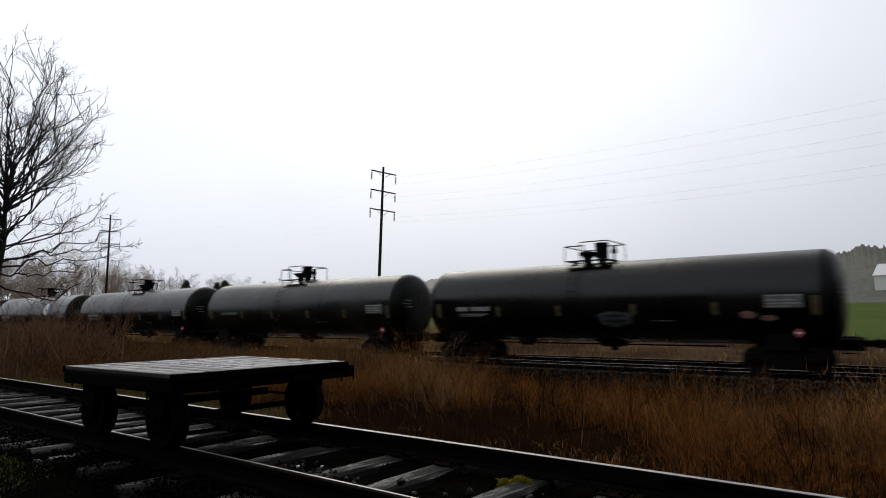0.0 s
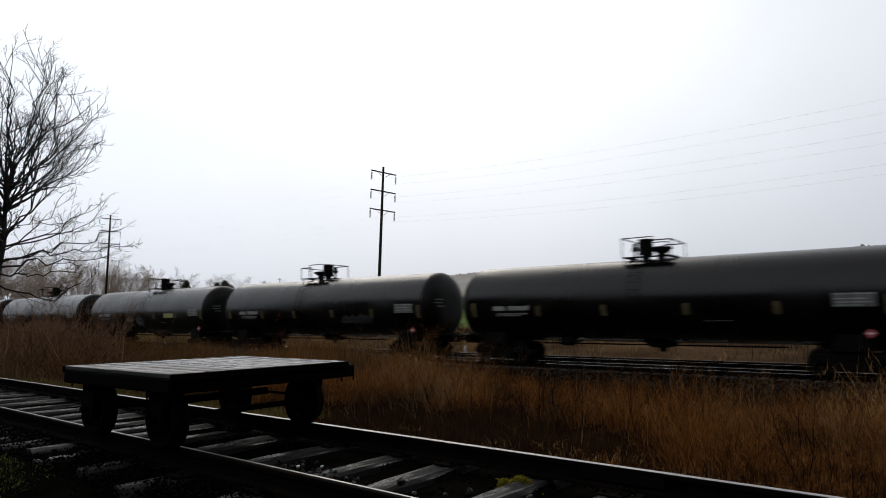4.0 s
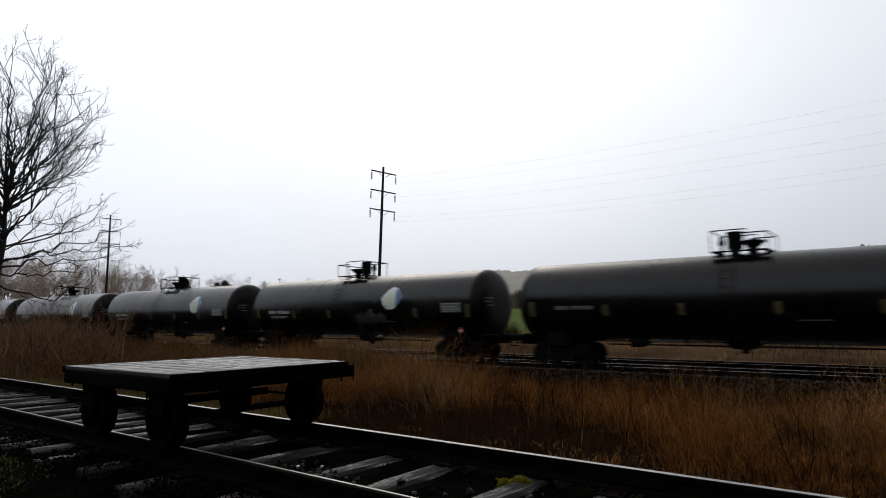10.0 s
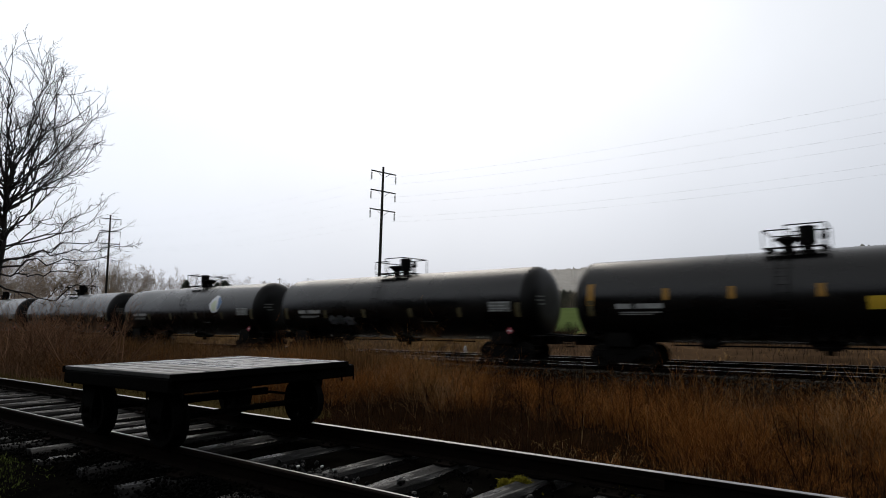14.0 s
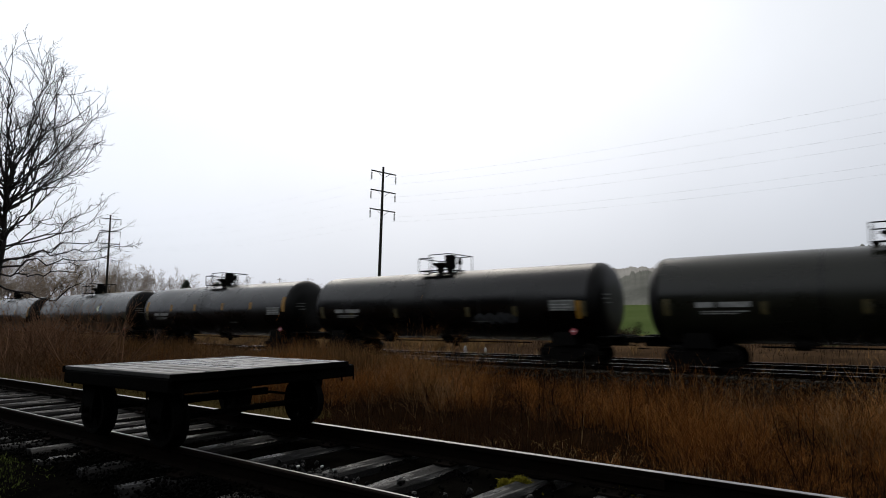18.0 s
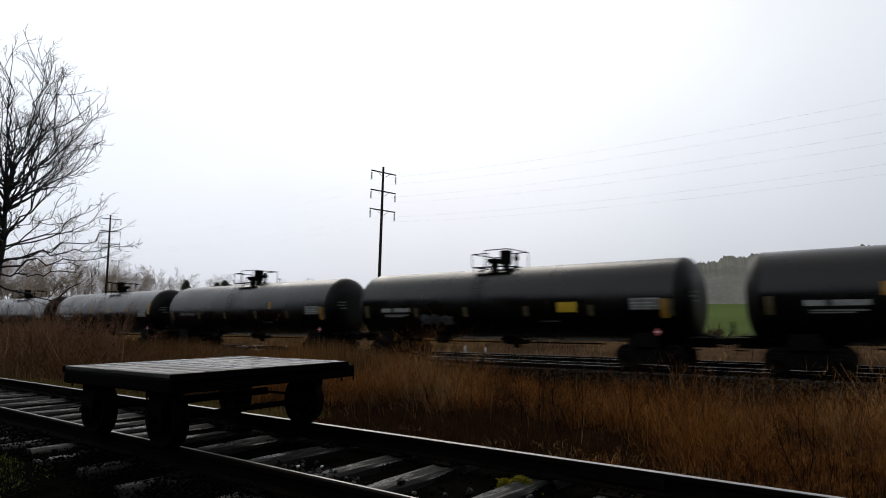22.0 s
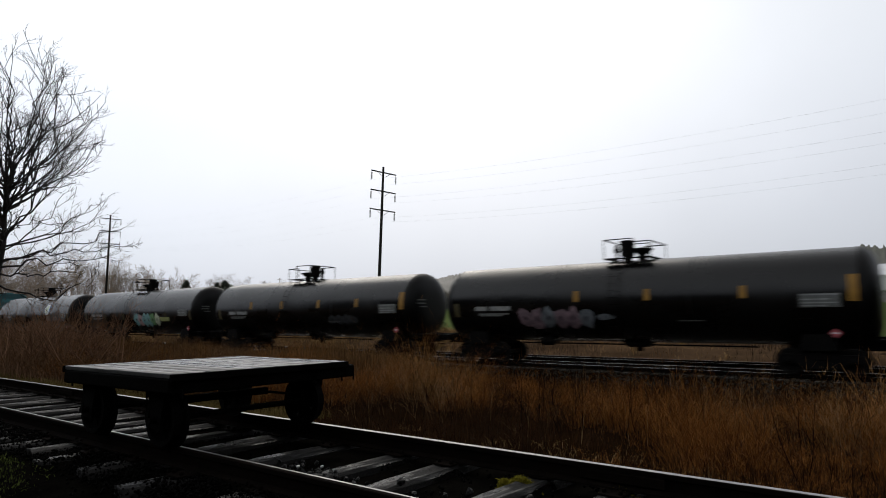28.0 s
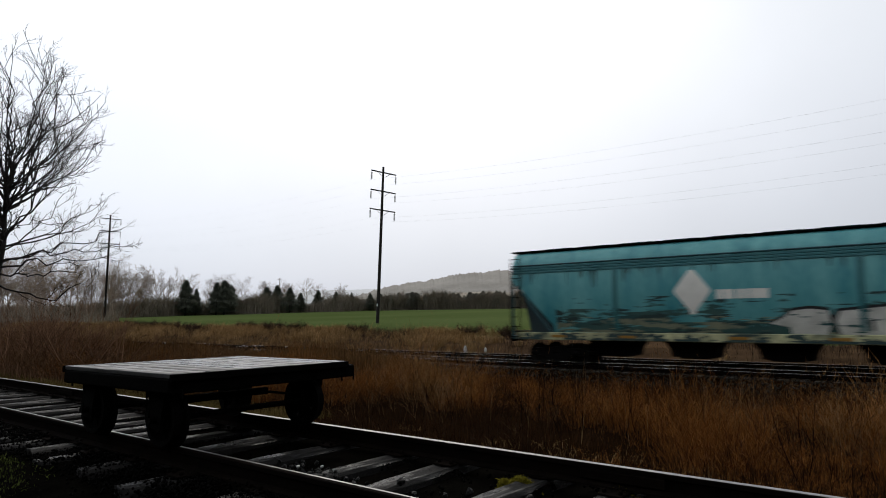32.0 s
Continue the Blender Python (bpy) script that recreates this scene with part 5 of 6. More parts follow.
def blob(outline, lift=0.008):
    """A painted shape on the near side of the tank, from (x, z) corners."""
    fine = []
    for (xa, za), (xb, zb) in zip(outline, outline[1:] + outline[:1]):
        k = max(1, int(math.hypot(xb - xa, zb - za) / 0.1))
        fine += [(xa + (xb - xa) * i / k, za + (zb - za) * i / k) for i in range(k)]
    g = Geo()
    c = (sum(p[0] for p in fine) / len(fine), sum(p[1] for p in fine) / len(fine))
    n = len(fine)
    shrink = (1.0, 0.85, 0.7, 0.55, 0.4, 0.25, 0.12)
    for s in shrink:
        for x, z in fine:
            x, z = c[0] + (x - c[0]) * s, c[1] + (z - c[1]) * s
            a = math.asin(max(-1, min(1, (z - AX) / R)))
            g.v.append((x, -math.cos(a) * (R + lift), AX + math.sin(a) * (R + lift)))
    for k in range(len(shrink) - 1):
        for i in range(n):
            a, b = k * n + i, k * n + (i + 1) % n
            g.f.append((a, b, b + n, a + n))
    g.f.append(tuple((len(shrink) - 1) * n + i for i in range(n)))
    return g


def shared_meshes():
    SH["tank"] = Geo().lathe([(x, R) for x in (-7.63, -5.0, -2.5, 0.0, 2.5, 5.0, 7.63)], 56, "x", (0, 0, AX), closed=False).mesh("tank", M_TANK, 50)
    SH["tank_head"] = Geo().lathe(head_profile(), 56, "x", (0, 0, AX), closed=False).mesh("tank_head", M_HEAD, 50)
    SH["tank_dusty"] = SH["tank"].copy()
    SH["tank_dusty"].materials[0] = M_TANKDUST
    band = Geo()
    for x in (0,):
        band.lathe([(-0.05, R - 0.01), (-0.05, R + 0.006), (0.05, R + 0.006), (0.05, R - 0.01)], 48, "x", (x, 0, AX), closed=False)
    SH["weld_band"] = band.mesh("weld_band", M_TANK)
    # saddle over the bolster and stub sill
    SH["saddle"] = Geo().prism([(-0.55, 0.66), (0.55, 0.66), (0.42, 1.18), (-0.42, 1.18)], -1.25, 1.25).mesh("saddle", M_STEEL)
    sill = Geo().box((0, 0, 0), (3.2, 0.62, 0.42), 0.03)
    sill.box((0.2, 0, 0.22), (2.4, 0.8, 0.04), 0.01)
    SH["stub_sill"] = sill.mesh("stub_sill", M_STEEL)
    # coupler
    cp = Geo().box((0.0, 0, 0), (0.55, 0.16, 0.2), 0.03).box((0.36, 0.05, 0), (0.26, 0.30, 0.27), 0.05).box((0.48, -0.12, 0), (0.14, 0.1, 0.24), 0.03)
    SH["coupler"] = cp.mesh("coupler", M_STEEL)
    # truck
    side = [(-1.16, 0.40), (-1.16, 0.58), (-0.98, 0.66), (-0.55, 0.64), (-0.34, 0.78), (0.34, 0.78), (0.55, 0.64), (0.98, 0.66), (1.16, 0.58), (1.16, 0.40), (0.82, 0.44), (0.46, 0.20), (-0.46, 0.20), (-0.82, 0.44)]
    SH["side_frame"] = Geo().prism(side, -0.08, 0.08).mesh("side_frame", M_STEEL)
    SH["bolster"] = Geo().box((0, 0, 0.60), (0.36, 2.25, 0.26), 0.03).mesh("bolster", M_STEEL)
    spring = Geo()
    for dx in (-0.17, 0.0, 0.17):
        spring.tube([(dx, 0, 0.24), (dx, 0, 0.56)], 0.07, 10)
    SH["spring_nest"] = spring.mesh("spring_nest", M_RUST)
    ws = Geo().tube([(0, -1.05, 0), (0, 1.05, 0)], 0.075, 12)
    for s in (-1, 1):
        y = s * GAUGE
        ws.lathe([(y - s * 0.05, 0.42), (y - s * 0.048, 0.447), (y - s * 0.02, 0.447), (y - s * 0.01, 0.42), (y + s * 0.07, 0.415), (y + s * 0.07, 0.34), (y + s * 0.03, 0.31), (y + s * 0.03, 0.16), (y + s * 0.07, 0.12), (y + s * 0.07, 0.08)], 28, "y", closed=False)
        ws.lathe([(y - s * 0.05, 0.42), (y - s * 0.05, 0.34), (y - s * 0.01, 0.31), (y - s * 0.01, 0.1), (y - s * 0.05, 0.08)], 28, "y", closed=False)
        for k in range(3):
            a = 2.1 * k
            ws.box((0.22 * math.cos(a), s * 1.07, 0.22 * math.sin(a) * 0), (0.03, 0.02, 0.03), 0.005)
    SH["wheelset"] = ws.mesh("wheelset", M_WHEEL)
    SH["bearing_cap"] = Geo().lathe([(-0.09, 0.11), (0.06, 0.11), (0.09, 0.06)], 14, "y").mesh("bearing_cap", M_STEEL)
    # dome platform
    plat = Geo()
    plat.box((0, -0.78, 0), (1.9, 0.32, 0.035), 0.01).box((0, 0.78, 0), (1.9, 0.32, 0.035), 0.01)
    plat.box((-0.82, 0, 0), (0.26, 0.95, 0.04), 0.01).box((0.82, 0, 0), (0.26, 0.95, 0.04), 0.01)
    for x in (-0.86, 0, 0.86):
        for s in (-1, 1):
            plat.tube([(x, s * 0.9, -0.02), (x, s * 0.86, -0.30)], 0.018, 6)
    SH["platform"] = plat.mesh("platform", M_STEEL)
    SH["post"] = Geo().tube([(0, 0, 0), (0, 0, 0.74)], 0.020, 6).mesh("railing_post", M_STEEL)
    SH["post_low"] = Geo().tube([(0, 0, 0), (0, 0, 0.60)], 0.020, 6).mesh("railing_post_low", M_STEEL)
    SH["rail_long"] = Geo().tube([(-0.25, 0, 0), (0.92, 0, 0)], 0.022, 6).mesh("railing_bar", M_STEEL)
    SH["rail_low"] = Geo().tube([(-0.92, 0, 0), (-0.08, 0, 0)], 0.024, 6).mesh("railing_bar_short", M_STEEL)
    SH["rail_end"] = Geo().tube([(0, -0.93, 0), (0, 0.93, 0)], 0.024, 6).mesh("railing_end", M_STEEL)
    man = Geo().lathe([(-0.35, 0.17), (0.14, 0.17), (0.18, 0.24), (0.30, 0.36), (0.37, 0.36), (0.40, 0.22), (0.42, 0.06)], 24, "z")
    for k in range(6):
        a = math.pi / 3 * k
        man.box((0.38 * math.cos(a), 0.38 * math.sin(a), 0.33), (0.07, 0.07, 0.10), 0.01)
    SH["manway"] = man.mesh("manway", M_STEEL)
    SH["valve_housing"] = Geo().lathe([(-0.35, 0.17), (0.10, 0.17), (0.11, 0.27), (0.66, 0.27), (0.68, 0.29), (0.72, 0.29), (0.75, 0.12)], 24, "z").mesh("valve_housing", M_STEEL)
    SH["relief_valve"] = Geo().lathe([(-0.45, 0.05), (0.14, 0.05), (0.15, 0.10), (0.20, 0.12), (0.30, 0.12), (0.34, 0.09), (0.46, 0.08), (0.48, 0.04)], 14, "z").mesh("relief_valve", M_STEEL)
    # side ladder that bends over the tank's shoulder
    lad = Geo()
    pts = [(-R - 0.10, 1.0), (-R - 0.13, AX), (-R * 0.93 - 0.1, AX + 0.72), (-R * 0.72 - 0.08, AX + 1.2), (-0.98, 4.0)]
    for dx in (-0.2, 0.2):
        lad.tube([(dx, y, z) for y, z in pts], 0.012, 6)
    for k in range(11):
        z = 1.15 + k * 0.27
        y = np.interp(z, [p[1] for p in pts], [p[0] for p in pts])
        lad.tube([(-0.2, float(y), z), (0.2, float(y), z)], 0.009, 5)
    SH["ladder"] = lad.mesh("ladder", M_STEEL)
    out = Geo().prism([(-0.75, 0.98), (0.75, 0.98), (0.32, 0.62), (-0.32, 0.62)], -0.42, 0.42)
    out.tube([(0, 0, 0.7), (0, 0, 0.46)], [0.17, 0.13], 12)
    SH["bottom_outlet"] = out.mesh("bottom_outlet", M_STEEL)
    rod = Geo().tube([(-4.6, -0.45, 0.72), (4.6, -0.45, 0.72)], 0.03, 6)
    for x in (-3.2, -1.6, 1.6, 3.2):
        rod.tube([(x, -0.45, 0.72), (x, -0.45, 1.05)], 0.02, 5)
    SH["brake_pipe"] = rod.mesh("brake_pipe", M_STEEL)
    SH["brake_cylinder"] = Geo().lathe([(-0.35, 0.05), (-0.33, 0.19), (0.2, 0.19), (0.24, 0.06), (0.5, 0.03)], 14, "x").mesh("brake_cylinder", M_STEEL)
    # end walkway with its steps
    rail = Geo()
    rail.box((0, 0, 1.02), (0.55, 2.9, 0.05), 0.01)
    for s in (-1, 1):
        rail.box((0.0, s * 1.44, 0.62), (0.40, 0.08, 0.04), 0.01)
        for dx in (-0.18, 0.18):
            rail.tube([(dx, s * 1.44, 0.62), (dx, s * 1.44, 1.02)], 0.018, 5)
    SH["end_walkway"] = rail.mesh("end_walkway", M_STEEL)
    bw = Geo()
    for k in range(16):
        a, b = 2 * math.pi * k / 16, 2 * math.pi * (k + 1) / 16
        bw.tube([(0, 0.26 * math.cos(a), 0.26 * math.sin(a)), (0, 0.26 * math.cos(b), 0.26 * math.sin(b))], 0.016, 5)
    for k in range(4):
        a = math.pi * k / 4
        bw.tube([(0, 0.25 * math.cos(a), 0.25 * math.sin(a)), (0, -0.25 * math.cos(a), -0.25 * math.sin(a))], 0.012, 5)
    SH["brake_wheel"] = bw.mesh("brake_wheel", M_STEEL)
    # marks
    for nm, m, z in (("reflector", M_YELLOW, 2.36), ("reflector_dull", M_DULL, 1.82)):
        SH[nm] = patch(-0.11, 0.11, z, z + 0.42).mesh(nm, m)
    SH["reflector_high"] = patch(-0.11, 0.11, 2.2, 2.62).mesh("reflector_high", M_DULL)
    SH["reflector_tall"] = patch(-0.14, 0.14, 2.2, 3.03).mesh("reflector_tall", M_YELLOW)
    SH["reflector_low"] = patch(-0.12, 0.12, 1.72, 2.42, 0.010).mesh("reflector_low", M_YELLOW)
    SH["reflector_tall_dull"] = patch(-0.12, 0.12, 1.8, 2.4).mesh("reflector_tall_dull", M_DULL)
    SH["data_panel"] = patch(-0.55, 0.55, 2.03, 2.46).mesh("data_panel", M_PANEL)
    for i, (z, a, b) in enumerate(((2.425, -0.52, 0.52), (2.28, -0.5, 0.3), (2.17, -0.5, 0.45), (2.08, -0.5, 0.2))):
        SH["stencil_%d" % i] = patch(a, b, z - 0.02, z + 0.02, 0.010, nz=1).mesh("stencil_line", M_STENCIL)
    mk = Geo()
    for a, b, z, hgt in ((-6.35, -5.75, 2.16, 0.09), (-5.6, -4.6, 2.16, 0.09), (-6.2, -4.7, 1.93, 0.025), (-6.2, -5.0, 1.86, 0.02)):
        g = patch(a, b, z - hgt, z + hgt, 0.007, nz=2)
        mk.add(g.v, g.f)
    SH["reporting_mark"] = mk.mesh("reporting_mark", M_STENCIL)
    md = Geo()
    for a, b, z, hgt in ((-6.3, -5.7, 2.14, 0.07), (-5.6, -4.7, 2.14, 0.07)):
        g = patch(a, b, z - hgt, z + hgt, 0.007, nz=2)
        md.add(g.v, g.f)
    SH["reporting_mark_dull"] = md.mesh("reporting_mark_dull", M_PANEL)
    SH["head_mark"] = Geo().box((0, 0, 0), (0.015, 0.5, 0.055), 0.003).mesh("head_mark", M_PANEL)
    SH["placard"] = Geo().box((0, 0, 0), (0.22, 0.015, 0.22), 0.004).mesh("placard", M_RED)
    SH["placard_face"] = Geo().box((0, 0, 0), (0.16, 0.006, 0.05), 0.0).mesh("placard_face", M_WHITE)
    SH["rib_line"] = patch(2.2, 3.1, 1.60, 1.64, 0.006, nz=1).mesh("stencil_line", M_PANEL)


shared_meshes()


def truck(car, x, rad_keyed):
    t = part("truck", None, car, "four-wheel truck of dark cast steel", pose(x, 0, MAIN_Z))
    for s in (-1, 1):
        part("side_frame", SH["side_frame"], t, "", pose(0, s * 1.0, 0))
        part("spring_nest", SH["spring_nest"], t, "", pose(0, s * 1.0, 0))
    part("bolster", SH["bolster"], t)
    for dx in (-0.89, 0.89):
        w = part("wheelset", SH["wheelset"], t, "", pose(dx, 0, 0.42))
        rad_keyed.setdefault(round(dx, 2), []).append(w)
        for s in (-1, 1):
            part("bearing_cap", SH["bearing_cap"], t, "", pose(dx, s * 1.05, 0.46, 0 if s > 0 else 180))
    return t


WHEELSETS = {}


def graffiti(kind):
    """Sprayed letter-like blobs with dark gaps, no readable words."""
    x0, x1, z0, z1, mats = {
        "mauve": (-4.2, -1.0, 1.32, 2.18, (M_PINK, M_PINK, M_GREY)),
        "grey": (-3.9, 0.2, 1.32, 2.2, (M_PALEGREY,)),
        "turquoise": (0.2, 3.6, 1.35, 2.26, (M_TURQ, M_ROSE, M_TURQ, M_TURQ, M_GREEN, M_IVORY)),
        "pale": (0.6, 2.6, 1.5, 2.1, (M_DARKGREY,)),
        "scrawl": (2.4, 4.4, 1.5, 2.0, (M_DARKGREY,)),
        "round": (1.0, 2.1, 1.7, 2.2, (M_DARKGREY,)),
        "band": (3.35, 6.9, 1.72, 2.22, (M_GREY, M_DIMGREY, M_DIMGREY)),
        "left": (-4.0, -2.2, 1.45, 1.95, (M_DIMGREY, M_DARKGREY)),
    }[kind]
    r = random.Random(kind)
    n = max(3, int((x1 - x0) / 0.5))
    w = (x1 - x0) / n
    out = []
    for i in range(n):
        cx = x0 + w * (i + 0.5)
        pts = []
        for k in range(12):
            a = 2 * math.pi * k / 12
            s = 1 + r.uniform(-0.28, 0.18)
            pts.append((cx + math.cos(a) * w * 0.62 * s, (z0 + z1) / 2 + math.sin(a) * (z1 - z0) / 2 * s))
        out.append((blob(pts, 0.005 + 0.0005 * i), mats[i % len(mats)]))
        # inner gap of the letter
        out.append((blob([(cx + (x - cx) * 0.2, (z0 + z1) / 2 + (z - (z0 + z1) / 2) * 0.25) for x, z in pts], 0.014), M_SPRAYD))
    return out


# what sets single cars apart; tall: the side of the dome on which the tall housing stands
GOLD = "black railway tank car with bright yellow reflector strips"
MARKED = "black railway tank car with a painted white and blue emblem"
SPRAYED = "black railway tank car with sprayed lettering low on its side"
LOOKS = {
    1: {"marks": ((0.9, 1.70, 0.72, 0.31, M_DIMGREY), (0.9, 1.62, 0.5, 0.06, M_SPRAYD), (0.9, 1.82, 0.45, 0.05, M_SPRAYD), (5.52, 1.81, 0.27, 0.13, M_SALMON), (6.14, 1.71, 0.26, 0.10, M_SALMON)), "label": "black railway tank car with a faded grey painted oval"},
    2: {"faint": 1},
    3: {},
    4: {"tall": -1, "dome": 0.45, "emblem": (4.2, 2.8), "label": MARKED},
    5: {"tall": -1},
    6: {"spray": "scrawl", "label": SPRAYED},
    7: {"tall": -1, "dome": 0.6, "marks": ((-1.78, 1.77, 0.62, 0.17, M_TAN), (-0.4, 1.68, 0.57, 0.36, M_DIMGREY), (-0.4, 1.60, 0.3, 0.10, M_GREY)), "note": (3.6, 2.08), "label": "black railway tank car with a cream panel and faded sprayed marks"},
    8: {"dome": -0.15, "spray": "round", "high": 1, "label": SPRAYED},
    9: {"tall": -1, "dome": -0.2, "marks": ((1.52, 2.08, 0.73, 0.44, M_DIMGREY), (1.52, 2.08, 0.5, 0.28, M_SPRAYD), (1.30, 2.10, 0.30, 0.22, M_TAN), (-3.4, 1.82, 0.5, 0.20, M_DIMGREY), (-2.45, 1.74, 0.36, 0.14, M_DIMGREY)), "label": "black railway tank car with a round grey sprayed mark"},
    10: {"tall": -1, "dome": -0.1, "emblem": (3.3, 2.75), "spray": "left", "label": MARKED},
    11: {"tall": -1, "faint": 1},
    12: {"dome": -0.25, "emblem": (3.2, 2.75), "spray": "pale", "label": MARKED},
    13: {"dome": -0.3, "emblem": (4.3, 2.75), "label": MARKED},
    14: {"tall": -1, "dome": -0.2, "emblem": (4.4, 2.75), "label": MARKED},
    15: {"dome": -0.2, "strips": (-4.3, -2.1, 0.5, 3.25), "bright": 1, "tall_strip": 1, "first_strip": 1, "square": (2.1, 2.15), "label": "black railway tank car with yellow strips and a yellow panel"},
    16: {"bright": 0, "spray": "left"},
    17: {"tall": -1, "emblem": (4.0, 2.75), "label": MARKED},
    18: {"dome": -0.5, "faint": 1},
    19: {"marks": ((1.3, 1.82, 1.0, 0.31, M_DIMGREY), (3.46, 1.97, 0.35, 0.19, M_TAN), (3.95, 1.61, 0.32, 0.11, M_SALMON)), "label": SPRAYED},
    20: {"low_end": 1, "spray": "scrawl", "strips": (-4.9, -1.9, 2.3, 4.7), "bright": 0, "label": SPRAYED},
    21: {"bright": 1, "tall_strip": 1, "first_strip": 1, "label": GOLD},
    22: {"emblem": (3.6, 2.75), "worn": 0.62, "faint": 1, "plain": 1, "label": MARKED},
    23: {"tall": -1, "dome": 0.15, "bright": 1, "tall_strip": 1, "label": GOLD},
    24: {"low_end": 1, "square": (3.95, 2.17), "spray": "left", "label": "black railway tank car with a yellow panel on its side"},
    25: {"low_end": 1, "one_strip": 3.0, "faint": 1},
    26: {"tall": -1, "dome": 0.28, "bright": 1, "tall_strip": 1, "first_strip": 1, "label": GOLD},
    27: {"tall": -1, "dome": -0.15, "wide": 1.6},
    28: {"tall": -1, "faint": 1},
    29: {"tall": -1, "spray": "grey", "bright": 1, "first_strip": 1, "label": SPRAYED},
    30: {"tall": -1, "dome": 0.35, "marks": ((-0.45, 1.78, 0.33, 0.13, M_GREY),), "spray": "mauve", "bright": 1, "tall_strip": 1, "strips": (-0.9, 1.88, 5.1), "label": "black railway tank car with mauve sprayed lettering"},
    31: {"bright": 1, "tall_strip": 1, "spray": "scrawl", "label": GOLD},
    32: {"spray": "turquoise", "note": (4.3, 1.84), "label": "black railway tank car with turquoise and green sprayed lettering"},
    33: {"emblem": (3.85, 2.85), "spray": "band", "label": MARKED},
}
DUSTY = {2, 7, 19, 22, 29}


# how far each coupling, the one behind the car of that number, stands ahead of an even spacing
SLACK = (0.35, 0.39, 0.50, 0.50, 0.45, 0.55, 0.65, 0.70, 0.05, 0.12, 0.13, 0.18, 0.17, 0.15, 0.18, 0.18, 0.20, 0.20, 0.21, 0.25, 0.30, 0.28, 0.37, 0.42, 0.48, 0.45, 0.60, 0.70, 0.70, 0.70, 0.70, 0.62, 0.45, 0.20)


def placed(pts, x0, z0, size=1.0):
    """The emblem's outline at its place on the tank."""
    return [(x0 + x * 0.84 * size, z0 + z * 0.90 * size) for x, z in pts]


def tank_car(i):
    look_of = LOOKS.get(i, {})
    tall = look_of.get("tall", 1)
    shift = (SLACK[max(i - 1, 0)] + SLACK[i]) / 2
    label = look_of.get("label", "black railway tank car with grimy paint and white stencils")
    car = empty("tank_car", pose(0, MAIN_Y, 0), label, "tank car", "tank cars of the train")
    if i == 8:
        car.scale = (1.036, 1, 1)          # the one longer car
    part("tank", SH["tank_dusty" if i in DUSTY else "tank"], car, "long black cylindrical tank shell")
    for s in (-1, 1):
        turn = 0 if s > 0 else 180
        part("tank_head", SH["tank_head"], car, "dull dished tank end", pose(0, 0, 0, 0, 0, turn))
        part("saddle", SH["saddle"], car, "", pose(s * 6.45, 0, 0))
        part("stub_sill", SH["stub_sill"], car, "", pose(s * 7.05, 0, 0.86, 0, 0, turn))
        part("coupler", SH["coupler"], car, "", pose(s * 8.62, 0, 0.88, 0, 0, turn))
        part("end_walkway", SH["end_walkway"], car, "", pose(s * 8.3, 0, 0, 0, 0, turn))
        truck(car, s * 6.45, WHEELSETS)
        for y, z in ((-0.85, 2.66), (-0.9, 2.5), (-0.8, 2.34)):
            rr = math.hypot(y, z - AX) / R
            part("head_mark", SH["head_mark"], car, "", pose(s * (7.62 + 0.57 * math.sqrt(1 - rr ** 4.6) + 0.01), y, z, 0, 0, -s * 12))
    part("brake_wheel", SH["brake_wheel"], car, "", pose(-8.62, -0.9, 1.32))
    part("weld_band", SH["weld_band"], car, "", pose(-2.55, 0, 0))
    part("weld_band", SH["weld_band"], car, "", pose(2.65, 0, 0))
    # dome platform
    top = AX + R
    mid = (-0.05 if tall > 0 else 0.60) - shift + look_of.get("dome", 0)
    wide = look_of.get("wide", 1.0)
    flip = pose(mid, 0, top + 0.04, 0, 0, 0 if tall > 0 else 180)
    p = part("platform", SH["platform"], car, "steel walkway round the dome fittings", flip @ Matrix.Diagonal((wide, 1, 1, 1)))
    for y in (-0.93, 0.93):
        part("railing_post", SH["post_low"], p, "", pose(-0.92, y, 0.0))
        part("railing_post", SH["post_low"], p, "", pose(-0.08, y, 0.0))
        part("railing_post", SH["post"], p, "", pose(-0.25, y, 0.0))
        part("railing_post", SH["post"], p, "", pose(0.92, y, 0.0))
        part("railing_bar", SH["rail_long"], p, "", pose(0, y, 0.74))
        part("railing_bar", SH["rail_low"], p, "", pose(0, y, 0.60))
    part("railing_bar", SH["rail_end"], p, "", pose(-0.92, 0, 0.60))
    part("railing_bar", SH["rail_end"], p, "", pose(0.92, 0, 0.74))
    s = 1 if tall > 0 else -1
    part("manway", SH["manway"], car, "", pose(mid - s * 0.30 * wide, 0, top + 0.08))
    part("valve_housing", SH["valve_housing"], car, "", pose(mid + s * 0.30 * wide, 0, top + 0.08))
    part("relief_valve", SH["relief_valve"], car, "", pose(mid + s * 0.78 * wide, 0.1, top + 0.2))
    part("ladder", SH["ladder"], car, "", pose(mid - 0.32, 0, 0))
    part("bottom_outlet", SH["bottom_outlet"], car, "", pose(0.3, 0, 0))
    part("brake_pipe", SH["brake_pipe"], car)
    part("brake_cylinder", SH["brake_cylinder"], car, "", pose(-3.2, -0.75, 0.82))
    # paint marks on the side towards the siding
    bright = look_of.get("bright", 0)
    for x in [x - shift for x in look_of["strips"]] if "strips" in look_of else (-4.2, -1.4, 1.65, 4.5):
        part("reflector", SH["reflector" if bright else "reflector_high" if look_of.get("high") else "reflector_dull"], car, "", pose(x, 0, 0))
    part("reflector", SH["reflector_tall" if look_of.get("tall_strip") else "reflector_tall_dull"], car, "", pose(7.5, 0, 0))
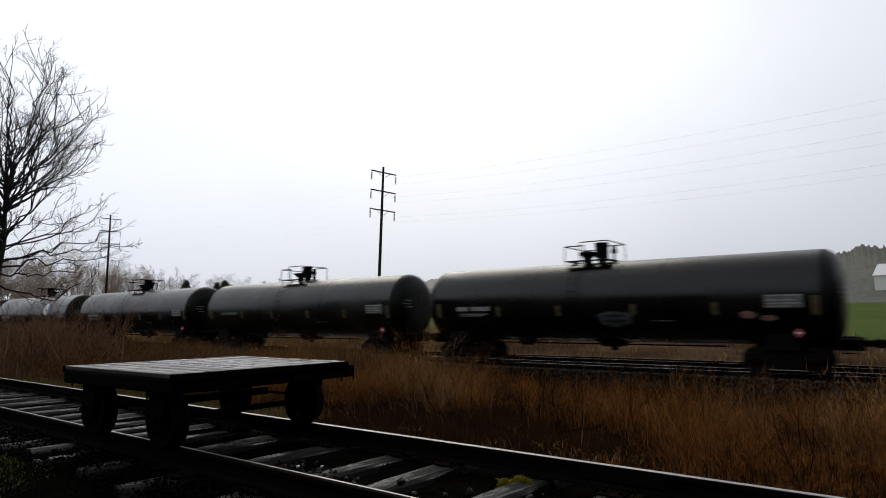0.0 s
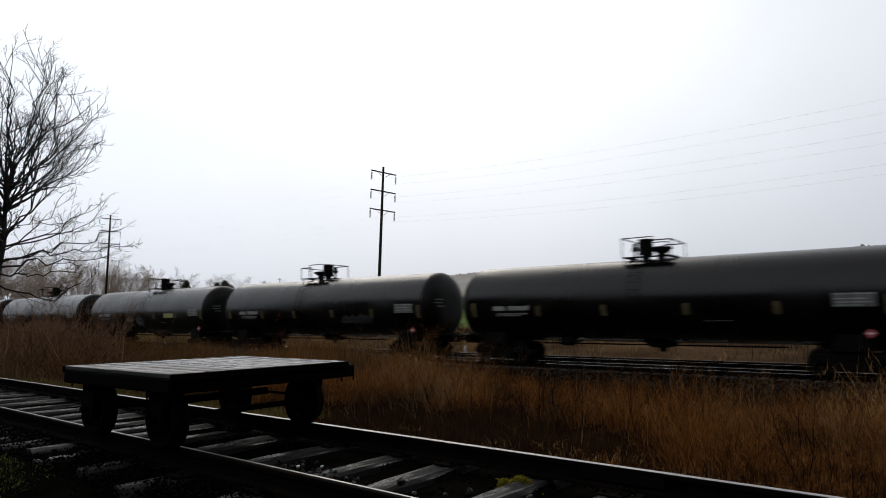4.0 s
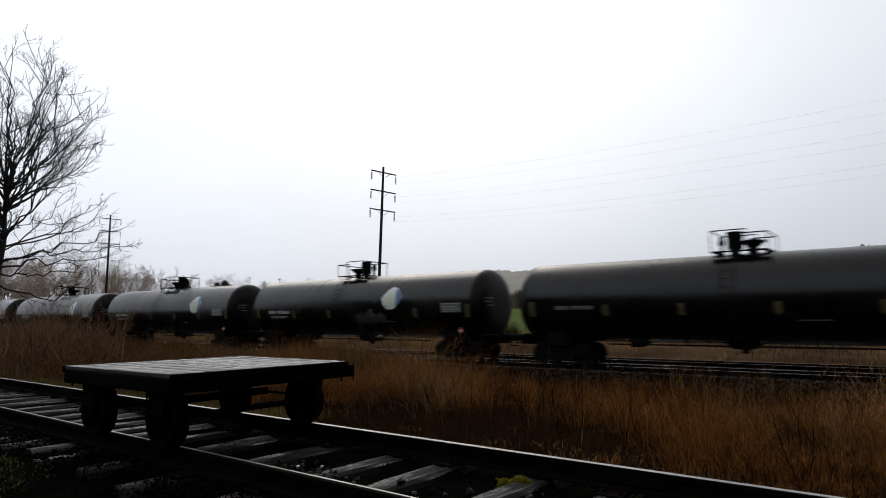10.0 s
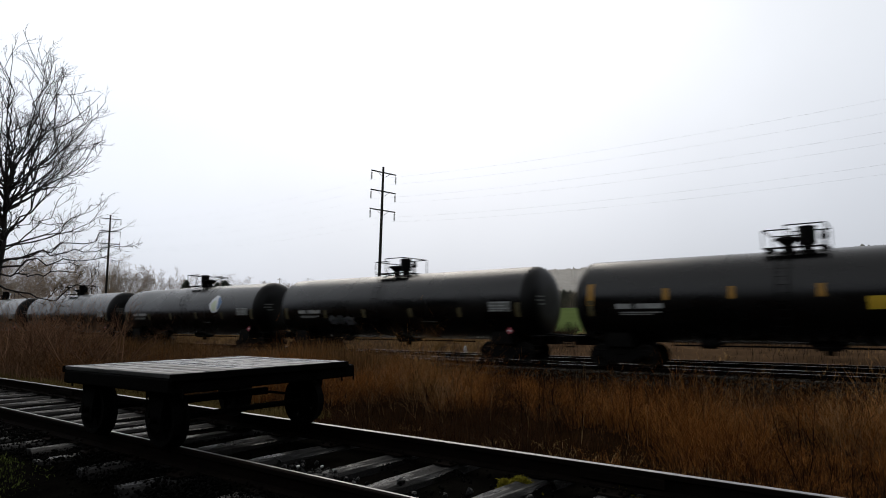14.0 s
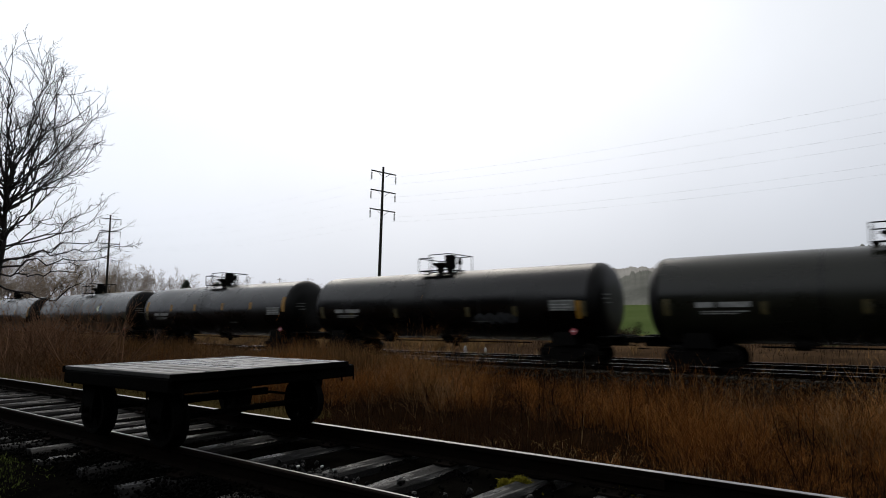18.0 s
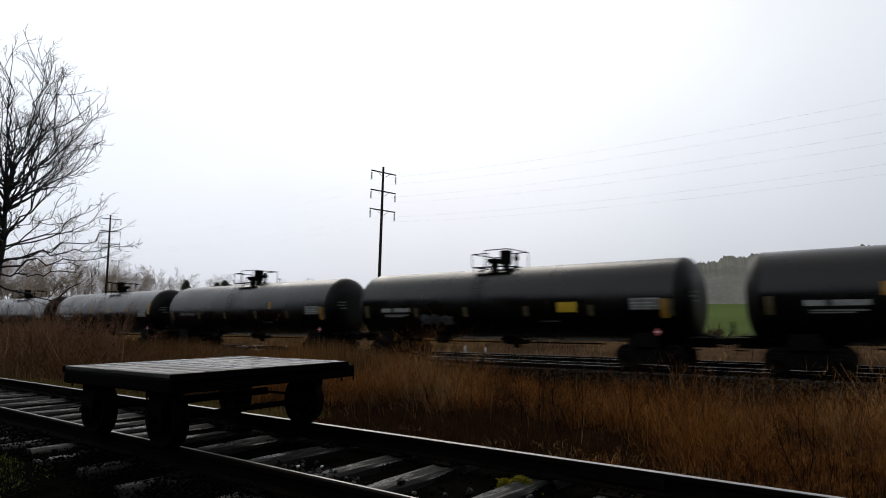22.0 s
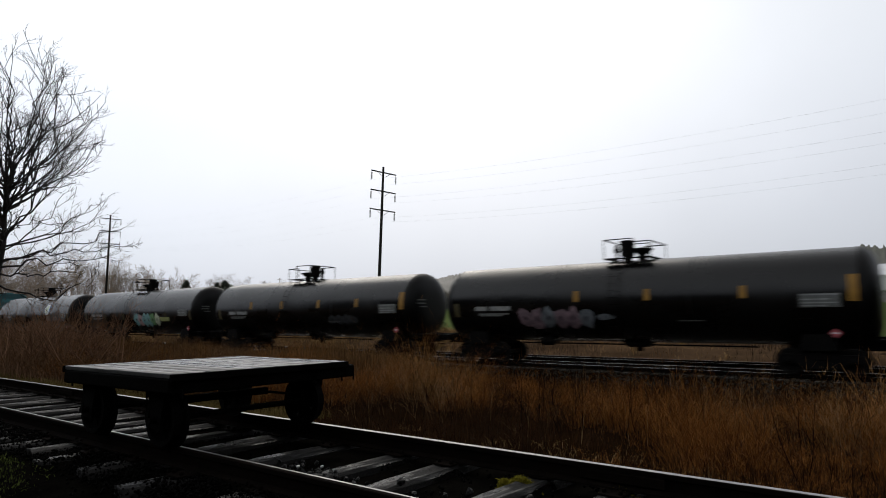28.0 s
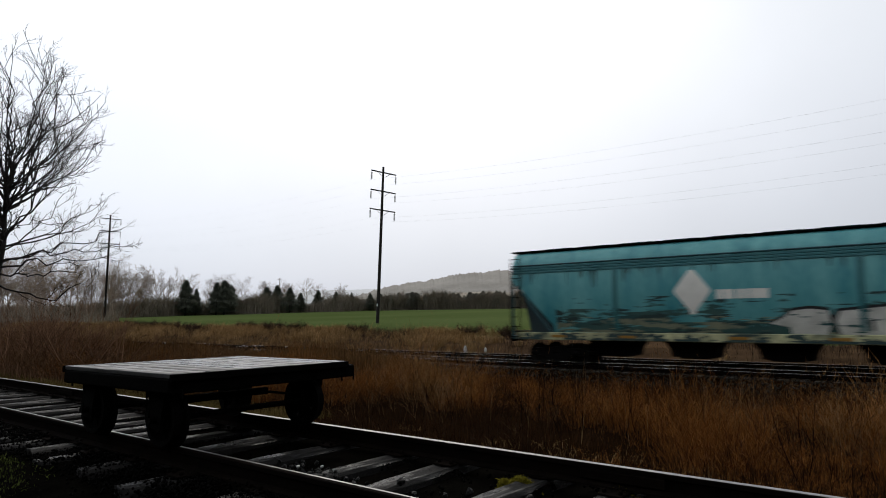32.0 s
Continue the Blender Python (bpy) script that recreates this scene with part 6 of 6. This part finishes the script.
    part("reflector", SH["reflector_tall_dull"], car, "", pose(-7.35, 0, 0))
    if not look_of.get("plain"):
        part("data_panel", SH["data_panel"], car, "", pose(6.6, 0, 0))
        for k in range(4):
            part("stencil_line", SH["stencil_%d" % k], car, "", pose(6.6, 0, 0))
    part("reporting_mark", SH["reporting_mark_dull" if look_of.get("faint") else "reporting_mark"], car, "white reporting mark bars")
    part("stencil_line", SH["rib_line"], car)
    if not look_of.get("no_placard"):
        pl = part("placard", SH["placard"], car, "red diamond hazard placard", pose(6.95, -1.30, 1.22, 0, 45, 0))
        part("placard_face", SH["placard_face"], pl, "", pose(0, -0.010, 0, 0, -45, 0))
    if look_of.get("first_strip"):
        part("reflector", SH["reflector_tall"], car, "", pose(-7.35, 0, 0))
    if look_of.get("square"):
        x, z = look_of["square"]
        x -= shift
        part("warning_panel", patch(x - 0.42, x + 0.42, z - 0.20, z + 0.20).mesh("warning_panel", M_SIGNYELLOW), car, "yellow painted panel")
    if look_of.get("note"):
        x, z = look_of["note"]
        part("sign_panel", patch(x - 0.6, x + 0.6, z - 0.14, z + 0.14).mesh("sign_panel", M_LIME), car, "pale yellow painted panel")
    if look_of.get("emblem"):
        x0, z0 = look_of["emblem"]
        x0 -= shift
        x = z = 0
        size = look_of.get("worn", 1.0)
        pts = [(x - 0.78, z + 0.02), (x - 0.42, z + 0.42), (x - 0.05, z + 0.62), (x + 0.35, z + 0.52), (x + 0.80, z + 0.10), (x + 0.55, z - 0.28), (x + 0.18, z - 0.58), (x - 0.30, z - 0.60), (x - 0.62, z - 0.35)]
        part("emblem", blob(placed(pts, x0, z0, size), 0.006).mesh("emblem", M_TAN if size < 1 else M_WHITE), car, "white, blue and pale yellow painted emblem")
        part("emblem_stripe", blob(placed([(x + 0.22, z + 0.5), (x + 0.42, z + 0.44), (x + 0.78, z + 0.10), (x + 0.55, z - 0.26), (x + 0.28, z - 0.45), (x + 0.34, z + 0.0)], x0, z0, size), 0.010).mesh("emblem_stripe", M_BLUE), car)
        part("emblem_stripe", blob(placed([(x - 0.52, z + 0.02), (x - 0.1, z + 0.30), (x + 0.12, z + 0.2), (x + 0.10, z - 0.45), (x - 0.28, z - 0.52), (x - 0.5, z - 0.3)], x0, z0, size), 0.010).mesh("emblem_stripe", M_IVORY), car)
    if look_of.get("spray"):
        for g, m in graffiti(look_of["spray"]):
            part("sprayed_letter", g.mesh("sprayed_letter", m), car)
    rough = random.Random(i)
    for n, (x, z, rx, rz, m) in enumerate(look_of.get("marks", ())):
        ring = [(2 * math.pi * k / 16, 1 + rough.uniform(-0.16, 0.10)) for k in range(16)]
        part("paint_mark", blob([(x + rx * f * math.cos(a), z + rz * f * math.sin(a)) for a, f in ring], 0.005 + 0.002 * n).mesh("paint_mark", m), car)
    if look_of.get("low_end"):
        part("reflector", SH["reflector_low"], car, "", pose(7.3, 0, 0))
    if look_of.get("one_strip"):
        part("reflector", SH["reflector"], car, "", pose(look_of["one_strip"], 0, 0))
    return car


def hopper_car():
    car = empty("hopper_car", pose(0, MAIN_Y, 0), "faded teal covered hopper car with sprayed lettering, last of the train", "hopper car")
    w, zt, zb = 1.55, 3.92, 0.98
    hl = 8.35
    def tuck(z):
        """How far the rounded side stands in at that height."""
        return 0.23 * ((z - 2.85) / 1.65) ** 2

    def on_side(outline, lift):
        """A painted shape on the near side, cut into strips that follow its curve."""
        g = Geo()
        z0, z1 = min(p[1] for p in outline), max(p[1] for p in outline)
        n = max(1, math.ceil((z1 - z0) / 0.10))
        for k in range(n):
            poly = list(outline)
            for sign, edge in ((1, z0 + (z1 - z0) * k / n), (-1, z0 + (z1 - z0) * (k + 1) / n)):
                kept = []
                for (xa, za), (xb, zb) in zip(poly, poly[1:] + poly[:1]):
                    ina, inb = sign * (za - edge) >= 0, sign * (zb - edge) >= 0
                    if ina:
                        kept.append((xa, za))
                    if ina != inb:
                        f = (edge - za) / (zb - za)
                        kept.append((xa + (xb - xa) * f, edge))
                poly = kept
                if len(poly) < 3:
                    break
            if len(poly) >= 3:
                g.add([(x, -w + 0.02 - lift + tuck(z), z) for x, z in poly], [tuple(range(len(poly)))])
        return g

    # body: rounded side sheets, slope sheets at the ends
    shape = Geo()
    levels = [zb + 0.1 + (zt - zb - 0.1) * k / 22 for k in range(23)]
    for z in levels:
        xe = float(np.interp(z, (1.45, 3.05, 3.25), (hl - 1.85, hl - 0.35, hl)))
        ye = w - 0.02 - tuck(z)
        shape.v += [(-xe, -ye, z), (xe, -ye, z), (xe, ye, z), (-xe, ye, z)]
    for k in range(len(levels) - 1):
        for q in range(4):
            a, b = k * 4 + q, k * 4 + (q + 1) % 4
            shape.f.append((a, b, b + 4, a + 4))
    shape.f += [(0, 1, 2, 3), tuple(len(shape.v) - 1 - q for q in range(4))]
    part("body", shape.mesh("body", M_TEAL, 40), car, "faded teal rounded side sheets")
    # ribs below the eaves
    rib = Geo().box((0, 0, 0), (2 * hl, 0.036, 0.088), 0.016).mesh("rib", M_TEALM)
    for s in (-1, 1):
        for z in (3.615, 3.715, 3.815):
            part("rib", rib, car, "", pose(0, s * (w - 0.005 - tuck(z)), z))
    # roof with sloping shoulders
    sec = [(-w + 0.12, zt - 0.02), (-w + 0.12, zt + 0.01), (-w + 0.18, zt + 0.16), (-w + 0.38, zt + 0.46), (-w + 0.62, zt + 0.58), (0, zt + 0.66), (w - 0.62, zt + 0.58), (w - 0.38, zt + 0.46), (w - 0.18, zt + 0.16), (w - 0.12, zt + 0.01), (w - 0.12, zt - 0.02)]
    g = Geo()
    for x in (-hl, hl):
        g.v += [(x, y, z) for y, z in sec]
    k = len(sec)
    g.f = [tuple(range(k)), tuple(range(2 * k - 1, k - 1, -1))] + [(i, (i + 1) % k, k + (i + 1) % k, k + i) for i in range(k)]
    part("roof", g.mesh("roof", M_TEAL), car)
    # end sheets above the slopes, in darker teal than the sides, with a paler patch
    rim = [(-w + 0.10, 3.30), (-w + 0.14, zt)] + [(y * 0.97, z - 0.02) for y, z in sec[2:-2]] + [(w - 0.14, zt), (w - 0.10, 3.30)]
    k = len(rim)
    for s in (-1, 1):
        g = Geo()
        for x in (hl - 0.01, hl + 0.012):
            g.v += [(s * x, y, z) for y, z in rim]
        g.f = [tuple(range(k)), tuple(range(2 * k - 1, k - 1, -1))] + [(i, (i + 1) % k, k + (i + 1) % k, k + i) for i in range(k)]
        part("end_sheet", g.mesh("end_sheet", M_TEALD), car, "dark teal end sheet")
        part("worn_patch", Geo().box((s * (hl + 0.014), -0.35, 3.86), (0.012, 1.1, 0.36), 0.004).mesh("worn_patch", M_TEALM), car)
    board = Geo().box((0, 0, 0), (2 * hl + 0.5, 0.5, 0.05), 0.01).mesh("running_board", M_STEEL)
    for y in (-0.85, 0.85):
        part("running_board", board, car, "", pose(0, y, zt + 0.625))
    hatch = Geo().box((0, 0, 0), (1.3, 0.6, 0.14), 0.03).mesh("roof_hatch", M_TEALD)
    for i in range(9):
        part("roof_hatch", hatch, car, "", pose(-6.8 + 1.7 * i, 0, zt + 0.70))
    eave = Geo().box((0, 0, 0), (2 * hl + 0.1, 0.06, 0.05), 0.015).mesh("eave_rail", M_TEALD)
    for s in (-1, 1):
        part("eave_rail", eave, car, "", pose(0, s * (w - 0.09), zt + 0.0))
    # side sill with cream weathering
    for s in (-1, 1):
        part("side_sill", Geo().box((0, s * (w - 0.02), 1.03), (2 * hl - 0.5, 0.10, 0.30), 0.02).mesh("side_sill", M_CREAM), car, "weathered pale side sill")
    part("center_sill", Geo().box((0, 0, 0.96), (2 * hl + 0.4, 0.6, 0.22), 0.03).mesh("center_sill", M_STEEL), car)
    # yellow reflector strips on the sill
    strip = Geo().box((0, 0, 0), (0.62, 0.012, 0.10), 0.002).mesh("reflector", M_YELLOW)
    for x in (-6.2, -3.4, 0.4, 3.3, 7.0):
        part("reflector", strip, car, "", pose(x, -w - 0.034, 1.03))
    # road dirt splashed over the lower side, in ragged patches
    def dirt(name, m, seed, lift, low, high, cut, fade):
        g = Geo()
        x = -6.35
        while x < 6.4:
            z = low
            while z < high:
                f = noise.fractal(Vector((x * 0.55, seed, z * 4.2)), 0.6, 2.1, 5) + 0.40 * noise.noise(Vector((x * 5, seed + 3, z * 14))) + 0.30 * noise.noise(Vector((x * 1.3, seed + 7, z * 0.7)))
                if f > cut + fade * (z - low):
                    lo, hi = -w + lift + tuck(z), -w + lift + tuck(z + 0.035)
                    g.add([(x, lo, z), (x + 0.045, lo, z), (x + 0.045, hi, z + 0.035), (x, hi, z + 0.035)], [(0, 1, 2, 3)])
                z += 0.035
            x += 0.045
        tagged(part(name, g.mesh(name, m), car, "ragged road dirt on the lower side"), kind="stuff")

    dirt("road_dirt", M_GRIME, 1.7, 0.0155, 1.18, 2.30, -0.66, 1.15)
    dirt("soot", M_SOOT, 5.2, 0.0135, 1.18, 2.5, 0.22, 0.30)
    dirt("pale_dirt", M_PALEDIRT, 9.4, 0.0125, 1.18, 1.75, -0.05, 0.8)
    # black dirt caked on the sill in patches
    cake = Geo()
    for i in range(int((2 * hl - 0.6) / 0.05)):
        x = -hl + 0.3 + 0.05 * i
        for k in range(7):
            z = 0.90 + 0.038 * k
            f = noise.fractal(Vector((x * 0.7, 21.0, z * 2.0)), 0.6, 2.1, 4) + 0.35 * noise.noise(Vector((x * 6, 23.0, z * 9)))
            if f > 0.12 - 0.25 * (z < 0.97):
                cake.add([(x, -w - 0.033, z), (x + 0.05, -w - 0.033, z), (x + 0.05, -w - 0.033, z + 0.038), (x, -w - 0.033, z + 0.038)], [(0, 1, 2, 3)])
    tagged(part("caked_dirt", cake.mesh("caked_dirt", M_SOOT), car, "black dirt caked on the pale sill"), kind="stuff")
    # rust and soot runs down from the eaves and ribs
    runs = Geo()
    rr = random.Random(31)
    for i in range(46):
        x, top, ln, wd = rr.uniform(-8.1, 8.1), rr.choice((3.56, 3.56, 3.90)), rr.uniform(0.12, 0.7), rr.uniform(0.02, 0.07)
        g = on_side([(x - wd, top), (x + wd, top), (x + wd * 0.2, top - ln), (x - wd * 0.2, top - ln)], 0.006)
        runs.add(g.v, g.f)
    tagged(part("rust_stain", runs.mesh("rust_stain", M_GRIME), car, "dark runs below the ribs"), kind="stuff")
    # vertical posts
    for x in (-3.85, 3.9):
        post = Geo()
        for k in range(12):
            z = 1.28 + 2.34 * k / 11
            post.v += [(x - 0.075, -w + tuck(z) + 0.03, z), (x - 0.075, -w + tuck(z) - 0.035, z), (x + 0.075, -w + tuck(z) - 0.035, z), (x + 0.075, -w + tuck(z) + 0.03, z)]
        post.f = [(4 * k + q, 4 * k + (q + 1) % 4, 4 * k + 4 + (q + 1) % 4, 4 * k + 4 + q) for k in range(11) for q in range(4)]
        part("side_post", post.mesh("side_post", M_TEALM), car)
    # painted marks
    dm = [(-0.62, 0), (-0.58, 0.09), (-0.08, 0.74), (0.08, 0.74), (0.58, 0.09), (0.62, 0), (0.58, -0.09), (0.08, -0.74), (-0.08, -0.74), (-0.58, -0.09)]
    part("emblem", on_side([(-1.05 + x, 2.66 + z) for x, z in dm], 0.010).mesh("emblem", M_MILK), car, "white diamond emblem")
    part("emblem_foot", on_side([(-1.16, 1.84), (-0.94, 1.84), (-0.94, 1.95), (-1.16, 1.95)], 0.010).mesh("emblem_foot", M_MILK), car)
    bars = Geo()
    for x0, x1 in ((-0.25, -0.05), (-0.02, 0.31), (0.39, 0.57), (0.61, 0.79), (0.82, 1.37)):
        g = on_side([(x0, 2.36), (x1, 2.36), (x1, 2.68), (x0, 2.68)], 0.010)
        bars.add(g.v, g.f)
    part("reporting_mark", bars.mesh("reporting_mark", M_MILK), car, "white reporting mark bars")
    # sprayed lettering, as plain rounded shapes
    def spray(pts, m, lift):
        part("sprayed_letter", on_side(pts, 0.009 + lift).mesh("sprayed_letter", m), car)
    letters = (
        [(1.35, 1.52), (1.75, 1.72), (2.0, 1.93), (2.5, 1.99), (2.98, 1.93), (3.06, 1.5), (2.9, 1.12), (2.4, 1.02), (1.95, 1.12), (1.9, 1.4)],
        [(3.28, 1.2), (3.18, 1.6), (3.3, 1.90), (4.1, 1.98), (4.62, 2.04), (5.2, 2.08), (5.7, 2.13), (6.25, 2.2), (6.42, 1.75), (6.34, 1.14), (5.6, 1.05), (4.6, 1.08), (3.9, 1.02)])
    for i, pts in enumerate(letters):
        cx, cz = sum(p[0] for p in pts) / len(pts), sum(p[1] for p in pts) / len(pts)
        spray([(cx + (x - cx) * 1.07, cz + 0.05 + (z - cz) * 1.10) for x, z in pts], M_SPRAYD, 0.002)
        spray(pts, M_OFFWHITE, 0.004)
    spray([(4.80, 1.24), (4.78, 1.78), (5.50, 1.84), (5.48, 1.26)], M_SPRAYD, 0.0058)
    spray([(4.06, 1.30), (4.02, 1.62), (4.14, 1.64), (4.16, 1.28)], M_SPRAYD, 0.0057)
    r = random.Random(12)
    for i in range(22):
        cx, cz = r.uniform(1.9, 6.2), r.uniform(1.1, 1.95)
        rx, rz = r.uniform(0.08, 0.3), r.uniform(0.015, 0.05)
        spray([(cx + rx * math.cos(2 * math.pi * k / 8) * r.uniform(0.6, 1.2), cz + rz * math.sin(2 * math.pi * k / 8) * r.uniform(0.6, 1.2)) for k in range(8)], M_GRIME, 0.006 + 0.0001 * i)
    # discharge gates between the bays
    for x in (-4.35, -1.35, 1.65, 4.65):
        bay = Geo()
        bay.prism([(x - 1.46, 0.96), (x + 1.46, 0.96), (x + 1.20, 0.90), (x + 1.0, 0.79), (x + 0.86, 0.60), (x + 0.78, 0.30), (x - 0.78, 0.30), (x - 0.86, 0.60), (x - 1.0, 0.79), (x - 1.20, 0.90)], -0.5, 0.5)
        bay.box((x, 0, 0.3), (1.1, 1.0, 0.12), 0.02)
        part("discharge_bay", bay.mesh("discharge_bay", M_STEEL), car)
    # ends: cage posts, ladders, platform
    for s in (-1, 1):
        turn = 0 if s > 0 else 180
        endm = Geo()
        for y in (-1.5, 1.5):
            endm.tube([(hl - 0.05, y, 0.9), (hl - 0.05, y, 3.3)], 0.05, 6)
            endm.tube([(hl - 1.8, y, 1.2), (hl - 0.1, y, 3.2)], 0.045, 6)
        endm.box((hl - 0.85, 0, 0.98), (1.8, 3.0, 0.08), 0.015)
        web = Geo().prism([(hl - 1.84, zb), (hl - 1.84, 1.45), (hl - 0.34, 3.04), (hl - 0.50, 2.2), (hl - 0.78, zb)], -1.2, 1.2)
        part("end_web", web.mesh("end_web", M_TEALW), car, "shear plates below the end slope, darkened as shade", pose(0, 0, 0, 0, 0, turn))
        part("end_cage", endm.mesh("end_cage", M_TEALD), car, "", pose(0, 0, 0, 0, 0, turn))
        lad = Geo()
        for x in (hl - 0.42, hl + 0.02):
            lad.tube([(x, -1.58, 0.5), (x, -1.58, 4.25)], 0.022, 6)
        for q in range(10):
            lad.tube([(hl - 0.42, -1.58, 0.6 + q * 0.4), (hl + 0.02, -1.58, 0.6 + q * 0.4)], 0.015, 5)
        part("ladder", lad.mesh("ladder", M_STEEL), car, "", pose(0, 0, 0) if s > 0 else pose(-2 * hl + 0.4, 0, 0))
        part("coupler", SH["coupler"], car, "", pose(s * (hl + 0.42), 0, 0.88, 0, 0, turn))
        truck(car, s * 6.6, WHEELSETS)
        part("brake_platform", Geo().box((s * (hl + 0.1), 0, 1.2), (0.4, 1.6, 0.05), 0.01).mesh("brake_platform", M_STEEL), car)
    return car


TRAIN = [tank_car(i) for i in range(TANKS)]
TAIL = hopper_car()


def way_of_train(t):
    """Metres that the train has run since the start; it gathers speed slowly."""
    return CAR * (1.0225 * t + 0.00052 * t * t)


def motions():
    start = -9.637 - way_of_train(28.0)          # where tank car 30 stands at the start
    times = [i * 0.5 for i in range(65)]
    for i, car in enumerate(TRAIN):
        x0 = start + (30 - i) * CAR + (SLACK[max(i - 1, 0)] + SLACK[i]) / 2
        walk(car, [(t, pose(x0 + way_of_train(t), MAIN_Y, 0)) for t in times])
    x0 = start - 4 * CAR + 0.62
    walk(TAIL, [(t, pose(x0 + way_of_train(t), MAIN_Y, 0)) for t in times])
    # wheelsets roll; alike ones share their keys
    ticks = [i / 30 for i in range(32 * 30 + 1)]
    for dx, sets in WHEELSETS.items():
        rows = [(t, Matrix.Translation((dx, 0, 0.42)) @ Matrix.Rotation(way_of_train(t) / 0.42, 4, "Y")) for t in ticks]
        walk(sets[0], rows)
        keys = sets[0].animation_data
        for other in sets[1:]:
            other.rotation_mode = "QUATERNION"
            other.animation_data_create()
            other.animation_data.action = keys.action
            other.animation_data.action_slot = keys.action_slot


motions()
